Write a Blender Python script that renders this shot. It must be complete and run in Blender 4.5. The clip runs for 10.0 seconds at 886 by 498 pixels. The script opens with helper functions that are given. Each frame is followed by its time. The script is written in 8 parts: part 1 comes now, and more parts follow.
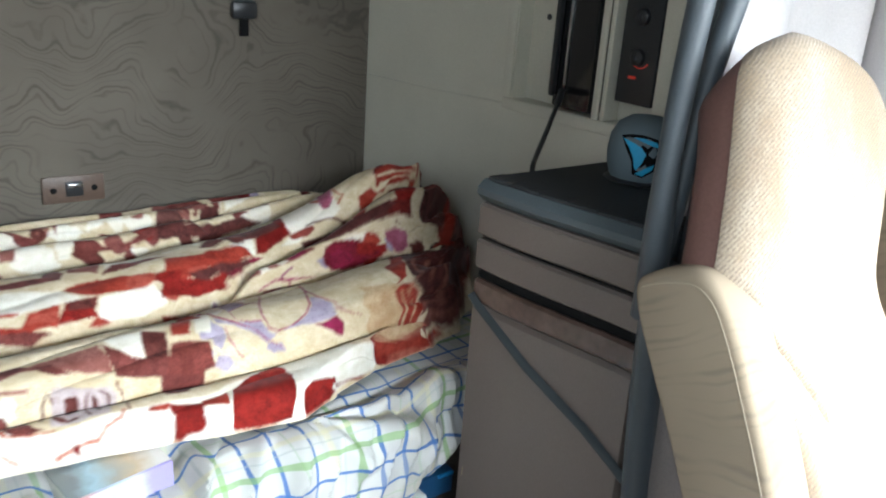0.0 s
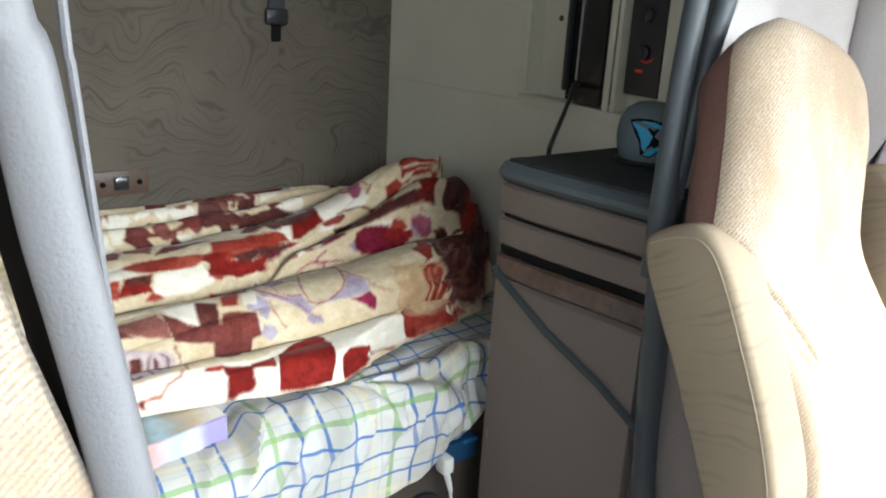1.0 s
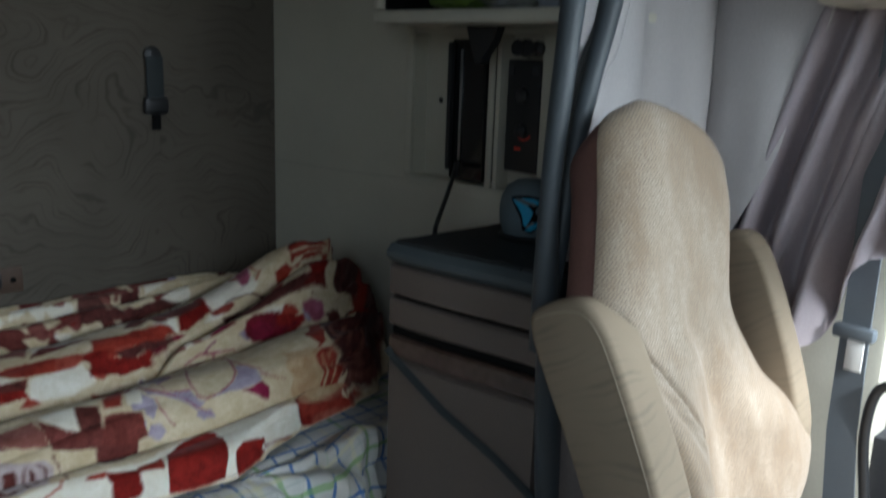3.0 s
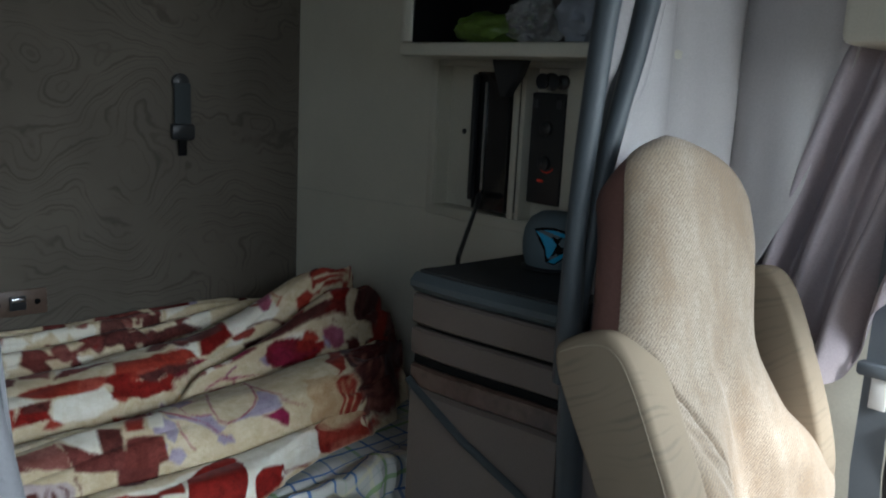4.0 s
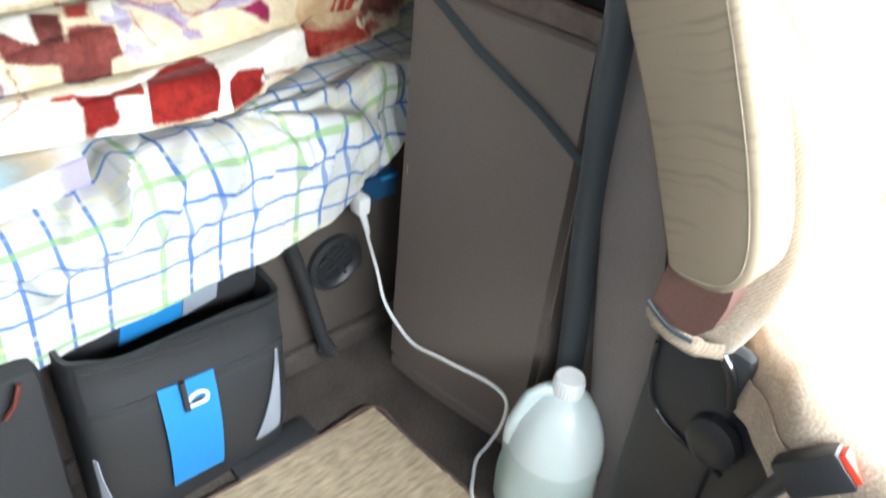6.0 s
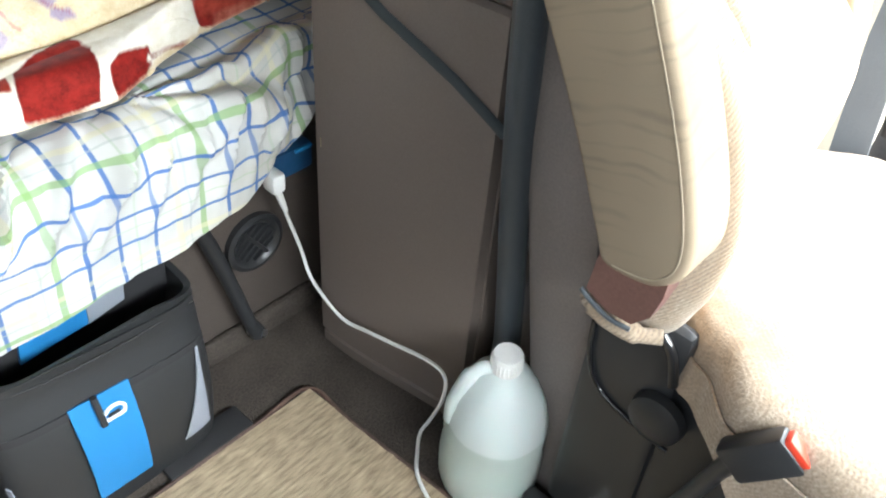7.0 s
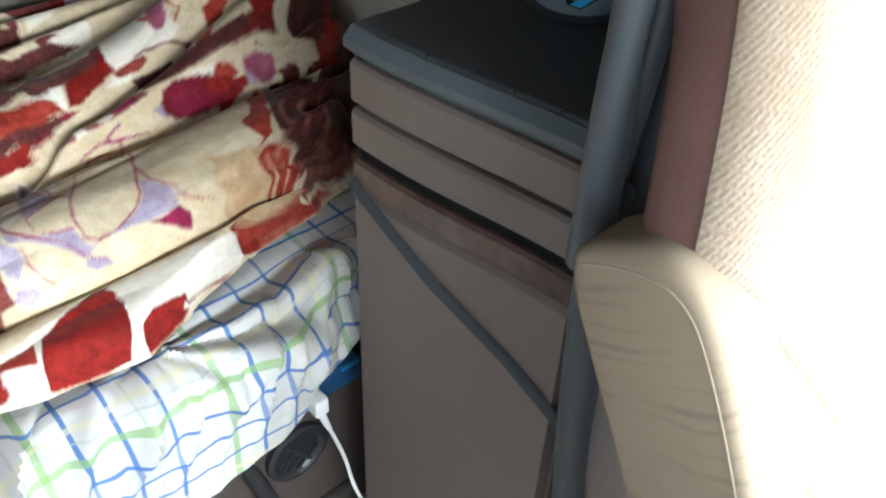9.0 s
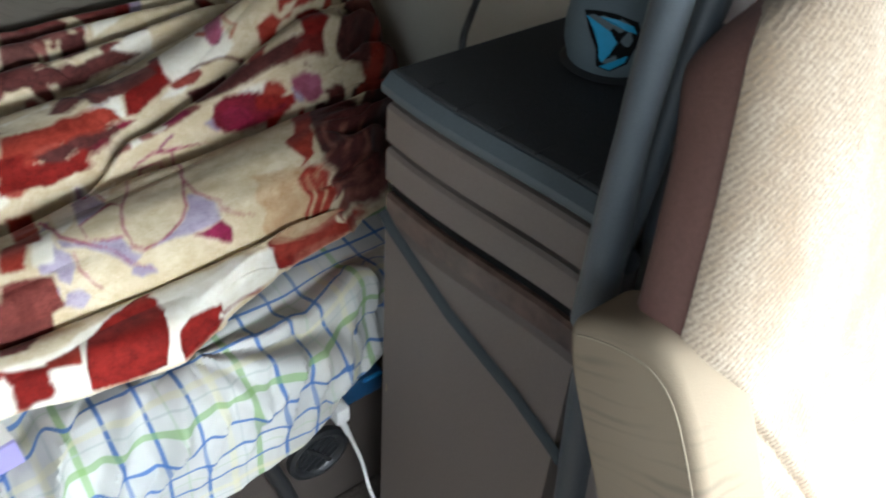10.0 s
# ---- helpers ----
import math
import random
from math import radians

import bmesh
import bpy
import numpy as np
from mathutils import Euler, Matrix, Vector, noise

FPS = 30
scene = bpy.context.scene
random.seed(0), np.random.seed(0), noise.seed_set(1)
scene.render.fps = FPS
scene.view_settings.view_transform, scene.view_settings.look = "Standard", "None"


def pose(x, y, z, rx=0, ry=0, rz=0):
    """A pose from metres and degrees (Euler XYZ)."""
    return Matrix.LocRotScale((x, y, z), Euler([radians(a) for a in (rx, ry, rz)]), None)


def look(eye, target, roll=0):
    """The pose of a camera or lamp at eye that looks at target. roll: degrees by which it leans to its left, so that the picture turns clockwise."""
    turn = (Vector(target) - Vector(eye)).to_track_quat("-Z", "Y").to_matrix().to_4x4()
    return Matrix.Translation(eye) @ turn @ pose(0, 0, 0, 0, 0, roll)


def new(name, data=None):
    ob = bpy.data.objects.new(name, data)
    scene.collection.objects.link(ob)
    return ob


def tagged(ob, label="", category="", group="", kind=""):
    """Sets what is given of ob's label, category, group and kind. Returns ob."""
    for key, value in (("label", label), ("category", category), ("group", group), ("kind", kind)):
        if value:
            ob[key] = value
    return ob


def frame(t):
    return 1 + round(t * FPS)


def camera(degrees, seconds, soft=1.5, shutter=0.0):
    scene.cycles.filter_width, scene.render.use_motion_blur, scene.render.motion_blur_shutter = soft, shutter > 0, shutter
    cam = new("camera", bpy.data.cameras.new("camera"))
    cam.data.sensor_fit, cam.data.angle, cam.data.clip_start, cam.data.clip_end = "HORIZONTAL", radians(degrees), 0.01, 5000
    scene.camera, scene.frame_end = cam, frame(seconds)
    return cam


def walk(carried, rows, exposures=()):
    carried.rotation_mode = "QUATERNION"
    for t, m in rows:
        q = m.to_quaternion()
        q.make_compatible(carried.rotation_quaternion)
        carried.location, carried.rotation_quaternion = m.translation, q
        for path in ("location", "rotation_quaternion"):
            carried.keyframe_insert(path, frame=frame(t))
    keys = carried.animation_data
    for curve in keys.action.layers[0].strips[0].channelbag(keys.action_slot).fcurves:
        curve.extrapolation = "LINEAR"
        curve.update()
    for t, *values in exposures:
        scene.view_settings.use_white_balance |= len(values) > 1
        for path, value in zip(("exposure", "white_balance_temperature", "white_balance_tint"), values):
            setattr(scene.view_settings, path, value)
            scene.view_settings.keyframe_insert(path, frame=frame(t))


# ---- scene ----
cam = camera(55.8, 10.0, soft=2.0, shutter=0.4)
PATH = [
    (0, (0.053, -0.004, 1.177), (1.217, 1.483, 0.516), 4.1),
    (0.5, (-0.01, -0.072, 1.164), (1.121, 1.447, 0.522), 3.0),
    (1, (-0.044, -0.094, 1.155), (1.107, 1.417, 0.53), 3.3),
    (1.5, (-0.031, -0.096, 1.161), (1.19, 1.386, 0.603), 1.8),
    (2, (-0.025, -0.106, 1.154), (1.273, 1.327, 0.641), 1.5),
    (2.5, (-0.035, -0.11, 1.157), (1.289, 1.28, 0.597), 1.5),
    (3, (-0.034, -0.104, 1.172), (1.325, 1.293, 0.722), 2.0),
    (3.2, (-0.034, -0.106, 1.182), (1.338, 1.3, 0.811), 2.5),
    (4.3, (-0.055, -0.082, 1.165), (1.282, 1.347, 0.753), 3.1),
    (4.5, (-0.041, -0.054, 1.124), (1.295, 1.339, 0.599), 4.2),
    (5, (0.011, -0.014, 1.063), (1.308, 1.275, 0.252), 6.2),
    (5.5, (0.069, 0.0, 1.051), (1.281, 1.243, 0.059), 4.2),
    (6, (0.083, 0.055, 1.061), (1.225, 1.189, -0.126), 6.2),
    (6.2, (0.109, 0.066, 1.065), (1.221, 1.128, -0.213), 5.8),
    (7.3, (0.19, 0.131, 1.082), (1.367, 1.064, -0.24), 5.2),
    (7.5, (0.207, 0.142, 1.081), (1.392, 1.066, -0.238), 4.7),
    (8, (0.253, 0.173, 1.097), (1.472, 1.068, -0.212), 3.4),
    (8.2, (0.279, 0.207, 1.128), (1.47, 1.149, -0.174), 2.3),
    (8.5, (0.331, 0.257, 1.172), (1.441, 1.27, -0.147), 1.5),
    (9, (0.352, 0.26, 1.227), (1.424, 1.377, -0.039), 2.7),
    (9.5, (0.377, 0.254, 1.264), (1.471, 1.361, 0.008), 4.0),
    (10, (0.367, 0.247, 1.301), (1.344, 1.412, 0.002), 4.4),
]
walk(cam, [(t, look(eye, target, roll)) for t, eye, target, roll in PATH],
     exposures=[(0.0, 1.76, 6250, 8), (1.0, 1.50, 6600, 9), (1.5, 1.42, 6600, 9), (2.0, 0.78, 6150, 7), (2.5, 0.09, 5950, 5), (3.2, -0.06, 5950, 6), (4.3, 0.22, 6050, 7), (4.6, 1.15, 6150, 8),
                (5.0, 1.40, 6300, 9), (5.5, 1.94, 6400, 9), (6.0, 1.98, 6400, 9), (6.2, 1.98, 6400, 9), (7.3, 1.72, 6650, 9), (7.5, 1.63, 6650, 8), (8.0, 0.98, 6400, 6), (8.5, 1.58, 6300, 9), (9.0, 1.92, 6350, 9), (9.5, 1.64, 6300, 9), (10.0, 1.42, 6300, 9)])

# ---- light: daylight through the windscreen and the door windows ----
world = bpy.data.worlds.new("sky")
scene.world = world
world.use_nodes = True
wn = world.node_tree
sky = wn.nodes.new("ShaderNodeTexSky")
sky.sky_type, sky.sun_disc = "NISHITA", False
sky.sun_elevation, sky.sun_rotation = radians(30.7), radians(188.5)
wn.nodes["Background"].inputs[1].default_value = 0.09
wn.links.new(sky.outputs[0], wn.nodes["Background"].inputs[0])
sun = new("sun", bpy.data.lights.new("sun", "SUN"))
sun.data.energy, sun.data.angle, sun.data.color = 5.0, radians(4), (1.0, 0.985, 0.96)
sun.matrix_world = look((0.50, -2.66, 2.40), (0.95, 0.34, 0.60))
# Added lamp as wide as the windscreen, also before its closed half.
glow = new("windscreen_daylight", bpy.data.lights.new("windscreen_daylight", "AREA"))
glow.data.shape, glow.data.size, glow.data.size_y, glow.data.energy = "RECTANGLE", 1.9, 0.50, 12.6
glow.data.color, glow.data.spread = (0.86, 0.94, 1.0), radians(76)
glow.matrix_world = look((0.2, -1.22, 1.40), (0.2, 0.62, 0.36))
pane = new("door_window_daylight", bpy.data.lights.new("door_window_daylight", "AREA"))
pane.data.shape, pane.data.size, pane.data.size_y, pane.data.energy = "RECTANGLE", 1.15, 0.78, 12.6
pane.data.color, pane.data.spread = (0.86, 0.94, 1.0), radians(130)
pane.matrix_world = look((1.37, -0.33, 1.11), (0.0, 0.05, 0.60))
left = new("driver_window_daylight", bpy.data.lights.new("driver_window_daylight", "AREA"))
left.data.shape, left.data.size, left.data.size_y, left.data.energy = "RECTANGLE", 1.2, 0.70, 2.5
left.data.color, left.data.spread = (0.86, 0.94, 1.0), radians(130)
left.matrix_world = look((-0.98, -0.45, 1.42), (0.60, 0.25, 0.55))



# ---- materials ----
def nodes_of(name):
    m = bpy.data.materials.new(name)
    m.use_nodes = True
    t = m.node_tree
    return m, t, t.nodes["Principled BSDF"]


def add(t, kind, **values):
    n = t.nodes.new(kind)
    for k, v in values.items():
        n.inputs[k].default_value = v
    return n


def maths(t, op, a, b=None, c=None):
    n = t.nodes.new("ShaderNodeMath")
    n.operation = op
    for i, v in enumerate((a, b, c)):
        if v is None:
            continue
        if isinstance(v, (int, float)):
            n.inputs[i].default_value = v
        else:
            t.links.new(v, n.inputs[i])
    return n.outputs[0]


def mixed(t, fac, a, b):
    n = t.nodes.new("ShaderNodeMix")
    n.data_type = "RGBA"
    for i, v in ((0, fac), (6, a), (7, b)):
        if isinstance(v, (int, float)):
            n.inputs[i].default_value = v
        elif isinstance(v, tuple):
            n.inputs[i].default_value = (*v, 1.0) if len(v) == 3 else v
        else:
            t.links.new(v, n.inputs[i])
    return n.outputs[2]


def ramp(t, fac, lo, hi):
    n = t.nodes.new("ShaderNodeMapRange")
    n.inputs["From Min"].default_value, n.inputs["From Max"].default_value = lo, hi
    t.links.new(fac, n.inputs["Value"])
    return n.outputs[0]


def surface(name, base, rough=0.6, metal=0.0, grain=200.0, relief=0.15, vary=0.25, stain=6.0, spec=0.5, dist=0.002, sheen=0.0):
    """A plain material with fine grain and broad wear, in metres."""
    m, t, p = nodes_of(name)
    co = add(t, "ShaderNodeTexCoord").outputs["Object"]
    fine = add(t, "ShaderNodeTexNoise", Scale=grain, Detail=6.0)
    broad = add(t, "ShaderNodeTexNoise", Scale=stain, Detail=4.0)
    for n in (fine, broad):
        t.links.new(co, n.inputs["Vector"])
    dark = tuple(c * (1 - vary) for c in base)
    light = tuple(min(1, c * (1 + vary * 0.6)) for c in base)
    f = maths(t, "MULTIPLY_ADD", fine.outputs[0], 0.5, maths(t, "MULTIPLY", broad.outputs[0], 0.5))
    t.links.new(mixed(t, ramp(t, f, 0.32, 0.68), dark, light), p.inputs["Base Color"])
    t.links.new(maths(t, "MULTIPLY_ADD", broad.outputs[0], 0.24, rough - 0.12), p.inputs["Roughness"])
    p.inputs["Metallic"].default_value = metal
    p.inputs["Specular IOR Level"].default_value = spec
    p.inputs["Sheen Weight"].default_value = sheen
    b = add(t, "ShaderNodeBump", Strength=relief, Distance=dist)
    t.links.new(fine.outputs[0], b.inputs["Height"])
    t.links.new(b.outputs[0], p.inputs["Normal"])
    return m


def contour_fabric(name, base, line, rise, sway, scale, strength, gaps=(0.36, 0.52), shake=0.35, lean=0.0):
    """Flat cloth printed with bundles of long wavy lines; rise: lines in a metre, sway: how far they wander."""
    m, t, p = nodes_of(name)
    co = add(t, "ShaderNodeTexCoord").outputs["Object"]
    sep = t.nodes.new("ShaderNodeSeparateXYZ")
    t.links.new(co, sep.inputs[0])
    n = add(t, "ShaderNodeTexNoise", Scale=scale, Detail=1.6, Roughness=0.55, Distortion=0.25)
    fine = add(t, "ShaderNodeTexNoise", Scale=scale * 7, Detail=2.0)
    patch = add(t, "ShaderNodeTexNoise", Scale=scale * 2.3, Detail=2.0)
    weave = add(t, "ShaderNodeTexNoise", Scale=900.0, Detail=2.0)
    wear = add(t, "ShaderNodeTexNoise", Scale=4.0, Detail=3.0)
    for q in (n, fine, patch, weave, wear):
        t.links.new(co, q.inputs["Vector"])
    level = maths(t, "MULTIPLY_ADD", n.outputs[0], sway, maths(t, "MULTIPLY_ADD", fine.outputs[0], shake, maths(t, "MULTIPLY", maths(t, "MULTIPLY_ADD", sep.outputs[1], lean, sep.outputs[2]), rise)))
    ink = None
    for shift, wide, deep in ((0.0, 0.085, 1.0), (0.23, 0.055, 0.7), (0.62, 0.05, 0.5)):
        band = maths(t, "ABSOLUTE", maths(t, "SUBTRACT", maths(t, "FRACT", maths(t, "ADD", level, shift)), 0.5))
        one = maths(t, "MULTIPLY", ramp(t, band, wide, wide * 0.2), deep)
        ink = one if ink is None else maths(t, "MAXIMUM", ink, one)
    ink = maths(t, "MULTIPLY", ink, maths(t, "MULTIPLY", ramp(t, patch.outputs[0], *gaps), strength))
    cloth = mixed(t, ramp(t, wear.outputs[0], 0.3, 0.7), tuple(c * 0.80 for c in base), tuple(c * 1.10 for c in base))
    t.links.new(mixed(t, ink, cloth, line), p.inputs["Base Color"])
    p.inputs["Roughness"].default_value = 0.9
    p.inputs["Specular IOR Level"].default_value = 0.2
    b = add(t, "ShaderNodeBump", Strength=0.25, Distance=0.001)
    t.links.new(maths(t, "SUBTRACT", weave.outputs[0], ink), b.inputs["Height"])
    t.links.new(b.outputs[0], p.inputs["Normal"])
    return m


def woven(name, base, pitch=0.0034, vary=0.20, ribs=0.21):
    """Thick ribbed cloth: slanting ribs broken by the thread, with browner worn patches."""
    m, t, p = nodes_of(name)
    co = add(t, "ShaderNodeTexCoord").outputs["Object"]
    sep = t.nodes.new("ShaderNodeSeparateXYZ")
    t.links.new(co, sep.inputs[0])
    thread = add(t, "ShaderNodeTexNoise", Scale=360.0, Detail=3.0)
    wear = add(t, "ShaderNodeTexNoise", Scale=6.0, Detail=7.0, Roughness=0.72)
    sway = add(t, "ShaderNodeTexNoise", Scale=30.0, Detail=2.0)
    for n in (thread, sway):
        t.links.new(co, n.inputs["Vector"])
    tall = add(t, "ShaderNodeMapping")
    tall.inputs["Scale"].default_value = (1.5, 1.5, 0.6)
    t.links.new(co, tall.inputs["Vector"])
    t.links.new(tall.outputs[0], wear.inputs["Vector"])
    run = maths(t, "MULTIPLY_ADD", sep.outputs[0], -0.60, maths(t, "MULTIPLY_ADD", sep.outputs[1], 0.62, maths(t, "MULTIPLY", sep.outputs[2], 0.62)))
    rib = maths(t, "SINE", maths(t, "MULTIPLY_ADD", run, math.tau / pitch, maths(t, "MULTIPLY", sway.outputs[0], 4.0)))
    cross = maths(t, "SINE", maths(t, "MULTIPLY_ADD", sep.outputs[2], math.tau / (pitch * 2.3), maths(t, "MULTIPLY", sway.outputs[0], 9.0)))
    rib = maths(t, "MULTIPLY", rib, maths(t, "MULTIPLY_ADD", cross, 0.35, 0.75))
    rel = maths(t, "MULTIPLY_ADD", thread.outputs[0], 1.3, maths(t, "MULTIPLY", rib, ribs))
    worn = tuple(c * k * (1 - vary) for c, k in zip(base, (1.0, 0.87, 0.74)))
    a = mixed(t, ramp(t, wear.outputs[0], 0.40, 0.60), worn, base)
    t.links.new(mixed(t, ramp(t, rel, 0.33, 0.98), tuple(c * k for c, k in zip(base, (0.52, 0.49, 0.46))), a), p.inputs["Base Color"])
    p.inputs["Roughness"].default_value = 0.92
    p.inputs["Specular IOR Level"].default_value = 0.15
    p.inputs["Sheen Weight"].default_value = 0.15
    b = add(t, "ShaderNodeBump", Strength=0.5, Distance=0.0014)
    t.links.new(rel, b.inputs["Height"])
    t.links.new(b.outputs[0], p.inputs["Normal"])
    return m


def plaid(name):
    """Cotton sheet with crossing blue, green and straw-coloured lines on white; UV in metres."""
    m, t, p = nodes_of(name)
    uv = t.nodes.new("ShaderNodeUVMap")
    wob = add(t, "ShaderNodeTexNoise", Scale=9.0, Detail=2.0)
    t.links.new(uv.outputs[0], wob.inputs["Vector"])
    sep = t.nodes.new("ShaderNodeSeparateXYZ")
    t.links.new(uv.outputs[0], sep.inputs[0])
    thread = add(t, "ShaderNodeTexNoise", Scale=1200.0, Detail=2.0)
    t.links.new(uv.outputs[0], thread.inputs["Vector"])
    col = mixed(t, ramp(t, wob.outputs[0], 0.3, 0.7), (0.45, 0.45, 0.425), (0.60, 0.60, 0.575))
    worn = add(t, "ShaderNodeTexNoise", Scale=5.0, Detail=5.0, Roughness=0.65)
    t.links.new(uv.outputs[0], worn.inputs["Vector"])
    col = mixed(t, maths(t, "MULTIPLY", ramp(t, worn.outputs[0], 0.48, 0.72), 0.55), col, (0.47, 0.43, 0.34))
    for k, (axis, off) in enumerate(((sep.outputs[0], 0.02), (sep.outputs[1], 0.075))):
        for shade, at, wide, dense in (((0.40, 0.41, 0.40), 0.055, 0.046, 0.30), ((0.62, 0.58, 0.36), 0.156, 0.009, 0.5),
                                       ((0.20, 0.35, 0.12), 0.192, 0.0088, 0.72), ((0.36, 0.40, 0.38), 0.172, 0.003, 0.5), ((0.30, 0.42, 0.24), 0.098, 0.003, 0.4),
                                       ((0.06, 0.145, 0.36), 0.030, 0.0056, 0.92), ((0.06, 0.145, 0.36), 0.075, 0.0050, 0.90), ((0.07, 0.16, 0.38), 0.122, 0.0054, 0.90)):
            s = maths(t, "WRAP", maths(t, "SUBTRACT", axis, at + off), 0.10, -0.10)
            line = ramp(t, maths(t, "ABSOLUTE", s), wide * 0.55, wide * 0.42)
            col = mixed(t, maths(t, "MULTIPLY", line, dense), col, shade)
    t.links.new(col, p.inputs["Base Color"])
    p.inputs["Roughness"].default_value = 0.85
    p.inputs["Specular IOR Level"].default_value = 0.2
    b = add(t, "ShaderNodeBump", Strength=0.12, Distance=0.001)
    t.links.new(thread.outputs[0], b.inputs["Height"])
    t.links.new(b.outputs[0], p.inputs["Normal"])
    return m


def plush(name):
    """Printed plush: print and some fold shade are a colour layer of the mesh, the nap is fine noise."""
    m, t, p = nodes_of(name)
    at = t.nodes.new("ShaderNodeAttribute")
    at.attribute_name = "print"
    co = add(t, "ShaderNodeTexCoord").outputs["Object"]
    nap = add(t, "ShaderNodeTexNoise", Scale=420.0, Detail=4.0)
    lay = add(t, "ShaderNodeTexNoise", Scale=58.0, Detail=5.0, Roughness=0.6)
    for n in (nap, lay):
        t.links.new(co, n.inputs["Vector"])
    g = maths(t, "MULTIPLY_ADD", nap.outputs[0], 0.3, maths(t, "MULTIPLY", lay.outputs[0], 0.7))
    deep = t.nodes.new("ShaderNodeVectorMath")
    deep.operation = "MULTIPLY"
    t.links.new(at.outputs["Color"], deep.inputs[0])
    t.links.new(at.outputs["Color"], deep.inputs[1])
    dark = mixed(t, 0.68, at.outputs["Color"], deep.outputs[0])
    brushed = add(t, "ShaderNodeTexNoise", Scale=15.0, Detail=4.0, Roughness=0.6, Distortion=0.6)
    t.links.new(co, brushed.inputs["Vector"])
    lie = maths(t, "MULTIPLY", ramp(t, brushed.outputs[0], 0.44, 0.66), 0.45)
    upright = mixed(t, lie, at.outputs["Color"], deep.outputs[0])
    t.links.new(mixed(t, ramp(t, g, 0.36, 0.58), dark, upright), p.inputs["Base Color"])
    p.inputs["Roughness"].default_value = 0.8
    p.inputs["Specular IOR Level"].default_value = 0.2
    p.inputs["Sheen Weight"].default_value = 0.10
    p.inputs["Sheen Roughness"].default_value = 0.4
    b = add(t, "ShaderNodeBump", Strength=0.18, Distance=0.002)
    t.links.new(g, b.inputs["Height"])
    t.links.new(b.outputs[0], p.inputs["Normal"])
    return m


def rush(name, base):
    """Coarse strands laid side by side along y."""
    m, t, p = nodes_of(name)
    co = add(t, "ShaderNodeTexCoord").outputs["Object"]
    mp = add(t, "ShaderNodeMapping")
    mp.inputs["Scale"].default_value = (26.0, 170.0, 1.0)
    mp.inputs["Rotation"].default_value = (0, 0, radians(52))
    t.links.new(co, mp.inputs["Vector"])
    n = add(t, "ShaderNodeTexNoise", Scale=1.0, Detail=4.0, Roughness=0.6)
    t.links.new(mp.outputs[0], n.inputs["Vector"])
    w = add(t, "ShaderNodeTexNoise", Scale=9.0, Detail=3.0)
    t.links.new(co, w.inputs["Vector"])
    a = mixed(t, ramp(t, n.outputs[0], 0.3, 0.7), tuple(c * 0.45 for c in base), tuple(c * 1.25 for c in base))
    t.links.new(mixed(t, maths(t, "MULTIPLY", w.outputs[0], 0.35), a, tuple(c * 0.6 for c in base)), p.inputs["Base Color"])
    p.inputs["Roughness"].default_value = 0.85
    b = add(t, "ShaderNodeBump", Strength=0.7, Distance=0.003)
    t.links.new(n.outputs[0], b.inputs["Height"])
    t.links.new(b.outputs[0], p.inputs["Normal"])
    return m


WAVE_WALL = contour_fabric("wavy_wall_cloth", (0.135, 0.116, 0.094), (0.052, 0.045, 0.039), 19.0, 9.0, 4.6, 0.52)
WAVE_ARM = contour_fabric("wavy_armrest_cloth", (0.275, 0.215, 0.150), (0.165, 0.13, 0.095), 21.0, 2.0, 5.5, 0.58, (0.39, 0.57), 0.12, 0.5)
CREAM = surface("cream_plastic", (0.60, 0.575, 0.48), 0.45, grain=300, relief=0.05, vary=0.10)
CREAM_DARK = surface("cream_plastic_worn", (0.55, 0.525, 0.44), 0.5, grain=300, relief=0.06, vary=0.14)
CARPET = surface("brown_carpet", (0.078, 0.065, 0.056), 0.95, grain=260, relief=0.9, vary=0.55, stain=9, spec=0.1, dist=0.004)
BASE_CLOTH = surface("bunk_base_cloth", (0.075, 0.061, 0.053), 0.9, grain=420, relief=0.5, vary=0.3, spec=0.15)
CAB_BROWN = surface("cabinet_brown_laminate", (0.142, 0.114, 0.098), 0.5, grain=350, relief=0.05, vary=0.14, stain=4)
CAB_WOOD = surface("cabinet_brown_edge", (0.105, 0.064, 0.050), 0.34, grain=60, relief=0.08, vary=0.6, stain=14)
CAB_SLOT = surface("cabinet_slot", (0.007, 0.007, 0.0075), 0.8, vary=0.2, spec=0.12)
WEBBING = surface("grey_blue_webbing", (0.13, 0.15, 0.17), 0.7, grain=900, relief=0.3, vary=0.2)
LID = surface("slate_plastic_lid", (0.075, 0.092, 0.10), 0.55, grain=500, relief=0.12, vary=0.2)
LID_TOP = surface("black_textured_top", (0.03, 0.032, 0.035), 0.6, grain=380, relief=0.5, vary=0.4)
STRAP = surface("black_webbing", (0.036, 0.045, 0.048), 0.75, grain=900, relief=0.4, vary=0.25)
BLACK_CLOTH = surface("black_blackout_cloth", (0.054, 0.065, 0.074), 0.46, grain=600, relief=0.15, vary=0.25, spec=0.45, sheen=0.08)
VINYL_GREY = surface("grey_vinyl", (0.50, 0.475, 0.47), 0.5, grain=350, relief=0.10, vary=0.14)
VINYL_BROWN = surface("grey_brown_vinyl", (0.19, 0.162, 0.150), 0.5, grain=300, relief=0.15, vary=0.2)
VINYL_MAUVE = surface("mauve_curtain", (0.39, 0.34, 0.36), 0.55, grain=350, relief=0.12, vary=0.2)
SEAT_CLOTH = woven("beige_seat_cover", (0.465, 0.386, 0.302), pitch=0.0040, vary=0.30, ribs=0.26)
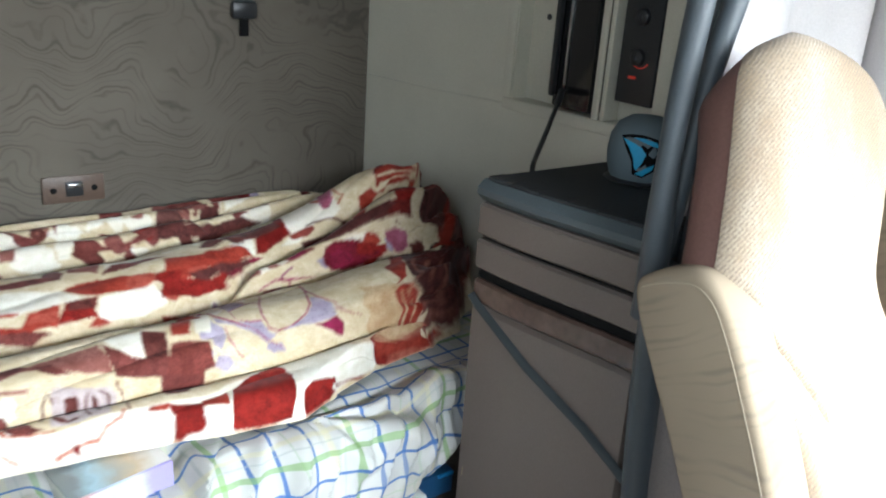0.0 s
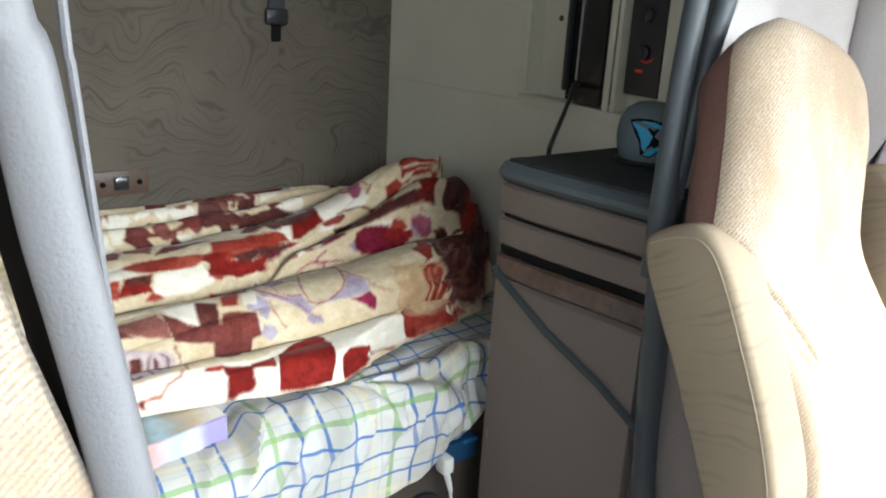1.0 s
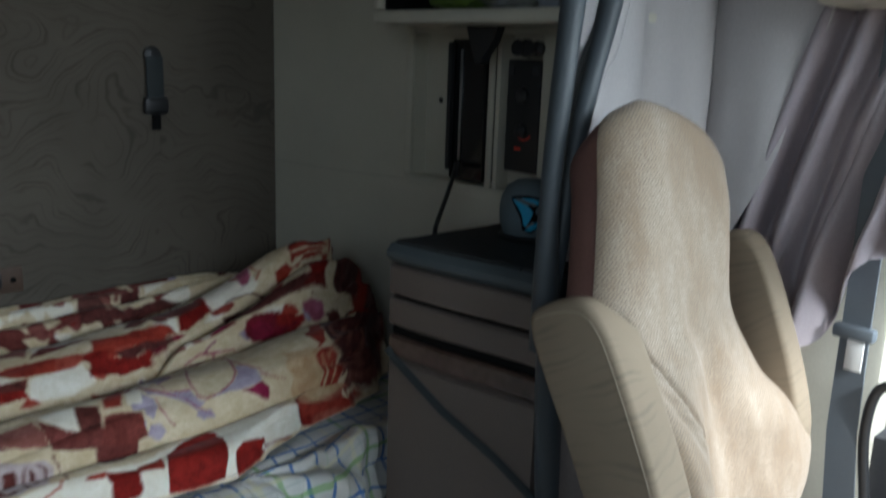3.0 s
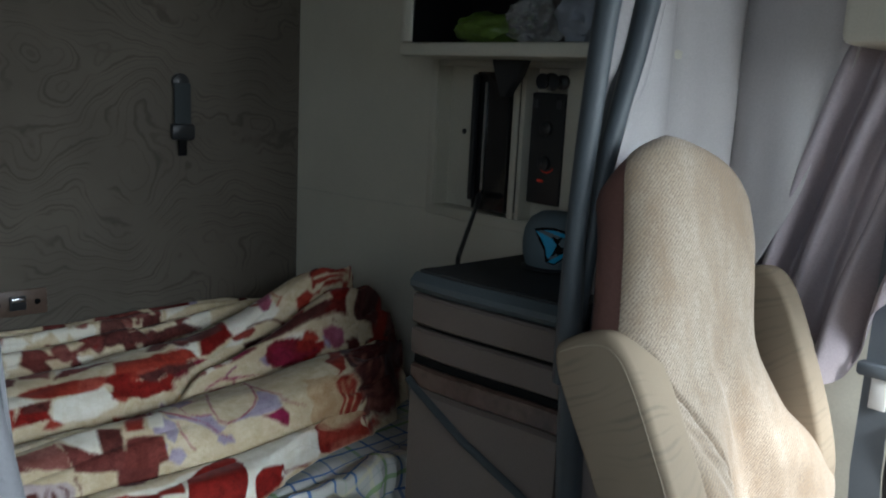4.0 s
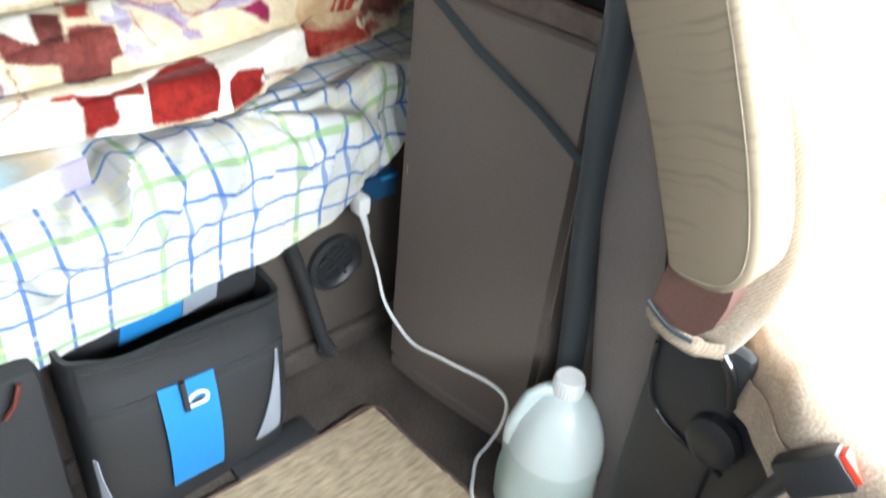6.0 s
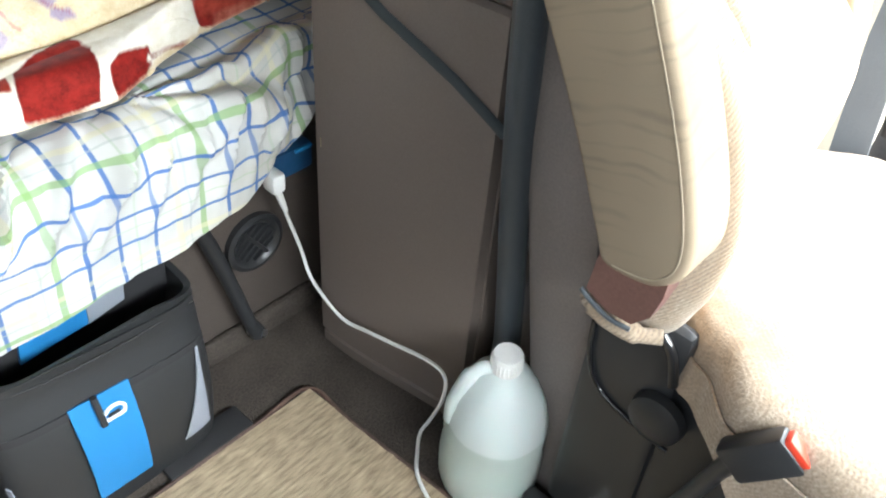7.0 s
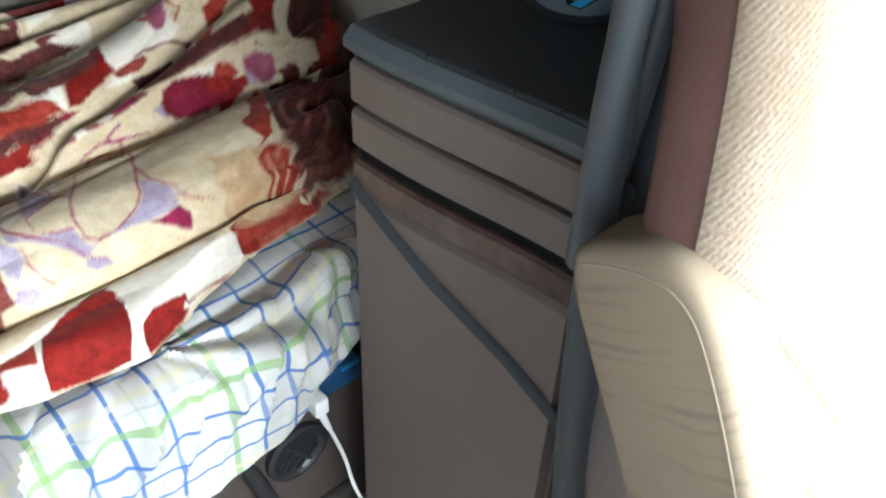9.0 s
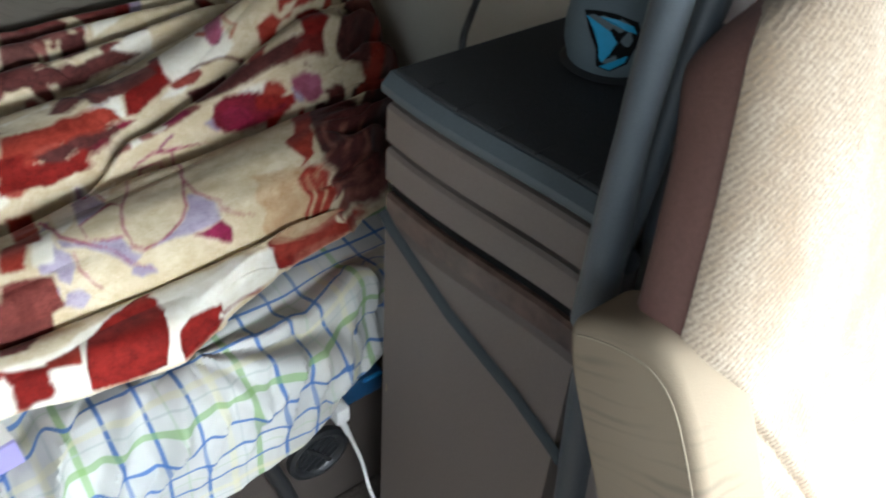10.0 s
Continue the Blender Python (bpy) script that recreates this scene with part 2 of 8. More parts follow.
CUSHION_CLOTH = woven("beige_cushion_cover", (0.52, 0.43, 0.34), vary=0.30, ribs=0.10)
MAROON = surface("maroon_vinyl", (0.158, 0.077, 0.063), 0.58, grain=260, relief=0.15, vary=0.22)
PALE_EDGE = surface("pale_seat_cloth", (0.62, 0.53, 0.39), 0.85, grain=600, relief=0.2, vary=0.12, spec=0.2)
PIPING = surface("tan_piping", (0.31, 0.255, 0.18), 0.85, grain=600, vary=0.12)
PLAID = plaid("plaid_cotton")
PLUSH = plush("printed_plush")
RUSH = rush("rush_mat", (0.42, 0.325, 0.215))
RUBBER = surface("black_rubber", (0.02, 0.021, 0.022), 0.6, grain=300, relief=0.2, vary=0.35)
BLACK_PLASTIC = surface("black_plastic", (0.024, 0.025, 0.027), 0.38, grain=500, relief=0.08, vary=0.2)
STEEL = surface("bright_steel", (0.62, 0.63, 0.65), 0.28, metal=1.0, grain=200, relief=0.03, vary=0.1)
BAG = surface("charcoal_nylon", (0.021, 0.022, 0.024), 0.50, grain=900, relief=0.35, vary=0.3)
BAG_DARK = surface("black_nylon", (0.018, 0.018, 0.02), 0.7, grain=900, relief=0.35, vary=0.3)
BAG_BLUE = surface("bright_blue_nylon", (0.010, 0.175, 0.42), 0.6, grain=900, relief=0.3, vary=0.12)
BAG_GREY = surface("grey_nylon", (0.25, 0.27, 0.31), 0.6, grain=900, relief=0.3, vary=0.12)
WHITE = surface("white_plastic", (0.80, 0.80, 0.78), 0.4, grain=200, relief=0.03, vary=0.05)
BLUE_BOX = surface("blue_plastic", (0.010, 0.055, 0.13), 0.45, vary=0.15)
ORANGE = surface("dull_orange_plastic", (0.11, 0.022, 0.014), 0.7, vary=0.3)
RED = surface("red_plastic", (0.75, 0.06, 0.03), 0.4, vary=0.1)
SPEAKER = surface("slate_mesh_cloth", (0.135, 0.175, 0.195), 0.75, grain=900, relief=0.5, vary=0.25)
CYAN = surface("cyan_print", (0.02, 0.36, 0.62), 0.5, vary=0.1)
HOOD_GREY = surface("dash_grey", (0.05, 0.05, 0.055), 0.7, vary=0.2)
LINING = surface("headlining", (0.22, 0.21, 0.195), 0.9, grain=400, relief=0.2, vary=0.12)
GREY_TRIM = surface("light_grey_vinyl", (0.15, 0.15, 0.16), 0.5, grain=330, relief=0.35, vary=0.08)
BROWN_TRIM = surface("brown_latch_plate", (0.115, 0.075, 0.055), 0.45, vary=0.2)
ASPHALT = surface("asphalt", (0.05, 0.05, 0.052), 0.9, grain=40, relief=0.5, vary=0.3)
GLOSS_BLACK = surface("gloss_black", (0.014, 0.014, 0.015), 0.14, grain=50, relief=0.01, vary=0.1)
PAGE = surface("paper_pages", (0.68, 0.66, 0.62), 0.8, grain=500, relief=0.3, vary=0.1)
GREEN_PACK = surface("green_packet", (0.11, 0.18, 0.03), 0.35, grain=60, relief=0.3, vary=0.5, stain=40)
DARK_BAG = surface("dark_bag", (0.05, 0.04, 0.035), 0.7, vary=0.4)


def printed_band(name, shades, x0, x1):
    """Glossy printed board whose colours follow one another along x."""
    m, t, p = nodes_of(name)
    co = add(t, "ShaderNodeTexCoord").outputs["Object"]
    n = add(t, "ShaderNodeTexNoise", Scale=34.0, Detail=3.0)
    t.links.new(co, n.inputs["Vector"])
    sep = t.nodes.new("ShaderNodeSeparateXYZ")
    t.links.new(co, sep.inputs[0])
    at = ramp(t, maths(t, "MULTIPLY_ADD", n.outputs[0], 0.05, sep.outputs[0]), x0 + 0.025, x1 + 0.025)
    col = shades[0]
    for k, shade in enumerate(shades[1:]):
        col = mixed(t, ramp(t, at, (k + 0.35) / len(shades), (k + 1.45) / len(shades)), col, shade)
    t.links.new(col, p.inputs["Base Color"])
    p.inputs["Roughness"].default_value = 0.3
    return m


SPINE = printed_band("printed_spine", ((0.70, 0.34, 0.30), (0.54, 0.52, 0.60), (0.46, 0.56, 0.68), (0.60, 0.62, 0.70), (0.33, 0.29, 0.56)), 0.235, 0.36)
BOARD = printed_band("printed_board", ((0.20, 0.22, 0.22), (0.36, 0.50, 0.56), (0.34, 0.33, 0.29), (0.48, 0.37, 0.24), (0.60, 0.57, 0.53)), 0.235, 0.36)


def clear(name, tint, rough, ior=1.45):
    m, t, p = nodes_of(name)
    p.inputs["Base Color"].default_value = (*tint, 1)
    p.inputs["Roughness"].default_value = rough
    p.inputs["Transmission Weight"].default_value = 0.85
    p.inputs["IOR"].default_value = ior
    return m


def milky(name, tint):
    m, t, p = nodes_of(name)
    co = add(t, "ShaderNodeTexCoord").outputs["Object"]
    n = add(t, "ShaderNodeTexNoise", Scale=14.0, Detail=3.0)
    t.links.new(co, n.inputs["Vector"])
    sep = t.nodes.new("ShaderNodeSeparateXYZ")
    t.links.new(co, sep.inputs[0])
    full = ramp(t, sep.outputs[2], 0.146, 0.142)
    wet = mixed(t, n.outputs[0], tuple(c * 0.78 for c in tint), tuple(c * k for c, k in zip(tint, (0.80, 0.88, 0.80))))
    t.links.new(mixed(t, full, tint, wet), p.inputs["Base Color"])
    p.inputs["Roughness"].default_value = 0.28
    p.inputs["Subsurface Weight"].default_value = 0.5
    p.inputs["Subsurface Radius"].default_value = (0.03, 0.035, 0.035)
    p.inputs["Transmission Weight"].default_value = 0.35
    return m


def lit(name, colour, power):
    m, t, p = nodes_of(name)
    p.inputs["Base Color"].default_value = (*colour, 1)
    p.inputs["Emission Color"].default_value = (*colour, 1)
    p.inputs["Emission Strength"].default_value = power
    return m


JUG = milky("milky_jug_plastic", (0.84, 0.92, 0.90))
CLEAR_BAG = clear("clear_film", (0.9, 0.92, 0.92), 0.15)
RED_LED = lit("red_display", (0.6, 0.05, 0.03), 0.04)


# ---- mesh helpers ----
def part(name, bm, material, parent=None, label="", smooth=True, bevel=0.0):
    me = bpy.data.meshes.new(name)
    bm.normal_update()
    bm.to_mesh(me)
    bm.free()
    me.materials.append(material)
    if smooth:
        for p in me.polygons:
            p.use_smooth = True
        me.set_sharp_from_angle(angle=radians(38))
    ob = new(name, me)
    if parent is not None:
        ob.parent = parent
    return tagged(ob, label)


def thing(name, label, category, group="", kind=""):
    return tagged(new(name), label, category, group, kind)


def box(bm, a, b, r=0.0, m=None, seg=2):
    """A box from corner a to corner b with rounded edges."""
    made = bmesh.ops.create_cube(bm, size=1.0)["verts"]
    s = [abs(b[i] - a[i]) for i in range(3)]
    c = [(a[i] + b[i]) / 2 for i in range(3)]
    for v in made:
        v.co = Vector((v.co.x * s[0] + c[0], v.co.y * s[1] + c[1], v.co.z * s[2] + c[2]))
    if r > 0:
        edges = list({e for v in made for e in v.link_edges})
        got = bmesh.ops.bevel(bm, geom=edges, offset=min(r, min(s) * 0.49), segments=seg, profile=0.5, affect="EDGES")
        made = list({v for f in got["faces"] for v in f.verts} | {v for v in made if v.is_valid})
    if m is not None:
        for v in made:
            v.co = m @ v.co
    return bm


def boxed(name, a, b, material, parent=None, label="", r=0.003, m=None):
    return part(name, box(bmesh.new(), a, b, r, m), material, parent, label)


def loft(bm, rings, closed=True, caps=True):
    """Skin a row of rings of points."""
    rows = [[bm.verts.new(p) for p in ring] for ring in rings]
    n = len(rows[0])
    for a, b in zip(rows, rows[1:]):
        for i in range(n if closed else n - 1):
            j = (i + 1) % n
            bm.faces.new((a[i], a[j], b[j], b[i]))
    if caps and closed:
        bm.faces.new(rows[0][::-1])
        bm.faces.new(rows[-1])
    return bm


def tube(bm, points, radius, seg=10, flat=1.0):
    """A round bar along points; radius is a number or one per point."""
    pts = [Vector(p) for p in points]
    rad = radius if isinstance(radius, (list, tuple)) else [radius] * len(pts)
    rings, side = [], None
    for i, p in enumerate(pts):
        d = (pts[min(i + 1, len(pts) - 1)] - pts[max(i - 1, 0)]).normalized()
        if side is None:
            side = d.orthogonal().normalized()
        side = (side - d * side.dot(d)).normalized()
        up = d.cross(side)
        rings.append([p + (side * math.cos(k * math.tau / seg) + up * math.sin(k * math.tau / seg) * flat) * rad[i] for k in range(seg)])
    return loft(bm, rings)


def smooth_path(points, n=8):
    """A smooth curve through points."""
    p = [Vector(q) for q in points]
    p = [p[0] * 2 - p[1], *p, p[-1] * 2 - p[-2]]
    out = []
    for a, b, c, d in zip(p, p[1:], p[2:], p[3:]):
        for k in range(n):
            s = k / n
            out.append(0.5 * (2 * b + (c - a) * s + (2 * a - 5 * b + 4 * c - d) * s * s + (3 * b - a - 3 * c + d) * s ** 3))
    return [*out, p[-2]]


def spun(bm, profile, seg=32, m=None):
    """A body of revolution round z from rows of (radius, height)."""
    loft(bm, [[(r * math.cos(k * math.tau / seg), r * math.sin(k * math.tau / seg), z) for k in range(seg)] for r, z in profile])
    if m is not None:
        bmesh.ops.transform(bm, matrix=m, verts=bm.verts)
    return bm


def sheet(bm, f, nu, nv, thick=0.0):
    """A surface f(u, v) over the unit square, with UVs in metres from f's last two values, given a back side when thick."""
    uv = bm.loops.layers.uv.new("UVMap")
    grid, place = [], {}
    for i in range(nu + 1):
        row = []
        for j in range(nv + 1):
            x, y, z, s, t = f(i / nu, j / nv)
            v = bm.verts.new((x, y, z))
            place[v] = (s, t)
            row.append(v)
        grid.append(row)
    for i in range(nu):
        for j in range(nv):
            bm.faces.new((grid[i][j], grid[i + 1][j], grid[i + 1][j + 1], grid[i][j + 1]))
    if thick:
        bm.normal_update()
        back = {v: bm.verts.new(v.co - v.normal * thick) for row in grid for v in row}
        for v, w in back.items():
            place[w] = place[v]
        for fc in list(bm.faces):
            bm.faces.new([back[v] for v in reversed(fc.verts)])
        rim = [grid[i][0] for i in range(nu + 1)] + [grid[nu][j] for j in range(1, nv + 1)]
        rim += [grid[i][nv] for i in range(nu - 1, -1, -1)] + [grid[0][j] for j in range(nv - 1, 0, -1)]
        for a, b in zip(rim, rim[1:] + rim[:1]):
            bm.faces.new((b, a, back[a], back[b]))
    for fc in bm.faces:
        for lp in fc.loops:
            lp[uv].uv = place[lp.vert]
    return bm


def step(a, b, x):
    s = min(1.0, max(0.0, (x - a) / (b - a)))
    return s * s * (3 - 2 * s)


def chain(x, knots):
    """Straight runs between knots (x, y)."""
    for (xa, ya), (xb, yb) in zip(knots, knots[1:]):
        if x <= xb:
            return ya + (yb - ya) * max(0.0, (x - xa) / (xb - xa))
    return knots[-1][1]


def smooth_chain(x, knots):
    for (xa, ya), (xb, yb) in zip(knots, knots[1:]):
        if x <= xb:
            return ya + (yb - ya) * step(xa, xb, x)
    return knots[-1][1]


def spline(x, knots):
    """A smooth curve through knots (x, y) that does not overshoot them."""
    if x <= knots[0][0]:
        return knots[0][1]
    if x >= knots[-1][0]:
        return knots[-1][1]
    i = next(k for k in range(len(knots) - 1) if x <= knots[k + 1][0])
    rise = [(b[1] - a[1]) / (b[0] - a[0]) for a, b in zip(knots, knots[1:])]

    def tangent(k):
        if k == 0 or k == len(knots) - 1:
            return rise[min(k, len(rise) - 1)]
        p, q = rise[k - 1], rise[k]
        return 0.0 if p * q <= 0 else 2 * p * q / (p + q)

    (xa, ya), (xb, yb) = knots[i], knots[i + 1]
    w = xb - xa
    s = (x - xa) / w
    return (2 * s ** 3 - 3 * s * s + 1) * ya + (s ** 3 - 2 * s * s + s) * w * tangent(i) + (3 * s * s - 2 * s ** 3) * yb + (s ** 3 - s * s) * w * tangent(i + 1)


# ---- setting: the cab ----
REAR, SIDE, DOOR, ROOF = 1.69, 1.15, 1.34, 1.95
floor = tagged(boxed("floor", (-0.95, -1.25, -0.05), (DOOR, REAR, 0.0), CARPET, r=0), "dark brown worn carpet on the cab floor", "floor", kind="structure")
tagged(boxed("wall_rear", (-0.95, REAR, 0.0), (1.36, REAR + 0.06, ROOF), WAVE_WALL, r=0), "rear wall lined with taupe cloth printed with wavy lines", "wall", kind="structure")
tagged(boxed("wall_left", (-1.01, -1.25, 0.0), (-0.95, REAR, 0.95), LINING, r=0), "plain cab side wall", "wall", kind="structure")
tagged(boxed("wall_left_upper", (-1.01, 0.30, 0.95), (-0.95, REAR, ROOF), LINING, r=0), "plain cab side wall above the bunk", "wall", kind="structure")
tagged(boxed("ceiling", (-1.01, -1.31, ROOF), (1.40, REAR + 0.06, ROOF + 0.05), LINING, r=0), "plain light headlining", "ceiling", kind="structure")
# sleeper side wall with a through opening for the control recess
RY0, RY1, RZ0, RZ1 = 0.855, 1.215, 0.925, 1.215
bm = bmesh.new()
box(bm, (SIDE, RY1, 0.0), (SIDE + 0.05, REAR, ROOF))
for v in bm.verts:
    if v.co.y > REAR - 0.01:
        v.co.x -= 0.035
box(bm, (SIDE, 0.62, 0.0), (SIDE + 0.05, RY1, RZ0))
box(bm, (SIDE, 0.62, RZ1), (SIDE + 0.05, RY1, ROOF))
box(bm, (SIDE, 0.62, RZ0), (SIDE + 0.05, RY0, RZ1))
wall = tagged(part("wall_right", bm, CREAM), "cream moulded plastic side wall of the sleeper", "wall", kind="structure")
seam = bmesh.new()
tube(seam, [(SIDE - 0.036, 1.685, 0.905), (SIDE - 0.018, 1.45, 0.906), (SIDE - 0.001, 1.225, 0.912)], 0.0022, 6)
part("panel_seam", seam, CREAM_DARK, wall)
tagged(boxed("wall_return", (SIDE + 0.05, 0.62, 0.0), (DOOR + 0.02, 0.68, ROOF), CREAM_DARK, r=0), "plain cream return wall behind the curtain", "wall", kind="structure")
# cab door, its window opening and the pillar
bm = bmesh.new()
box(bm, (DOOR, -1.25, 0.0), (DOOR + 0.06, 0.30, 0.60))
box(bm, (DOOR, -1.25, 1.52), (DOOR + 0.06, 0.30, ROOF))
box(bm, (DOOR, -1.25, 0.60), (DOOR + 0.06, -0.95, 1.52))
tagged(part("door_right", bm, HOOD_GREY), "dark grey cab door below an open window", "door", kind="structure")
bm = bmesh.new()
box(bm, (DOOR - 0.015, 0.30, 0.0), (DOOR + 0.06, 0.62, ROOF), 0.012)
tagged(part("pillar_right", bm, CREAM), "cream plastic door pillar", "pillar", kind="structure")
bm = bmesh.new()
box(bm, (-1.01, -1.31, 0.0), (1.40, -1.25, 1.02))
box(bm, (-1.01, -1.31, 1.80), (1.40, -1.25, ROOF))
# Unseen fill over the driver's half, added to keep sun off the bunk.
box(bm, (-1.01, -1.31, 1.02), (0.63, -1.25, 1.80))
box(bm, (1.25, -1.31, 1.02), (1.40, -1.25, 1.80))
tagged(part("wall_front", bm, HOOD_GREY), "dark unseen front wall, driver's half closed to block the sun", "wall", kind="structure")
tagged(boxed("dashboard", (-0.95, -1.25, 0.45), (DOOR, -0.85, 0.98), HOOD_GREY, r=0.05), "dark grey dashboard below the windscreen", "dashboard", kind="structure")
tagged(boxed("ground", (-300, -300, -1.35), (300, 300, -1.30), ASPHALT, r=0), "grey asphalt outside the cab", "ground", kind="structure")
# bunk base
tagged(boxed("bunk_base", (-0.95, 0.955, 0.0), (SIDE, REAR, 0.37), BASE_CLOTH, r=0.006), "brown cloth-covered base below the bunk", "bunk base", kind="structure")
tagged(boxed("baseboard", (-0.95, 0.940, 0.0), (SIDE, 0.955, 0.052), CARPET, r=0.006), "carpet turned up against the bunk base", "baseboard", kind="structure")


# ---- the bunk ----
def hem_low(x):
    return smooth_chain(x, [(-0.8, 0.335), (0.20, 0.347), (0.55, 0.374), (0.66, 0.40), (0.735, 0.445), (0.78, 0.432), (0.84, 0.46)])


tagged(boxed("mattress", (-0.90, 0.950, 0.385), (1.085, REAR - 0.02, 0.492), PALE_EDGE, r=0.035), "pale foam mattress hidden by a plaid sheet", "mattress")


def wrinkle(x, s):
    """Soft slanting folds and dents of the sheet."""
    q = x * 15 + s * 7 + 1.6 * noise.noise((x * 3, s * 4, 1.3))
    folds = 0.015 * math.exp(-((q % 2.1 - 1.0) / 0.28) ** 2) + 0.011 * math.exp(-(((x * 21 - s * 10 + 2 * noise.noise((x * 4, s * 3, 5.0))) % 2.9 - 1.4) / 0.25) ** 2)
    return folds * (0.5 + 0.8 * noise.noise((x * 5, s * 6, 9.0))) + 0.009 * noise.noise((x * 9, s * 8, 3.1)) + 0.0048 * noise.noise((x * 22, s * 17, 8.1)) + 0.0016 * noise.noise((x * 52, s * 38, 2.2)) - 0.007 * (1 - abs(noise.noise((x * 9 + s * 4, s * 8, 6.6)))) ** 6


def sheet_at(u, v):
    """u along the bunk, v from the wall over the front edge down to the hem."""
    x = -0.9 + 2.03 * u
    top, drop = 0.62, 0.525 - hem_low(x)
    run = 0.09
    s = v * (top + run + drop)
    wr = wrinkle(x, s)
    if s < top:
        y = 1.54 - s
        z = 0.522 + (0.006 * noise.noise((x * 5, s * 5, 0.4)) + wr * 0.8) * (1 - 0.8 * step(0.935, 0.985, y)) - 0.006 * step(0.935, 0.985, y)
    else:
        a = min(1.0, (s - top) / run) * math.pi / 2
        d = max(0.0, s - top - run)
        y = 0.92 - 0.055 * math.sin(a) - 1.7 * wr * math.sin(a) * (1 - 0.8 * step(0.0, drop - run, d)) + 0.10 * d - 0.02 * d * math.sin(x * 33 + 3 * noise.noise((x * 5, 1, 2)))
        z = 0.522 - 0.055 * (1 - math.cos(a)) + wr * 0.8 * math.cos(a) - d * 0.93
    q = x * 21 + s * 3.5 + 2.2 * noise.noise((x * 3.1, s * 2, 4.4))
    hang = math.exp(-((q % 1.0 - 0.5) / 0.14) ** 2) * step(0.54, 0.60, s) * step(0.86, 0.66, s) * max(0.0, 0.35 + 1.1 * noise.noise((x * 6, s * 3, 2.9)))
    y -= 0.032 * hang
    z += 0.012 * hang
    z -= 0.034 * step(0.20, 0.235, x) * step(0.40, 0.37, x) * step(1.02, 0.97, y) * step(0.42, 0.50, z)
    spread = math.atan2(s - 0.585, x - 0.56)
    tuck = math.exp(-((x - 0.74) / 0.13) ** 2 - ((s - 0.65) / 0.10) ** 2) * math.sin(spread * 13 + 2.5 * noise.noise((x * 7, s * 7, 4.0)))
    z += 0.013 * tuck * step(0.78, 0.62, s)
    y -= 0.012 * tuck
    corner = step(0.70, 0.83, x)
    y += corner * 0.055 * max(0.0, 1 - max(0.0, top - s) / 0.1)
    return x, y, z, x, s


tagged(part("bed_sheet", sheet(bmesh.new(), sheet_at, 460, 150, 0.0015), PLAID), "white cotton sheet with blue and green plaid lines, rumpled", "bed sheet")


def hem_y(x):
    return smooth_chain(x, [(-0.8, 1.02), (0.17, 1.0), (0.263, 0.988), (0.375, 0.971), (0.46, 0.951), (0.89, 0.938), (1.0, 0.962), (1.13, 1.015)])


def right_x(y):
    return smooth_chain(y, [(0.93, 0.615), (0.97, 0.66), (1.01, 0.735), (1.04, 0.87), (1.07, 0.945), (1.184, 1.06), (1.30, 1.110), (1.69, 1.10)])


CREASES = (lambda x: 1.050,
           lambda x: smooth_chain(x, [(-0.8, 1.19), (0.28, 1.205), (0.42, 1.225), (0.56, 1.255), (0.66, 1.262), (0.76, 1.255), (0.95, 1.24), (1.2, 1.23)]),
           lambda x: smooth_chain(x, [(-0.8, 1.20), (0.28, 1.215), (0.42, 1.237), (0.56, 1.278), (0.66, 1.312), (0.76, 1.342), (0.88, 1.362), (1.0, 1.37), (1.2, 1.36)]),
           lambda x: smooth_chain(x, [(-0.8, 1.47), (0.35, 1.455), (0.62, 1.475), (0.80, 1.50), (1.2, 1.54)]),
           lambda x: smooth_chain(x, [(-0.8, 1.54), (0.5, 1.545), (1.2, 1.585)]),
           lambda x: 1.625)
HEIGHTS = (0.058, 0.108, 0.114, 0.138, 0.122, 0.122, 0.110)
OVER = (1.02, 1.06, 1.08, 1.06, 1.04, 1.04, 1.0)


def blanket_section(x, plump=1.15, n=112):
    """The run of the blanket over the bunk at x, as points (y, z) from its hem to the wall; a lower plump makes fuller rolls."""
    lines = [hem_y(x), *(c(x) for c in CREASES), 1.682]
    out = []
    for k, (a, b) in enumerate(zip(lines, lines[1:])):
        mid, half = (a + b) / 2, (b - a) / 2
        h = HEIGHTS[k] * min(1.0, (b - a) / 0.05)
        m = n if k in (0, 1, 3) else n // 2
        for j in range(m):
            p = math.pi * j / m
            y = mid - half * OVER[k] * math.cos(p)
            z = 0.534 + h * math.sin(p) ** plump
            z += 0.138 * math.exp(-((x - 0.97) / 0.17) ** 2 - ((y - 1.375) / 0.12) ** 2)
            z += 0.03 * math.exp(-((x - 0.93) / 0.18) ** 2 - ((y - 1.14) / 0.10) ** 2)
            z -= 0.05 * step(0.88, 1.1, x) * step(1.42, 1.6, y)
            out.append((y - (0.12 if k == 0 else 0.34) * (z - 0.534), z))
    return out


ALONG, FAR, GATHER = 620, 0.10, 0.45


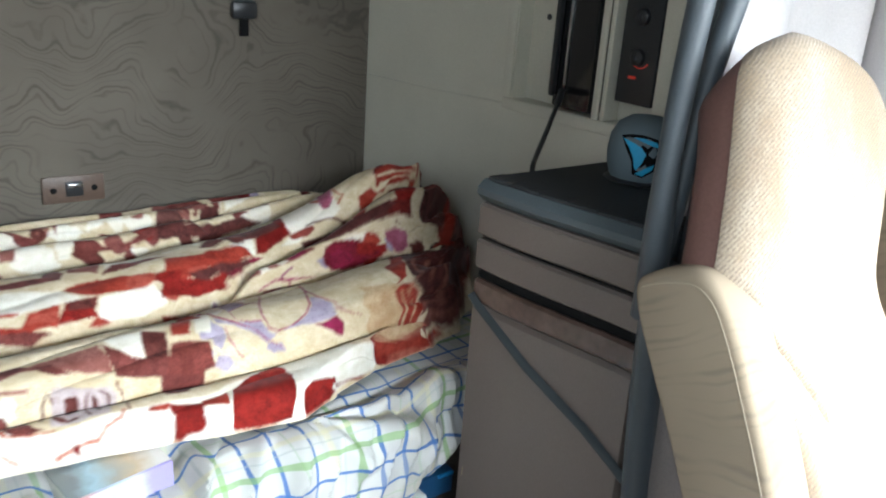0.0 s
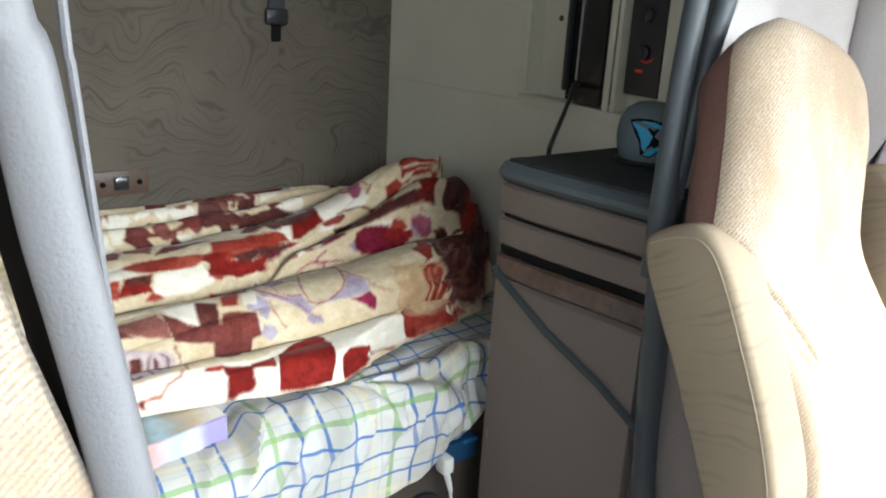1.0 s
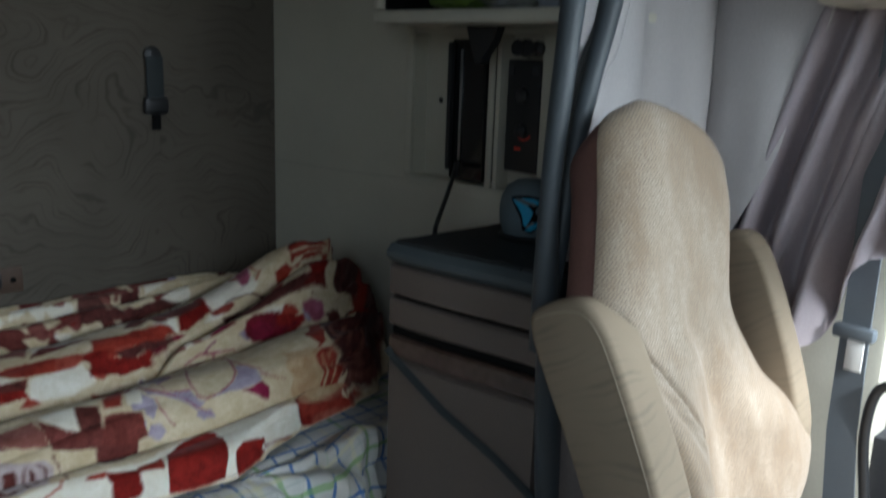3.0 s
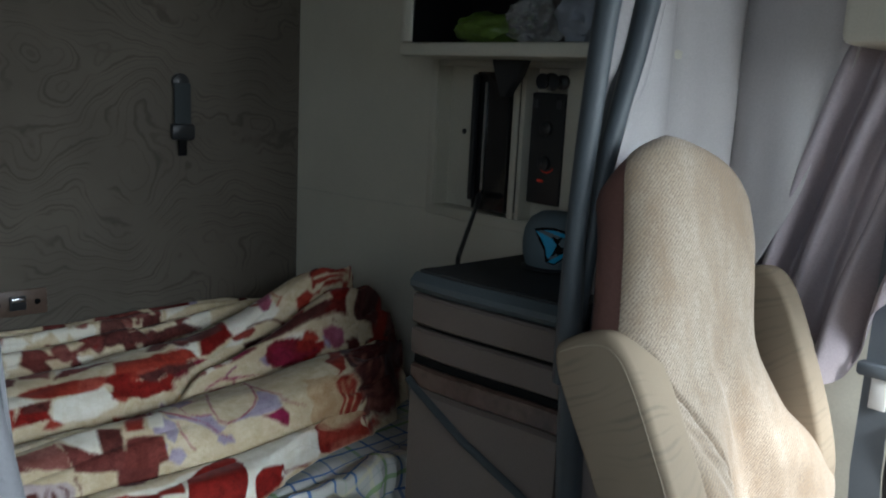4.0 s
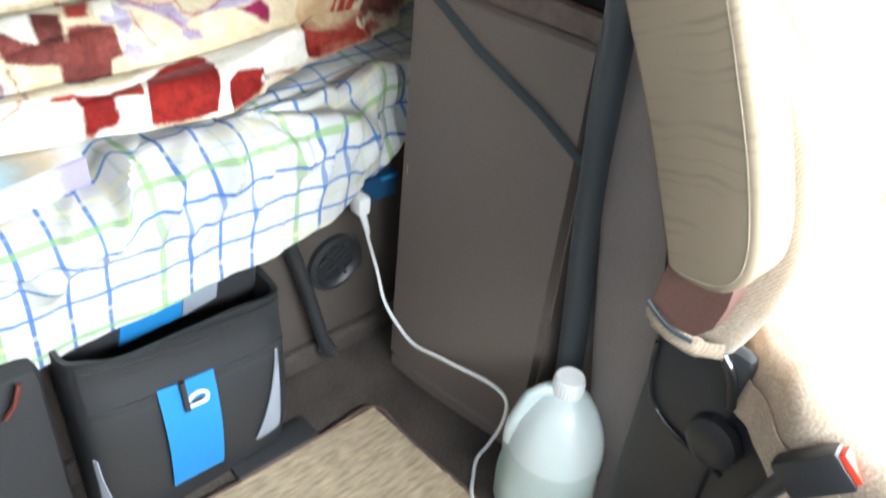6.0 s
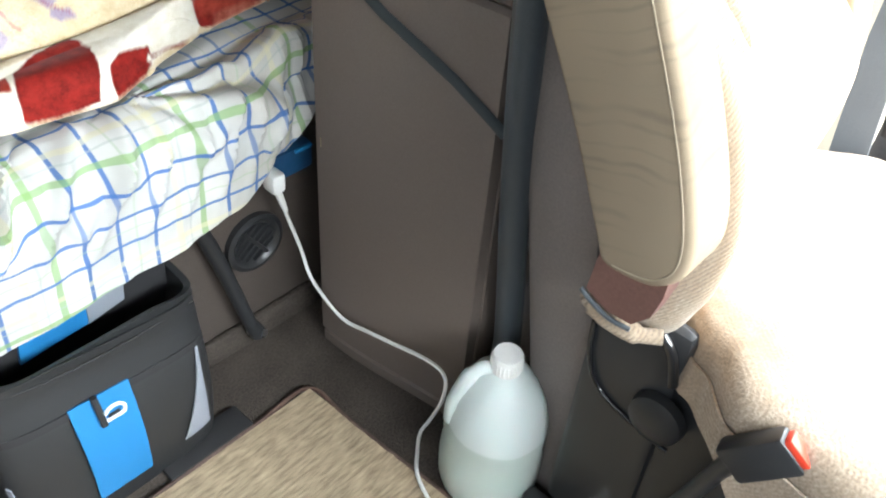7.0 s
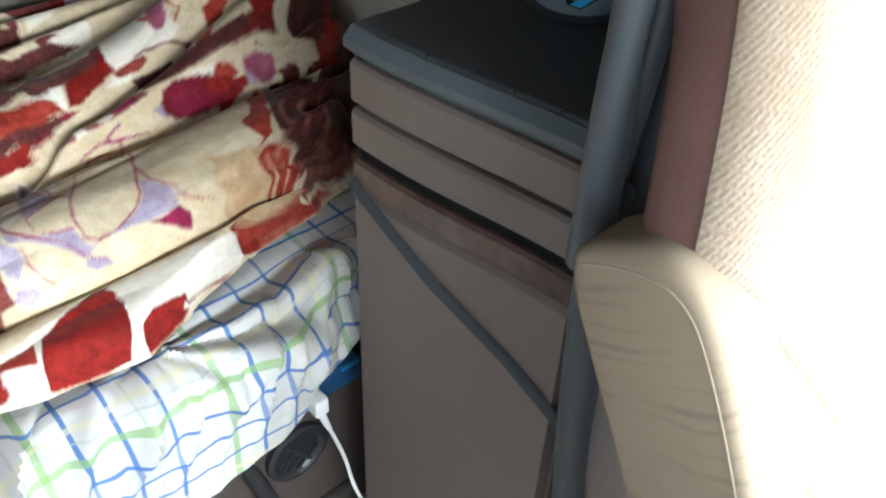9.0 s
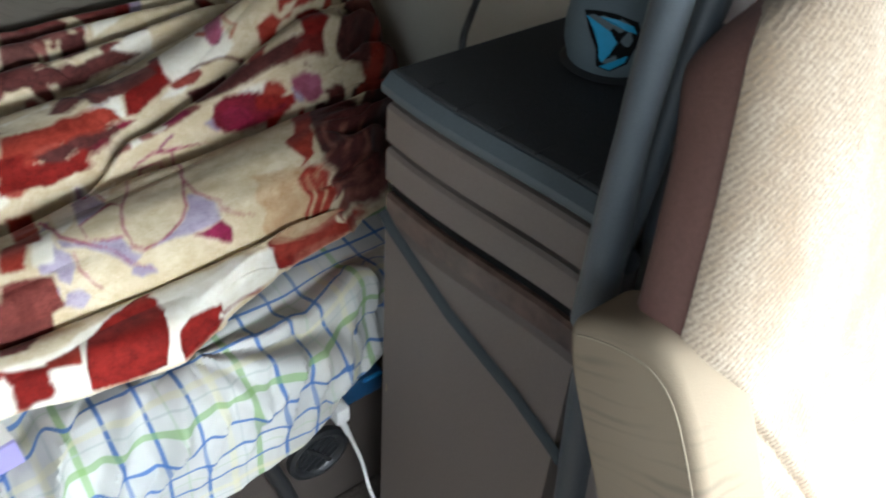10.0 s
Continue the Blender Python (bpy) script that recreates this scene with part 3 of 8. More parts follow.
def blanket_columns():
    """Columns of (x, y, z, base, run): base is the place along the bunk, run the length of cloth from the hem."""
    for i in range(ALONG + 1):
        u = i / ALONG
        base = -0.75 + 0.85 * u / FAR if u < FAR else 0.10 + 1.03 * (u - FAR) / (1 - FAR)
        col, run, last = [], 0.0, None
        for (y, z), flat in zip(blanket_section(base, 0.82), blanket_section(base)):
            if last:
                run += math.hypot(flat[0] - last[0], flat[1] - last[1])
            last = flat
            # the right end is gathered and runs slantwise: pull the columns in towards the front
            x = base if base < GATHER else GATHER + (base - GATHER) * (right_x(y) - GATHER) / (1.13 - GATHER)
            near = 1.13 - base
            ruf = step(0.20, 0.02, near) * (0.2 + 0.8 * step(0.20, 0.32, run))
            long = (1 - abs(noise.noise((x * 2.2 + run * 1.2, run * 13 - x * 4, 2.4)))) ** 4
            w = 0.0085 * noise.noise((x * 4, run * 13, 1.7)) + 0.0026 * noise.noise((x * 11, run * 30, 4.2)) + 0.0007 * noise.noise((x * 40, run * 48, 6.0)) - 0.007 * long
            w += ruf * (0.024 * math.sin(run * 96 + 4 * noise.noise((x * 12, run * 9, 3))) + 0.018 * noise.noise((x * 26, run * 28, 9.3)) - 0.016 * (1 - abs(math.sin(run * 74 + 9 * base + 3 * noise.noise((x * 14, run * 11, 6))))) ** 3)
            w *= step(0.0, 0.012, run)
            z += 0.020 * step(1.38, 1.52, y)
            low = 0.534
            end = max(0.0, 1 - step(0.06, 0.0, near) ** 2) ** 0.5
            col.append((x + ruf * 0.016 * noise.noise((x * 9, run * 20, 2.2)), y - 0.4 * w, low + (z + w - low) * end, base, run))
        yield col


PRINT_AND_SHADE = []


def dye(shade, *outline):
    """One patch of print or painted fold shade: its colour and outline, in metres along the blanket and along its
    cloth.
    """
    PRINT_AND_SHADE.append((shade, outline))


CREAM_P, WHITE_P, RED_P, BRICK_P = (0.68, 0.585, 0.42), (0.80, 0.76, 0.67), (0.25, 0.013, 0.009), (0.36, 0.045, 0.026)
PLUM_P, LILAC_P, PINK_P, BROWN_P = (0.27, 0.015, 0.07), (0.43, 0.37, 0.46), (0.40, 0.12, 0.19), (0.14, 0.035, 0.028)
rng = random.Random(11)
for k in range(640):
    cx, cs = rng.uniform(-0.74, 1.02), rng.choice((rng.uniform(0.95, 2.0), rng.uniform(0.95, 2.0), rng.uniform(0.13, 0.95)))
    wide, turn, lean = rng.uniform(0.012, 0.030), rng.random() * 6, rng.uniform(0.5, 1.5)
    tint = rng.choice(((0.20, 0.05, 0.042), (0.27, 0.09, 0.075), (0.14, 0.035, 0.028), (0.24, 0.014, 0.010), (0.17, 0.012, 0.009), WHITE_P, WHITE_P))
    if cs < 0.95 and cx > 0.225:
        continue
    dye(tint, *((cx + wide * lean * (1 + 0.3 * math.sin(3 * a + turn)) * math.cos(a), cs + wide * (1 + 0.3 * math.cos(2 * a + turn)) * math.sin(a)) for a in (j * math.tau / 14 for j in range(14))))
dye(BROWN_P, (0.330, 1.637), (0.341, 1.639), (0.352, 1.640), (0.363, 1.642), (0.374, 1.645), (0.374, 1.649), (0.362, 1.644), (0.352, 1.647), (0.341, 1.643), (0.330, 1.639))
dye((0.20, 0.05, 0.042), (0.374, 1.645), (0.385, 1.648), (0.396, 1.652), (0.408, 1.655), (0.419, 1.658), (0.418, 1.658), (0.406, 1.647), (0.395, 1.650), (0.385, 1.649), (0.374, 1.649))
dye((0.20, 0.05, 0.042), (0.472, 1.683), (0.483, 1.687), (0.495, 1.692), (0.507, 1.696), (0.518, 1.702), (0.498, 1.429), (0.484, 1.416), (0.473, 1.411), (0.462, 1.410), (0.452, 1.407))
dye(BROWN_P, (0.503, 1.695), (0.514, 1.699), (0.527, 1.706), (0.540, 1.715), (0.552, 1.717), (0.564, 1.721), (0.576, 1.727), (0.586, 1.736), (0.602, 1.768), (0.611, 1.778), (0.624, 1.805), (0.635, 1.818), (0.654, 1.853), (0.666, 1.855), (0.679, 1.852), (0.678, 1.848), (0.664, 1.846), (0.649, 1.839), (0.638, 1.835), (0.620, 1.789), (0.612, 1.791), (0.598, 1.765), (0.588, 1.757), (0.572, 1.727), (0.559, 1.716), (0.547, 1.719), (0.537, 1.717), (0.525, 1.709), (0.515, 1.709), (0.506, 1.710))
dye((0.34, 0.14, 0.115), (0.277, 1.080), (0.285, 1.080), (0.292, 1.081), (0.300, 1.082), (0.298, 1.081), (0.297, 1.081), (0.294, 1.063), (0.292, 1.054), (0.283, 1.053), (0.275, 1.053), (0.266, 1.052), (0.268, 1.064), (0.272, 1.079), (0.275, 1.080))
dye(WHITE_P, (0.300, 1.082), (0.310, 1.083), (0.317, 1.082), (0.323, 1.083), (0.333, 1.084), (0.323, 1.083), (0.331, 1.084), (0.339, 1.089), (0.342, 1.071), (0.349, 1.066), (0.340, 1.061), (0.331, 1.056), (0.322, 1.056), (0.313, 1.057), (0.305, 1.056), (0.296, 1.055), (0.288, 1.054), (0.290, 1.061), (0.294, 1.080), (0.297, 1.081), (0.298, 1.081))
dye((0.34, 0.14, 0.115), (0.340, 1.360), (0.350, 1.366), (0.361, 1.374), (0.372, 1.382), (0.382, 1.387), (0.380, 1.355), (0.387, 1.368), (0.375, 1.342), (0.371, 1.393), (0.358, 1.346), (0.358, 1.397), (0.345, 1.349))
dye(WHITE_P, (0.382, 1.387), (0.393, 1.388), (0.401, 1.375), (0.412, 1.377), (0.408, 1.367), (0.388, 1.099), (0.382, 1.086), (0.377, 1.071), (0.366, 1.075), (0.353, 1.075), (0.358, 1.092), (0.375, 1.358))
dye((0.20, 0.05, 0.042), (0.388, 1.099), (0.394, 1.100), (0.398, 1.101), (0.407, 1.103), (0.416, 1.106), (0.423, 1.101), (0.431, 1.093), (0.440, 1.093), (0.453, 1.092), (0.443, 1.086), (0.432, 1.081), (0.422, 1.078), (0.411, 1.076), (0.401, 1.073), (0.391, 1.071), (0.381, 1.069), (0.384, 1.081))
dye(WHITE_P, (0.424, 1.368), (0.435, 1.374), (0.445, 1.380), (0.456, 1.389), (0.472, 1.417), (0.481, 1.418), (0.490, 1.418), (0.502, 1.428), (0.514, 1.437), (0.504, 1.410), (0.507, 1.445), (0.503, 1.446), (0.490, 1.385), (0.478, 1.380), (0.467, 1.394), (0.460, 1.411), (0.449, 1.404), (0.440, 1.402))
dye((0.34, 0.14, 0.115), (0.522, 1.434), (0.536, 1.445), (0.549, 1.455), (0.562, 1.458), (0.573, 1.462), (0.584, 1.469), (0.592, 1.488), (0.590, 1.459), (0.603, 1.480), (0.627, 1.561), (0.627, 1.513), (0.630, 1.395), (0.619, 1.354), (0.617, 1.493), (0.602, 1.462), (0.607, 1.537), (0.582, 1.453), (0.570, 1.446), (0.568, 1.492), (0.556, 1.485), (0.532, 1.426), (0.521, 1.423), (0.509, 1.421))
dye((0.20, 0.05, 0.042), (0.588, 1.473), (0.598, 1.481), (0.608, 1.492), (0.629, 1.563), (0.650, 1.620), (0.655, 1.587), (0.640, 1.531), (0.629, 1.522), (0.620, 1.517), (0.614, 1.524), (0.604, 1.511))
dye(CREAM_P, (0.609, 1.515), (0.621, 1.535), (0.631, 1.544), (0.657, 1.590), (0.654, 1.588), (0.641, 1.541), (0.653, 1.588), (0.628, 1.515), (0.629, 1.560), (0.612, 1.507))
dye((0.20, 0.05, 0.042), (0.657, 1.592), (0.667, 1.579), (0.680, 1.580), (0.694, 1.581), (0.695, 1.581), (0.692, 1.561), (0.697, 1.557), (0.681, 1.563), (0.674, 1.586), (0.662, 1.580), (0.653, 1.588), (0.645, 1.558))
dye(BROWN_P, (0.577, 0.849), (0.598, 0.904), (0.605, 0.905), (0.611, 0.908), (0.639, 0.982), (0.646, 0.982), (0.655, 0.983), (0.669, 0.987), (0.657, 0.982), (0.630, 0.925), (0.618, 0.903), (0.601, 0.864), (0.586, 0.832), (0.575, 0.822), (0.563, 0.820))
dye(WHITE_P, (0.693, 1.581), (0.703, 1.582), (0.711, 1.582), (0.726, 1.584), (0.739, 1.585), (0.752, 1.586), (0.765, 1.590), (0.778, 1.593), (0.797, 1.600), (0.785, 1.597), (0.771, 1.592), (0.757, 1.582), (0.742, 1.572), (0.729, 1.567), (0.715, 1.561), (0.704, 1.553), (0.708, 1.601), (0.693, 1.563), (0.695, 1.580))
dye(LILAC_P, (0.798, 1.864), (0.818, 1.869), (0.778, 1.595), (0.766, 1.593))
dye(CREAM_P, (0.778, 1.593), (0.795, 1.600), (0.808, 1.601), (0.823, 1.604), (0.838, 1.610), (0.834, 1.607), (0.839, 1.631), (0.826, 1.627), (0.811, 1.620), (0.799, 1.621), (0.773, 1.579), (0.777, 1.593))
dye((0.20, 0.05, 0.042), (0.460, 1.105), (0.471, 1.111), (0.483, 1.119), (0.497, 1.133), (0.512, 1.154), (0.525, 1.162), (0.536, 1.165), (0.548, 1.168), (0.561, 1.173), (0.571, 1.174), (0.582, 1.185), (0.592, 1.197), (0.606, 1.227), (0.619, 1.255), (0.618, 1.250), (0.603, 1.212), (0.591, 1.192), (0.578, 1.167), (0.566, 1.156), (0.555, 1.155), (0.544, 1.151), (0.532, 1.146), (0.521, 1.140), (0.509, 1.130), (0.497, 1.120), (0.485, 1.113), (0.474, 1.106), (0.464, 1.100))
dye(WHITE_P, (0.400, 0.780), (0.413, 0.798), (0.424, 0.804), (0.433, 0.808), (0.442, 0.809), (0.452, 0.810), (0.461, 0.812), (0.470, 0.810), (0.480, 0.812), (0.489, 0.813), (0.500, 0.814), (0.509, 0.815), (0.520, 0.822), (0.536, 0.837), (0.547, 0.839), (0.561, 0.846), (0.585, 0.903), (0.572, 0.848), (0.562, 0.843), (0.551, 0.841), (0.537, 0.832), (0.526, 0.827), (0.516, 0.825), (0.507, 0.823), (0.494, 0.811), (0.481, 0.798), (0.471, 0.793), (0.460, 0.784), (0.448, 0.770), (0.436, 0.757), (0.427, 0.753), (0.414, 0.739), (0.404, 0.731), (0.392, 0.721))
dye((0.20, 0.05, 0.042), (0.408, 0.747), (0.418, 0.751), (0.427, 0.756), (0.436, 0.758), (0.448, 0.769), (0.459, 0.779), (0.468, 0.784), (0.478, 0.787), (0.486, 0.788), (0.495, 0.790), (0.504, 0.792), (0.493, 0.784), (0.483, 0.778), (0.472, 0.767), (0.461, 0.759), (0.451, 0.752), (0.440, 0.742), (0.429, 0.735), (0.420, 0.730), (0.411, 0.726), (0.401, 0.722), (0.391, 0.716), (0.382, 0.712), (0.393, 0.724))
dye((0.34, 0.14, 0.115), (0.349, 0.780), (0.351, 0.745), (0.359, 0.747), (0.376, 0.778), (0.384, 0.780), (0.392, 0.780), (0.400, 0.780), (0.391, 0.753), (0.379, 0.718), (0.371, 0.723), (0.363, 0.726), (0.354, 0.727), (0.346, 0.728), (0.338, 0.731))
dye(WHITE_P, (0.338, 1.050), (0.347, 1.051), (0.356, 1.053), (0.365, 1.055), (0.375, 1.057), (0.379, 1.114), (0.371, 1.126), (0.350, 1.041), (0.340, 1.039))
dye((0.20, 0.05, 0.042), (0.242, 0.715), (0.250, 0.713), (0.259, 0.715), (0.266, 0.715), (0.274, 0.716), (0.283, 0.717), (0.292, 0.718), (0.299, 0.718), (0.321, 0.785), (0.330, 0.793), (0.329, 0.741), (0.334, 0.733), (0.323, 0.703), (0.314, 0.700), (0.305, 0.698), (0.296, 0.696), (0.287, 0.696), (0.279, 0.694), (0.270, 0.692), (0.261, 0.692), (0.253, 0.693), (0.245, 0.695), (0.237, 0.696), (0.241, 0.714))
dye(WHITE_P, (0.235, 0.684), (0.242, 0.684), (0.251, 0.683), (0.259, 0.682), (0.267, 0.680), (0.275, 0.679), (0.283, 0.677), (0.291, 0.675), (0.299, 0.674), (0.307, 0.674), (0.316, 0.676), (0.321, 0.667), (0.328, 0.662), (0.334, 0.658), (0.342, 0.655), (0.349, 0.654), (0.341, 0.652), (0.333, 0.648), (0.324, 0.645), (0.316, 0.642), (0.306, 0.639), (0.297, 0.636), (0.287, 0.634), (0.278, 0.633), (0.269, 0.633), (0.260, 0.632), (0.251, 0.626), (0.244, 0.627), (0.237, 0.628), (0.230, 0.628), (0.223, 0.627), (0.225, 0.636), (0.227, 0.648), (0.229, 0.657), (0.233, 0.675))
dye((0.43, 0.09, 0.06), (0.225, 0.636), (0.231, 0.635), (0.238, 0.635), (0.246, 0.633), (0.253, 0.631), (0.244, 0.626), (0.237, 0.626), (0.230, 0.627), (0.222, 0.627))
dye(BRICK_P, (0.320, 0.677), (0.330, 0.684), (0.339, 0.688), (0.348, 0.693), (0.357, 0.697), (0.365, 0.698), (0.375, 0.702), (0.368, 0.679), (0.365, 0.668), (0.363, 0.660), (0.353, 0.660), (0.343, 0.660), (0.337, 0.662), (0.331, 0.666), (0.325, 0.670))
dye((0.36, 0.045, 0.025), (0.372, 0.700), (0.382, 0.700), (0.392, 0.702), (0.402, 0.705), (0.412, 0.708), (0.422, 0.709), (0.416, 0.695), (0.411, 0.680), (0.407, 0.670), (0.398, 0.668), (0.389, 0.666), (0.379, 0.664), (0.370, 0.661), (0.361, 0.660), (0.362, 0.667), (0.365, 0.678))
dye((0.43, 0.09, 0.06), (0.419, 0.706), (0.430, 0.709), (0.441, 0.714), (0.452, 0.720), (0.462, 0.723), (0.460, 0.713), (0.458, 0.704), (0.447, 0.692), (0.438, 0.682), (0.429, 0.674), (0.418, 0.671), (0.407, 0.669), (0.410, 0.678), (0.414, 0.690))
dye(RED_P, (0.462, 0.721), (0.473, 0.727), (0.484, 0.736), (0.498, 0.751), (0.512, 0.765), (0.525, 0.775), (0.517, 0.754), (0.511, 0.735), (0.506, 0.721), (0.494, 0.714), (0.483, 0.709), (0.471, 0.704), (0.458, 0.704), (0.460, 0.712))
dye(BRICK_P, (0.518, 0.769), (0.532, 0.780), (0.544, 0.787), (0.557, 0.793), (0.571, 0.804), (0.566, 0.786), (0.563, 0.772), (0.559, 0.755), (0.549, 0.752), (0.539, 0.746), (0.529, 0.740), (0.517, 0.733), (0.504, 0.724), (0.507, 0.736), (0.512, 0.751))
dye((0.43, 0.09, 0.06), (0.530, 0.778), (0.539, 0.783), (0.549, 0.787), (0.560, 0.791), (0.558, 0.778), (0.558, 0.763), (0.545, 0.758), (0.533, 0.752), (0.520, 0.742), (0.525, 0.760))
dye((0.36, 0.045, 0.025), (0.571, 0.804), (0.581, 0.812), (0.590, 0.823), (0.604, 0.850), (0.617, 0.880), (0.628, 0.890), (0.639, 0.900), (0.632, 0.885), (0.624, 0.863), (0.615, 0.836), (0.604, 0.814), (0.594, 0.801), (0.582, 0.779), (0.571, 0.765), (0.560, 0.758), (0.564, 0.774), (0.567, 0.787))
dye(WHITE_P, (0.616, 0.881), (0.627, 0.901), (0.645, 0.938), (0.665, 0.962), (0.677, 0.967), (0.665, 0.938), (0.661, 0.923), (0.659, 0.912), (0.659, 0.901), (0.646, 0.898), (0.632, 0.885), (0.623, 0.878), (0.613, 0.864))
dye(BRICK_P, (0.612, 0.859), (0.624, 0.881), (0.634, 0.894), (0.645, 0.906), (0.653, 0.899), (0.643, 0.890), (0.632, 0.873), (0.619, 0.842), (0.609, 0.820), (0.608, 0.829), (0.609, 0.839))
dye(RED_P, (0.669, 0.935), (0.683, 0.948), (0.700, 0.962), (0.711, 0.972), (0.722, 0.974), (0.732, 0.975), (0.743, 0.976), (0.745, 0.959), (0.752, 0.949), (0.746, 0.936), (0.743, 0.926), (0.733, 0.923), (0.723, 0.919), (0.712, 0.915), (0.700, 0.911), (0.688, 0.906), (0.677, 0.900), (0.661, 0.901), (0.663, 0.911), (0.665, 0.922))
dye((0.24, 0.012, 0.04), (0.603, 0.806), (0.613, 0.826), (0.627, 0.857), (0.641, 0.883), (0.653, 0.896), (0.664, 0.894), (0.676, 0.891), (0.663, 0.888), (0.652, 0.882), (0.639, 0.867), (0.628, 0.841), (0.620, 0.822), (0.613, 0.806), (0.593, 0.766), (0.598, 0.787))
dye((0.34, 0.14, 0.115), (0.641, 0.663), (0.646, 0.663), (0.654, 0.665), (0.661, 0.665), (0.671, 0.665), (0.684, 0.661), (0.702, 0.668), (0.714, 0.670), (0.724, 0.673), (0.732, 0.675), (0.742, 0.675), (0.753, 0.670), (0.763, 0.659), (0.752, 0.658), (0.739, 0.656), (0.726, 0.652), (0.714, 0.651), (0.702, 0.651), (0.690, 0.650), (0.679, 0.649), (0.668, 0.650), (0.656, 0.645), (0.644, 0.641), (0.633, 0.640), (0.625, 0.634), (0.624, 0.827), (0.621, 0.829))
dye(WHITE_P, (0.645, 0.664), (0.652, 0.664), (0.660, 0.665), (0.667, 0.647), (0.650, 0.642))
dye(WHITE_P, (0.681, 0.660), (0.693, 0.664), (0.705, 0.669), (0.706, 0.654), (0.695, 0.652), (0.685, 0.652))
dye(PLUM_P, (0.705, 0.669), (0.716, 0.670), (0.724, 0.672), (0.737, 0.674), (0.746, 0.660), (0.736, 0.658), (0.725, 0.656), (0.715, 0.655), (0.699, 0.661))
dye(RED_P, (0.470, 0.700), (0.482, 0.707), (0.493, 0.712), (0.505, 0.718), (0.517, 0.726), (0.529, 0.731), (0.541, 0.736), (0.553, 0.740), (0.565, 0.742), (0.576, 0.754), (0.590, 0.777), (0.602, 0.801), (0.613, 0.818), (0.605, 0.801), (0.596, 0.776), (0.586, 0.746), (0.573, 0.728), (0.563, 0.720), (0.552, 0.719), (0.542, 0.715), (0.532, 0.711), (0.521, 0.706), (0.510, 0.698), (0.498, 0.690), (0.505, 0.704), (0.510, 0.712), (0.500, 0.707), (0.489, 0.702), (0.478, 0.695))
dye(BROWN_P, (0.512, 0.723), (0.524, 0.730), (0.536, 0.735), (0.548, 0.740), (0.560, 0.742), (0.553, 0.732), (0.547, 0.723), (0.534, 0.720), (0.521, 0.717))
dye((0.43, 0.09, 0.06), (0.456, 0.680), (0.467, 0.686), (0.479, 0.696), (0.490, 0.704), (0.500, 0.708), (0.505, 0.705), (0.510, 0.701), (0.497, 0.686), (0.485, 0.670), (0.472, 0.668), (0.459, 0.667), (0.458, 0.673))
dye(RED_P, (0.516, 0.708), (0.527, 0.712), (0.538, 0.716), (0.550, 0.720), (0.561, 0.722), (0.573, 0.728), (0.586, 0.746), (0.598, 0.764), (0.585, 0.736), (0.574, 0.721), (0.563, 0.713), (0.553, 0.711), (0.542, 0.706), (0.531, 0.700), (0.520, 0.695))
dye(BRICK_P, (0.263, 0.627), (0.272, 0.629), (0.281, 0.631), (0.289, 0.633), (0.298, 0.637), (0.307, 0.639), (0.305, 0.630), (0.303, 0.621), (0.301, 0.612), (0.300, 0.605), (0.297, 0.594), (0.290, 0.596), (0.282, 0.597), (0.274, 0.600), (0.267, 0.601), (0.259, 0.603), (0.251, 0.602), (0.254, 0.609), (0.257, 0.614), (0.260, 0.620))
dye((0.43, 0.09, 0.06), (0.265, 0.620), (0.275, 0.621), (0.284, 0.624), (0.294, 0.625), (0.303, 0.626), (0.301, 0.618), (0.299, 0.611), (0.298, 0.604), (0.289, 0.604), (0.281, 0.605), (0.272, 0.607), (0.264, 0.607), (0.255, 0.607), (0.260, 0.614))
dye(RED_P, (0.316, 0.642), (0.325, 0.646), (0.335, 0.649), (0.345, 0.652), (0.355, 0.654), (0.365, 0.657), (0.361, 0.648), (0.357, 0.637), (0.354, 0.629), (0.358, 0.618), (0.349, 0.615), (0.340, 0.612), (0.331, 0.609), (0.323, 0.605), (0.314, 0.603), (0.307, 0.601), (0.298, 0.599), (0.301, 0.609), (0.305, 0.618), (0.310, 0.628))
dye(BROWN_P, (0.320, 0.643), (0.328, 0.646), (0.337, 0.649), (0.345, 0.650), (0.353, 0.653), (0.362, 0.655), (0.358, 0.643), (0.355, 0.633), (0.345, 0.632), (0.335, 0.630), (0.325, 0.628), (0.316, 0.626))
dye(WHITE_P, (0.367, 0.654), (0.375, 0.657), (0.385, 0.661), (0.394, 0.665), (0.403, 0.668), (0.413, 0.672), (0.423, 0.675), (0.433, 0.680), (0.444, 0.688), (0.456, 0.697), (0.457, 0.687), (0.461, 0.679), (0.465, 0.673), (0.469, 0.669), (0.473, 0.663), (0.462, 0.652), (0.451, 0.645), (0.441, 0.637), (0.429, 0.623), (0.418, 0.619), (0.408, 0.615), (0.397, 0.613), (0.387, 0.611), (0.377, 0.609), (0.366, 0.608), (0.358, 0.618), (0.359, 0.626), (0.361, 0.634), (0.363, 0.644))
dye(BRICK_P, (0.219, 0.608), (0.227, 0.607), (0.235, 0.605), (0.243, 0.604), (0.251, 0.603), (0.259, 0.604), (0.268, 0.602), (0.276, 0.600), (0.284, 0.597), (0.276, 0.596), (0.268, 0.595), (0.261, 0.593), (0.252, 0.596), (0.243, 0.596), (0.234, 0.597), (0.226, 0.597), (0.217, 0.598))
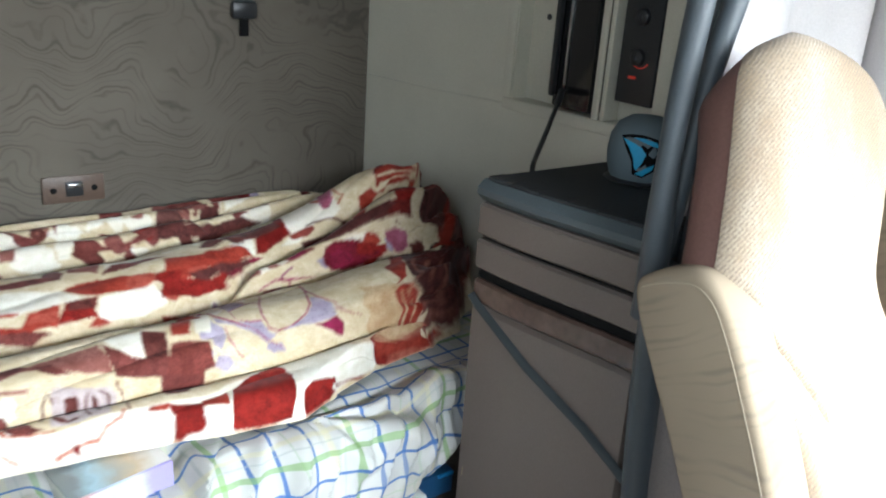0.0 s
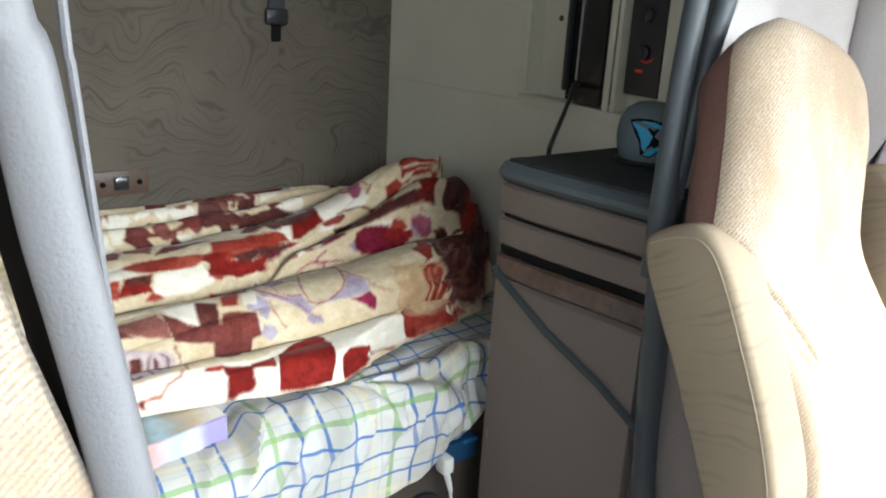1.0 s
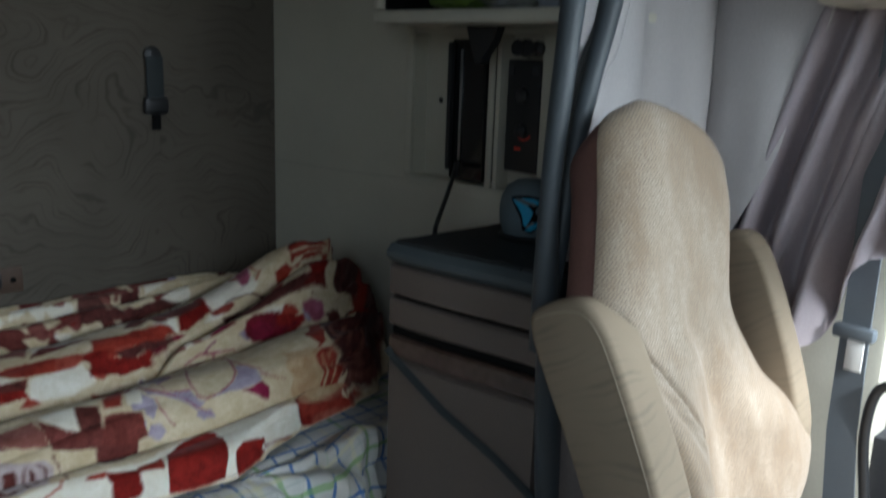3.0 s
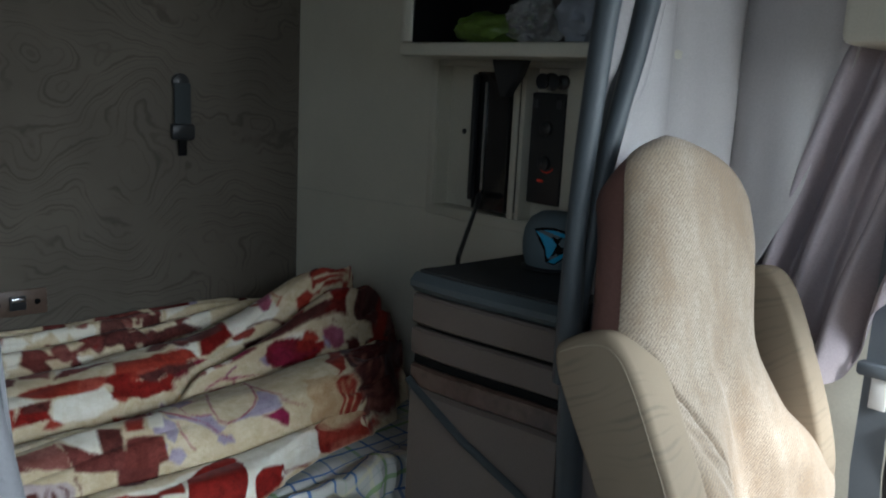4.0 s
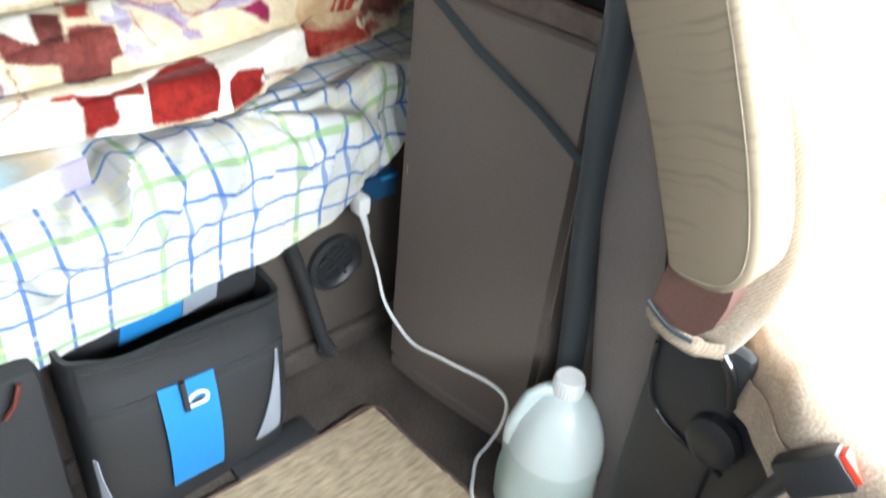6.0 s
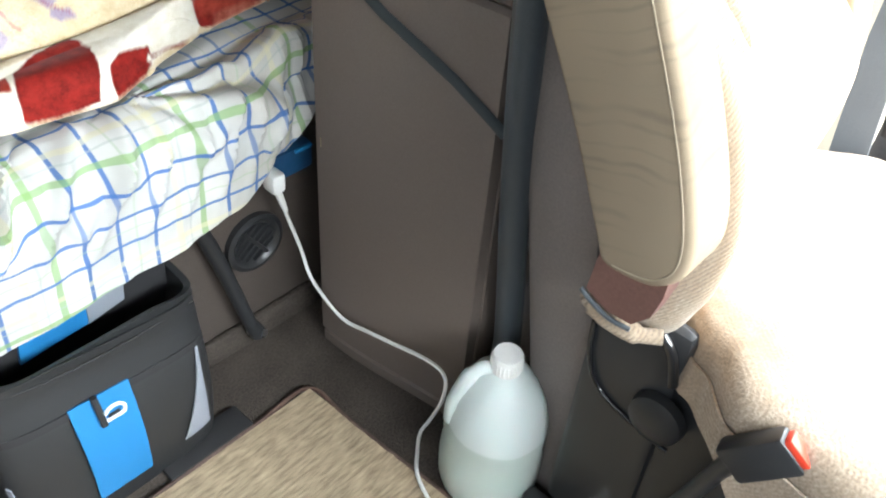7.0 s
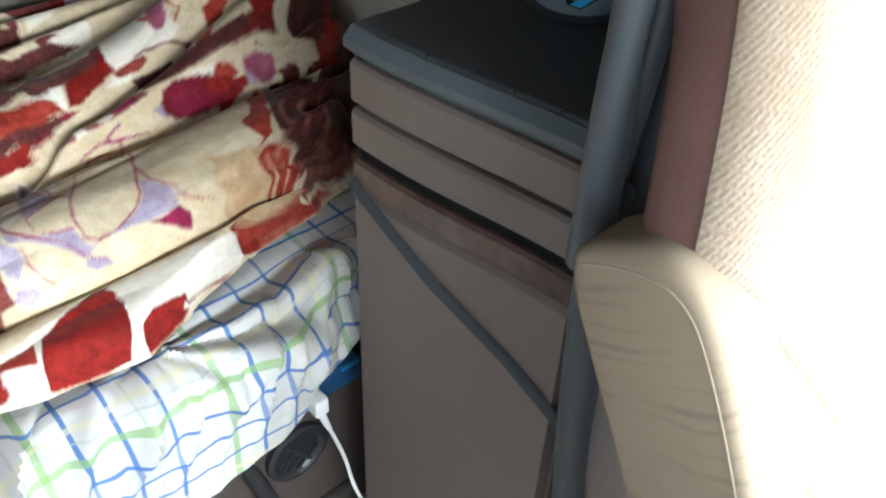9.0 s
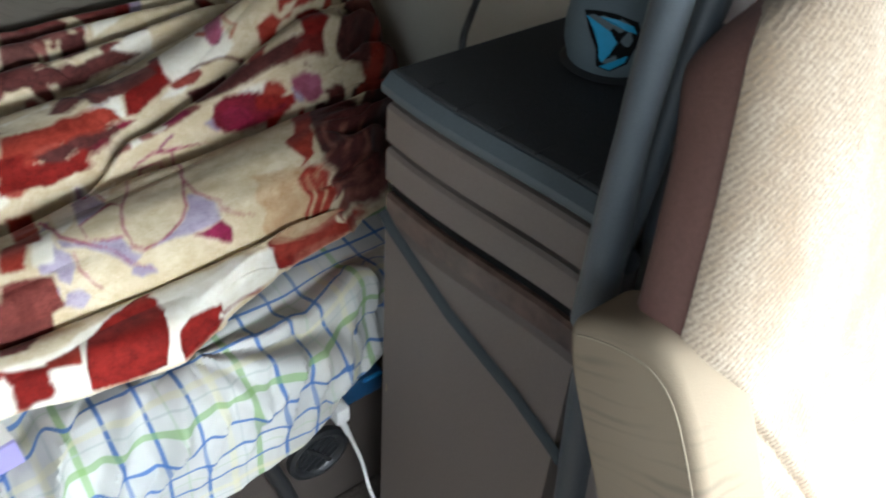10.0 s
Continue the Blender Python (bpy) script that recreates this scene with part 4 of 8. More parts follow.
dye((0.20, 0.05, 0.042), (0.217, 0.598), (0.226, 0.597), (0.234, 0.597), (0.243, 0.596), (0.252, 0.596), (0.261, 0.593), (0.268, 0.592), (0.275, 0.590), (0.283, 0.588), (0.290, 0.585), (0.282, 0.584), (0.274, 0.581), (0.266, 0.576), (0.258, 0.570), (0.249, 0.574), (0.240, 0.575), (0.231, 0.576), (0.223, 0.578), (0.215, 0.581), (0.216, 0.593))
dye((0.36, 0.045, 0.025), (0.355, 0.617), (0.365, 0.612), (0.375, 0.606), (0.366, 0.603), (0.357, 0.599), (0.348, 0.599), (0.340, 0.598), (0.347, 0.607))
dye(WHITE_P, (0.750, 0.994), (0.762, 1.000), (0.773, 1.000), (0.784, 1.001), (0.796, 1.001), (0.805, 0.999), (0.815, 0.997), (0.824, 0.995), (0.828, 0.981), (0.837, 0.981), (0.843, 0.974), (0.849, 0.962), (0.848, 0.951), (0.849, 0.942), (0.848, 0.928), (0.850, 0.915), (0.842, 0.912), (0.834, 0.908), (0.826, 0.904), (0.814, 0.910), (0.803, 0.915), (0.791, 0.920), (0.783, 0.917), (0.775, 0.914), (0.767, 0.910), (0.761, 0.902), (0.755, 0.895), (0.737, 0.897), (0.717, 0.906), (0.727, 0.912), (0.736, 0.917), (0.745, 0.922), (0.740, 0.931), (0.737, 0.942), (0.739, 0.959))
dye((0.30, 0.055, 0.04), (0.739, 0.923), (0.751, 0.924), (0.763, 0.925), (0.774, 0.922), (0.785, 0.918), (0.788, 0.907), (0.780, 0.903), (0.772, 0.900), (0.758, 0.905), (0.744, 0.909))
dye(BROWN_P, (0.775, 0.924), (0.788, 0.922), (0.801, 0.915), (0.815, 0.910), (0.828, 0.899), (0.841, 0.886), (0.856, 0.856), (0.856, 0.877), (0.842, 0.891), (0.828, 0.904), (0.814, 0.914), (0.801, 0.919), (0.789, 0.926), (0.774, 0.928))
dye(BROWN_P, (0.768, 0.677), (0.776, 0.678), (0.784, 0.681), (0.793, 0.666), (0.805, 0.665), (0.817, 0.663), (0.828, 0.660), (0.829, 0.666), (0.816, 0.668), (0.805, 0.669), (0.793, 0.676), (0.781, 0.679), (0.771, 0.677))
dye((0.50, 0.16, 0.10), (0.804, 0.976), (0.809, 0.959), (0.820, 0.953), (0.833, 0.950), (0.852, 0.949), (0.851, 0.952), (0.833, 0.954), (0.821, 0.958), (0.814, 0.971), (0.811, 0.990))
dye(PINK_P, (0.826, 0.996), (0.830, 0.981), (0.840, 0.983), (0.849, 0.982), (0.837, 0.958), (0.835, 0.948), (0.830, 0.942), (0.823, 0.934), (0.813, 0.942), (0.810, 0.952), (0.817, 0.975))
dye(CREAM_P, (0.846, 0.978), (0.857, 0.980), (0.869, 0.982), (0.878, 0.981), (0.888, 0.981), (0.898, 0.981), (0.908, 0.978), (0.921, 0.979), (0.934, 0.978), (0.941, 0.960), (0.951, 0.958), (0.945, 0.959), (0.937, 0.962), (0.922, 0.953), (0.915, 0.941), (0.910, 0.931), (0.908, 0.921), (0.905, 0.909), (0.894, 0.911), (0.883, 0.913), (0.876, 0.907), (0.869, 0.902), (0.863, 0.896), (0.856, 0.889), (0.849, 0.883), (0.846, 0.902), (0.842, 0.918), (0.840, 0.931), (0.840, 0.945), (0.838, 0.954))
dye((0.50, 0.16, 0.10), (0.848, 0.982), (0.844, 0.962), (0.848, 0.952), (0.854, 0.945), (0.845, 0.937), (0.838, 0.930), (0.841, 0.927), (0.848, 0.934), (0.857, 0.944), (0.851, 0.952), (0.847, 0.962), (0.851, 0.983))
dye(BRICK_P, (0.924, 0.950), (0.938, 0.948), (0.958, 0.951), (0.972, 0.947), (0.985, 0.938), (1.000, 0.932), (1.008, 0.926), (1.024, 0.920), (1.004, 0.917), (0.989, 0.913), (0.973, 0.911), (0.958, 0.912), (0.944, 0.914), (0.930, 0.913), (0.917, 0.913), (0.918, 0.926), (0.919, 0.937))
dye(BRICK_P, (0.918, 0.897), (0.931, 0.898), (0.944, 0.900), (0.959, 0.899), (0.974, 0.900), (0.991, 0.905), (1.007, 0.909), (1.028, 0.913), (1.050, 0.942), (1.039, 0.944), (0.973, 0.822), (1.032, 0.991), (1.024, 1.021), (0.932, 0.889))
dye(CREAM_P, (0.923, 0.930), (0.936, 0.929), (0.947, 0.927), (0.959, 0.926), (0.977, 0.920), (0.996, 0.918), (1.019, 0.918), (1.018, 0.920), (1.001, 0.920), (0.985, 0.922), (0.972, 0.926), (0.960, 0.932), (0.946, 0.933), (0.934, 0.934), (0.922, 0.936))
dye(CREAM_P, (0.925, 0.912), (0.938, 0.911), (0.951, 0.911), (0.966, 0.911), (0.983, 0.910), (1.002, 0.912), (1.021, 0.914), (1.021, 0.915), (1.000, 0.914), (0.982, 0.913), (0.965, 0.915), (0.950, 0.915), (0.936, 0.917), (0.924, 0.919))
dye(CREAM_P, (0.954, 0.681), (0.968, 0.681), (0.980, 0.681), (0.995, 0.687), (1.014, 0.717), (1.018, 0.670), (1.023, 0.658), (1.030, 0.653), (1.040, 0.649), (1.023, 0.646), (1.005, 0.643), (0.985, 0.646), (0.972, 0.661))
dye((0.19, 0.018, 0.014), (0.905, 0.682), (0.916, 0.682), (0.927, 0.684), (0.938, 0.684), (0.955, 0.674), (0.975, 0.667), (0.977, 0.647), (0.988, 0.639), (0.968, 0.637), (0.950, 0.635), (0.931, 0.645), (0.916, 0.658), (0.909, 0.667))
dye(BRICK_P, (0.860, 0.712), (0.868, 0.713), (0.875, 0.714), (0.883, 0.713), (0.872, 0.688), (0.862, 0.682), (0.853, 0.677), (0.844, 0.675), (0.845, 0.693), (0.852, 0.710), (0.856, 0.711))
dye(BROWN_P, (0.861, 0.691), (0.871, 0.684), (0.884, 0.683), (0.898, 0.683), (0.912, 0.682), (0.923, 0.660), (0.909, 0.659), (0.896, 0.658), (0.884, 0.655), (0.870, 0.655), (0.866, 0.670))
dye(WHITE_P, (0.808, 0.653), (0.818, 0.653), (0.829, 0.654), (0.839, 0.655), (0.855, 0.651), (0.871, 0.649), (0.877, 0.631), (0.862, 0.632), (0.847, 0.633), (0.834, 0.638), (0.821, 0.644))
dye(BRICK_P, (0.871, 0.649), (0.883, 0.644), (0.895, 0.639), (0.901, 0.627), (0.903, 0.620), (0.893, 0.615), (0.878, 0.616), (0.868, 0.623), (0.857, 0.633), (0.864, 0.640))
dye(BROWN_P, (0.827, 0.644), (0.842, 0.644), (0.858, 0.640), (0.871, 0.628), (0.855, 0.628), (0.839, 0.629))
dye(CREAM_P, (0.895, 0.645), (0.907, 0.643), (0.922, 0.638), (0.937, 0.633), (0.953, 0.628), (0.971, 0.624), (0.988, 0.618), (1.003, 0.610), (1.067, 0.770), (1.027, 0.593), (1.090, 0.769), (1.044, 0.580), (1.043, 0.560), (1.041, 0.541), (1.026, 0.540), (1.013, 0.537), (1.011, 0.551), (1.011, 0.578), (1.010, 0.591), (0.988, 0.588), (0.971, 0.595), (0.955, 0.608), (0.939, 0.619), (0.925, 0.622), (0.912, 0.625), (0.898, 0.633))
dye((0.24, 0.012, 0.04), (0.774, 0.637), (0.786, 0.640), (0.797, 0.643), (0.808, 0.642), (0.822, 0.640), (0.834, 0.639), (0.845, 0.628), (0.859, 0.617), (0.861, 0.611), (0.865, 0.598), (0.869, 0.579), (0.854, 0.581), (0.839, 0.582), (0.824, 0.583), (0.810, 0.602), (0.792, 0.614), (0.785, 0.627))
dye(RED_P, (0.859, 0.617), (0.871, 0.617), (0.884, 0.616), (0.896, 0.615), (0.912, 0.607), (0.927, 0.595), (0.916, 0.591), (0.906, 0.586), (0.897, 0.583), (0.889, 0.577), (0.876, 0.564), (0.856, 0.436), (0.864, 0.592), (0.861, 0.611))
dye(BROWN_P, (0.860, 0.611), (0.881, 0.610), (0.886, 0.593), (0.871, 0.585), (0.867, 0.604))
dye(LILAC_P, (0.760, 0.636), (0.774, 0.637), (0.783, 0.629), (0.791, 0.617), (0.798, 0.608), (0.781, 0.609), (0.775, 0.620), (0.768, 0.629))
dye(LILAC_P, (0.909, 0.619), (0.923, 0.622), (0.929, 0.609), (0.932, 0.594), (0.931, 0.579), (0.915, 0.599), (0.913, 0.612))
dye(PINK_P, (0.926, 0.615), (0.942, 0.611), (0.959, 0.605), (0.963, 0.591), (0.968, 0.578), (0.960, 0.573), (0.952, 0.568), (0.939, 0.575), (0.930, 0.592), (0.927, 0.603))
dye(BROWN_P, (0.968, 0.578), (0.987, 0.581), (1.005, 0.586), (1.010, 0.573), (0.994, 0.414), (0.981, 0.416), (0.972, 0.453), (0.977, 0.569))
dye(BROWN_P, (0.385, 0.306), (0.392, 0.302), (0.400, 0.300), (0.407, 0.297), (0.415, 0.294), (0.412, 0.284), (0.411, 0.275), (0.409, 0.266), (0.407, 0.257), (0.406, 0.249), (0.399, 0.249), (0.391, 0.249), (0.383, 0.249), (0.375, 0.250), (0.377, 0.259), (0.377, 0.268), (0.378, 0.276), (0.379, 0.284))
dye(BRICK_P, (0.435, 0.339), (0.446, 0.345), (0.458, 0.346), (0.471, 0.346), (0.458, 0.316), (0.447, 0.296), (0.445, 0.288), (0.437, 0.288), (0.429, 0.288), (0.420, 0.287), (0.424, 0.304))
dye(CREAM_P, (0.419, 0.285), (0.429, 0.286), (0.438, 0.287), (0.448, 0.288), (0.446, 0.280), (0.444, 0.270), (0.443, 0.262), (0.443, 0.256), (0.434, 0.256), (0.426, 0.255), (0.417, 0.254), (0.417, 0.263), (0.419, 0.275))
dye((0.20, 0.05, 0.042), (0.410, 0.249), (0.419, 0.251), (0.428, 0.254), (0.438, 0.256), (0.447, 0.258), (0.460, 0.259), (0.466, 0.250), (0.474, 0.241), (0.483, 0.235), (0.469, 0.231), (0.455, 0.226), (0.439, 0.155), (0.426, 0.097), (0.413, 0.079), (0.405, 0.077), (0.398, 0.076), (0.391, 0.076), (0.384, 0.077), (0.391, 0.111), (0.397, 0.217), (0.398, 0.225), (0.402, 0.233), (0.406, 0.242))
dye(WHITE_P, (0.333, 0.302), (0.342, 0.303), (0.351, 0.305), (0.360, 0.307), (0.368, 0.305), (0.376, 0.305), (0.385, 0.306), (0.379, 0.285), (0.378, 0.278), (0.377, 0.270), (0.375, 0.262), (0.375, 0.255), (0.367, 0.257), (0.358, 0.260), (0.353, 0.266), (0.347, 0.273), (0.342, 0.280), (0.336, 0.287))
dye((0.20, 0.05, 0.042), (0.327, 0.294), (0.331, 0.286), (0.337, 0.280), (0.342, 0.276), (0.348, 0.271), (0.353, 0.264), (0.358, 0.260), (0.367, 0.257), (0.375, 0.254), (0.384, 0.251), (0.394, 0.250), (0.403, 0.250), (0.401, 0.240), (0.399, 0.229), (0.390, 0.231), (0.381, 0.233), (0.372, 0.236), (0.364, 0.240), (0.356, 0.244), (0.348, 0.248), (0.342, 0.252), (0.334, 0.256), (0.329, 0.260), (0.328, 0.271), (0.327, 0.280))
dye((0.34, 0.14, 0.115), (0.190, 0.257), (0.198, 0.259), (0.204, 0.261), (0.211, 0.263), (0.218, 0.266), (0.225, 0.267), (0.233, 0.269), (0.240, 0.272), (0.247, 0.275), (0.255, 0.276), (0.264, 0.278), (0.272, 0.280), (0.280, 0.281), (0.289, 0.284), (0.297, 0.286), (0.305, 0.286), (0.314, 0.288), (0.323, 0.292), (0.324, 0.279), (0.327, 0.270), (0.329, 0.260), (0.329, 0.249), (0.331, 0.240), (0.322, 0.242), (0.313, 0.243), (0.304, 0.243), (0.295, 0.242), (0.288, 0.244), (0.281, 0.245), (0.275, 0.248), (0.268, 0.250), (0.262, 0.254), (0.257, 0.260), (0.250, 0.260), (0.244, 0.259), (0.237, 0.259), (0.230, 0.260), (0.224, 0.259), (0.217, 0.258), (0.210, 0.256), (0.202, 0.251), (0.195, 0.248))
dye((0.20, 0.05, 0.042), (0.232, 0.267), (0.238, 0.266), (0.245, 0.266), (0.252, 0.266), (0.259, 0.266), (0.263, 0.256), (0.268, 0.250), (0.275, 0.246), (0.281, 0.243), (0.274, 0.243), (0.267, 0.244), (0.260, 0.244), (0.253, 0.244), (0.247, 0.248), (0.242, 0.255), (0.237, 0.263))
dye((0.20, 0.05, 0.042), (0.329, 0.260), (0.337, 0.261), (0.345, 0.261), (0.353, 0.260), (0.362, 0.259), (0.370, 0.257), (0.378, 0.253), (0.386, 0.251), (0.394, 0.250), (0.403, 0.250), (0.410, 0.249), (0.419, 0.249), (0.427, 0.250), (0.436, 0.250), (0.445, 0.250), (0.455, 0.248), (0.469, 0.245), (0.483, 0.244), (0.483, 0.238), (0.482, 0.230), (0.468, 0.228), (0.454, 0.226), (0.444, 0.221), (0.434, 0.190), (0.419, 0.105), (0.412, 0.102), (0.401, 0.087), (0.396, 0.096), (0.393, 0.149), (0.388, 0.129), (0.389, 0.217), (0.381, 0.219), (0.372, 0.221), (0.364, 0.222), (0.356, 0.224), (0.348, 0.226), (0.340, 0.228), (0.332, 0.230), (0.332, 0.244), (0.330, 0.251))
dye((0.20, 0.05, 0.042), (0.194, 0.270), (0.200, 0.272), (0.207, 0.273), (0.214, 0.275), (0.221, 0.277), (0.226, 0.271), (0.232, 0.267), (0.225, 0.264), (0.218, 0.262), (0.211, 0.259), (0.203, 0.256), (0.196, 0.255), (0.190, 0.254), (0.192, 0.261))
dye(CREAM_P, (0.188, 0.245), (0.195, 0.247), (0.202, 0.249), (0.209, 0.252), (0.216, 0.254), (0.223, 0.256), (0.229, 0.255), (0.235, 0.252), (0.241, 0.251), (0.248, 0.250), (0.254, 0.247), (0.260, 0.244), (0.266, 0.240), (0.273, 0.237), (0.279, 0.236), (0.287, 0.236), (0.279, 0.234), (0.272, 0.232), (0.264, 0.231), (0.257, 0.229), (0.250, 0.228), (0.242, 0.227), (0.235, 0.227), (0.227, 0.227), (0.220, 0.228), (0.213, 0.229), (0.205, 0.229), (0.198, 0.229), (0.192, 0.235))
dye((0.34, 0.14, 0.115), (0.185, 0.231), (0.193, 0.230), (0.200, 0.230), (0.208, 0.230), (0.216, 0.229), (0.224, 0.228), (0.222, 0.222), (0.215, 0.223), (0.207, 0.224), (0.199, 0.224), (0.192, 0.225), (0.185, 0.226))
dye((0.55, 0.47, 0.46), (0.250, 0.228), (0.258, 0.228), (0.265, 0.227), (0.273, 0.223), (0.279, 0.218), (0.287, 0.215), (0.294, 0.215), (0.303, 0.214), (0.311, 0.214), (0.319, 0.214), (0.324, 0.208), (0.329, 0.200), (0.321, 0.107), (0.309, 0.058), (0.300, 0.057), (0.292, 0.056), (0.285, 0.057), (0.277, 0.054), (0.269, 0.051), (0.263, 0.053), (0.256, 0.054), (0.250, 0.055), (0.243, 0.056), (0.237, 0.057), (0.243, 0.089), (0.246, 0.192), (0.246, 0.200), (0.247, 0.208), (0.249, 0.219))
dye(BROWN_P, (0.262, 0.203), (0.270, 0.203), (0.278, 0.202), (0.279, 0.192), (0.278, 0.085), (0.271, 0.077), (0.264, 0.075), (0.258, 0.074), (0.262, 0.192))
dye(BROWN_P, (0.231, 0.068), (0.236, 0.162), (0.237, 0.196), (0.239, 0.203), (0.241, 0.209), (0.245, 0.218), (0.245, 0.206), (0.246, 0.198), (0.249, 0.198), (0.248, 0.205), (0.246, 0.212), (0.246, 0.223), (0.240, 0.212), (0.236, 0.204), (0.234, 0.197), (0.233, 0.190), (0.228, 0.072))
dye(BROWN_P, (0.243, 0.070), (0.249, 0.061), (0.257, 0.057), (0.264, 0.058), (0.272, 0.060), (0.272, 0.065), (0.265, 0.063), (0.258, 0.061), (0.252, 0.072), (0.246, 0.092))
dye(BROWN_P, (0.292, 0.207), (0.289, 0.201), (0.287, 0.194), (0.284, 0.122), (0.283, 0.071), (0.284, 0.059), (0.287, 0.061), (0.286, 0.074), (0.286, 0.107), (0.290, 0.198), (0.294, 0.207))
dye(BROWN_P, (0.296, 0.199), (0.300, 0.112), (0.299, 0.068), (0.302, 0.071), (0.303, 0.193), (0.298, 0.201))
dye(BROWN_P, (0.305, 0.207), (0.311, 0.204), (0.316, 0.200), (0.312, 0.111), (0.314, 0.105), (0.316, 0.133), (0.319, 0.201), (0.314, 0.205), (0.307, 0.209))
dye((0.20, 0.05, 0.042), (0.329, 0.222), (0.329, 0.210), (0.333, 0.205), (0.337, 0.183), (0.339, 0.122), (0.331, 0.063), (0.329, 0.053), (0.331, 0.053), (0.334, 0.065), (0.342, 0.129), (0.341, 0.202), (0.336, 0.207), (0.331, 0.212), (0.333, 0.222))
dye((0.20, 0.05, 0.042), (0.180, 0.198), (0.186, 0.195), (0.192, 0.192), (0.198, 0.140), (0.203, 0.092), (0.210, 0.090), (0.214, 0.075), (0.218, 0.060), (0.224, 0.056), (0.230, 0.054), (0.223, 0.052), (0.216, 0.050), (0.209, 0.048), (0.202, 0.050), (0.195, 0.052), (0.188, 0.055), (0.183, 0.080), (0.177, 0.100), (0.177, 0.086))
dye(CREAM_P, (0.330, 0.211), (0.339, 0.212), (0.348, 0.213), (0.357, 0.214), (0.366, 0.215), (0.376, 0.215), (0.385, 0.216), (0.382, 0.164), (0.379, 0.122), (0.371, 0.126), (0.362, 0.132), (0.354, 0.129), (0.345, 0.130), (0.340, 0.163), (0.336, 0.206))
dye(LILAC_P, (0.494, 0.378), (0.507, 0.384), (0.519, 0.387), (0.532, 0.393), (0.546, 0.400), (0.529, 0.339), (0.515, 0.305), (0.510, 0.291), (0.506, 0.281), (0.505, 0.271), (0.489, 0.272), (0.474, 0.275), (0.460, 0.278), (0.462, 0.288), (0.464, 0.298), (0.478, 0.327))
dye(WHITE_P, (0.478, 0.349), (0.490, 0.351), (0.501, 0.352), (0.513, 0.353), (0.499, 0.316), (0.491, 0.296), (0.488, 0.285), (0.477, 0.286), (0.466, 0.287), (0.455, 0.287), (0.456, 0.296), (0.467, 0.318))
dye(LILAC_P, (0.586, 0.357), (0.606, 0.379), (0.633, 0.416), (0.647, 0.417), (0.650, 0.378), (0.667, 0.382), (0.677, 0.343), (0.694, 0.323), (0.708, 0.306), (0.720, 0.294), (0.737, 0.288), (0.764, 0.281), (0.799, 0.271), (0.809, 0.259), (0.809, 0.244), (0.785, 0.245), (0.760, 0.246), (0.738, 0.249), (0.713, 0.250), (0.692, 0.248), (0.671, 0.247), (0.651, 0.246), (0.627, 0.253), (0.604, 0.258), (0.581, 0.260), (0.559, 0.262), (0.548, 0.256), (0.535, 0.251), (0.523, 0.246), (0.510, 0.242), (0.497, 0.236), (0.481, 0.241), (0.465, 0.246), (0.480, 0.254), (0.495, 0.264), (0.507, 0.271), (0.521, 0.281), (0.535, 0.291), (0.549, 0.301), (0.567, 0.320))
dye(CREAM_P, (0.592, 0.309), (0.601, 0.325), (0.614, 0.363), (0.630, 0.378), (0.644, 0.378), (0.655, 0.379), (0.665, 0.379), (0.675, 0.373), (0.682, 0.340), (0.692, 0.325), (0.703, 0.318), (0.696, 0.297), (0.693, 0.286), (0.685, 0.278), (0.680, 0.271), (0.668, 0.270), (0.656, 0.268), (0.643, 0.265), (0.626, 0.267), (0.608, 0.270), (0.597, 0.278), (0.589, 0.286), (0.589, 0.295))
dye(CREAM_P, (0.512, 0.269), (0.524, 0.271), (0.536, 0.273), (0.548, 0.275), (0.560, 0.278), (0.567, 0.268), (0.577, 0.260), (0.568, 0.257), (0.559, 0.251), (0.550, 0.246), (0.540, 0.240), (0.525, 0.245), (0.510, 0.248), (0.511, 0.258))
dye(CREAM_P, (0.524, 0.310), (0.538, 0.317), (0.554, 0.331), (0.569, 0.344), (0.583, 0.364), (0.574, 0.320), (0.569, 0.301), (0.559, 0.295), (0.548, 0.290), (0.538, 0.285), (0.526, 0.285), (0.514, 0.283), (0.517, 0.293))
dye((0.33, 0.08, 0.17), (0.584, 0.298), (0.595, 0.319), (0.605, 0.353), (0.627, 0.378), (0.645, 0.378), (0.661, 0.380), (0.677, 0.380), (0.687, 0.332), (0.704, 0.319), (0.697, 0.297), (0.694, 0.285), (0.686, 0.277), (0.681, 0.270), (0.663, 0.267), (0.644, 0.264), (0.624, 0.267), (0.606, 0.270), (0.593, 0.280), (0.583, 0.288), (0.585, 0.299), (0.578, 0.299), (0.578, 0.286), (0.588, 0.277), (0.604, 0.267), (0.625, 0.264), (0.647, 0.260), (0.661, 0.263), (0.675, 0.265), (0.690, 0.267), (0.694, 0.275), (0.701, 0.284), (0.703, 0.296), (0.710, 0.321), (0.692, 0.343), (0.680, 0.383), (0.662, 0.380), (0.644, 0.378), (0.645, 0.417), (0.619, 0.380), (0.605, 0.373), (0.590, 0.321), (0.579, 0.300))
dye((0.33, 0.08, 0.17), (0.511, 0.268), (0.523, 0.271), (0.535, 0.274), (0.548, 0.277), (0.561, 0.280), (0.569, 0.269), (0.582, 0.261), (0.572, 0.257), (0.563, 0.251), (0.552, 0.245), (0.539, 0.237), (0.543, 0.234), (0.556, 0.241), (0.568, 0.250), (0.578, 0.255), (0.588, 0.260), (0.577, 0.266), (0.569, 0.276), (0.563, 0.283), (0.549, 0.280), (0.535, 0.277), (0.522, 0.274), (0.509, 0.271))
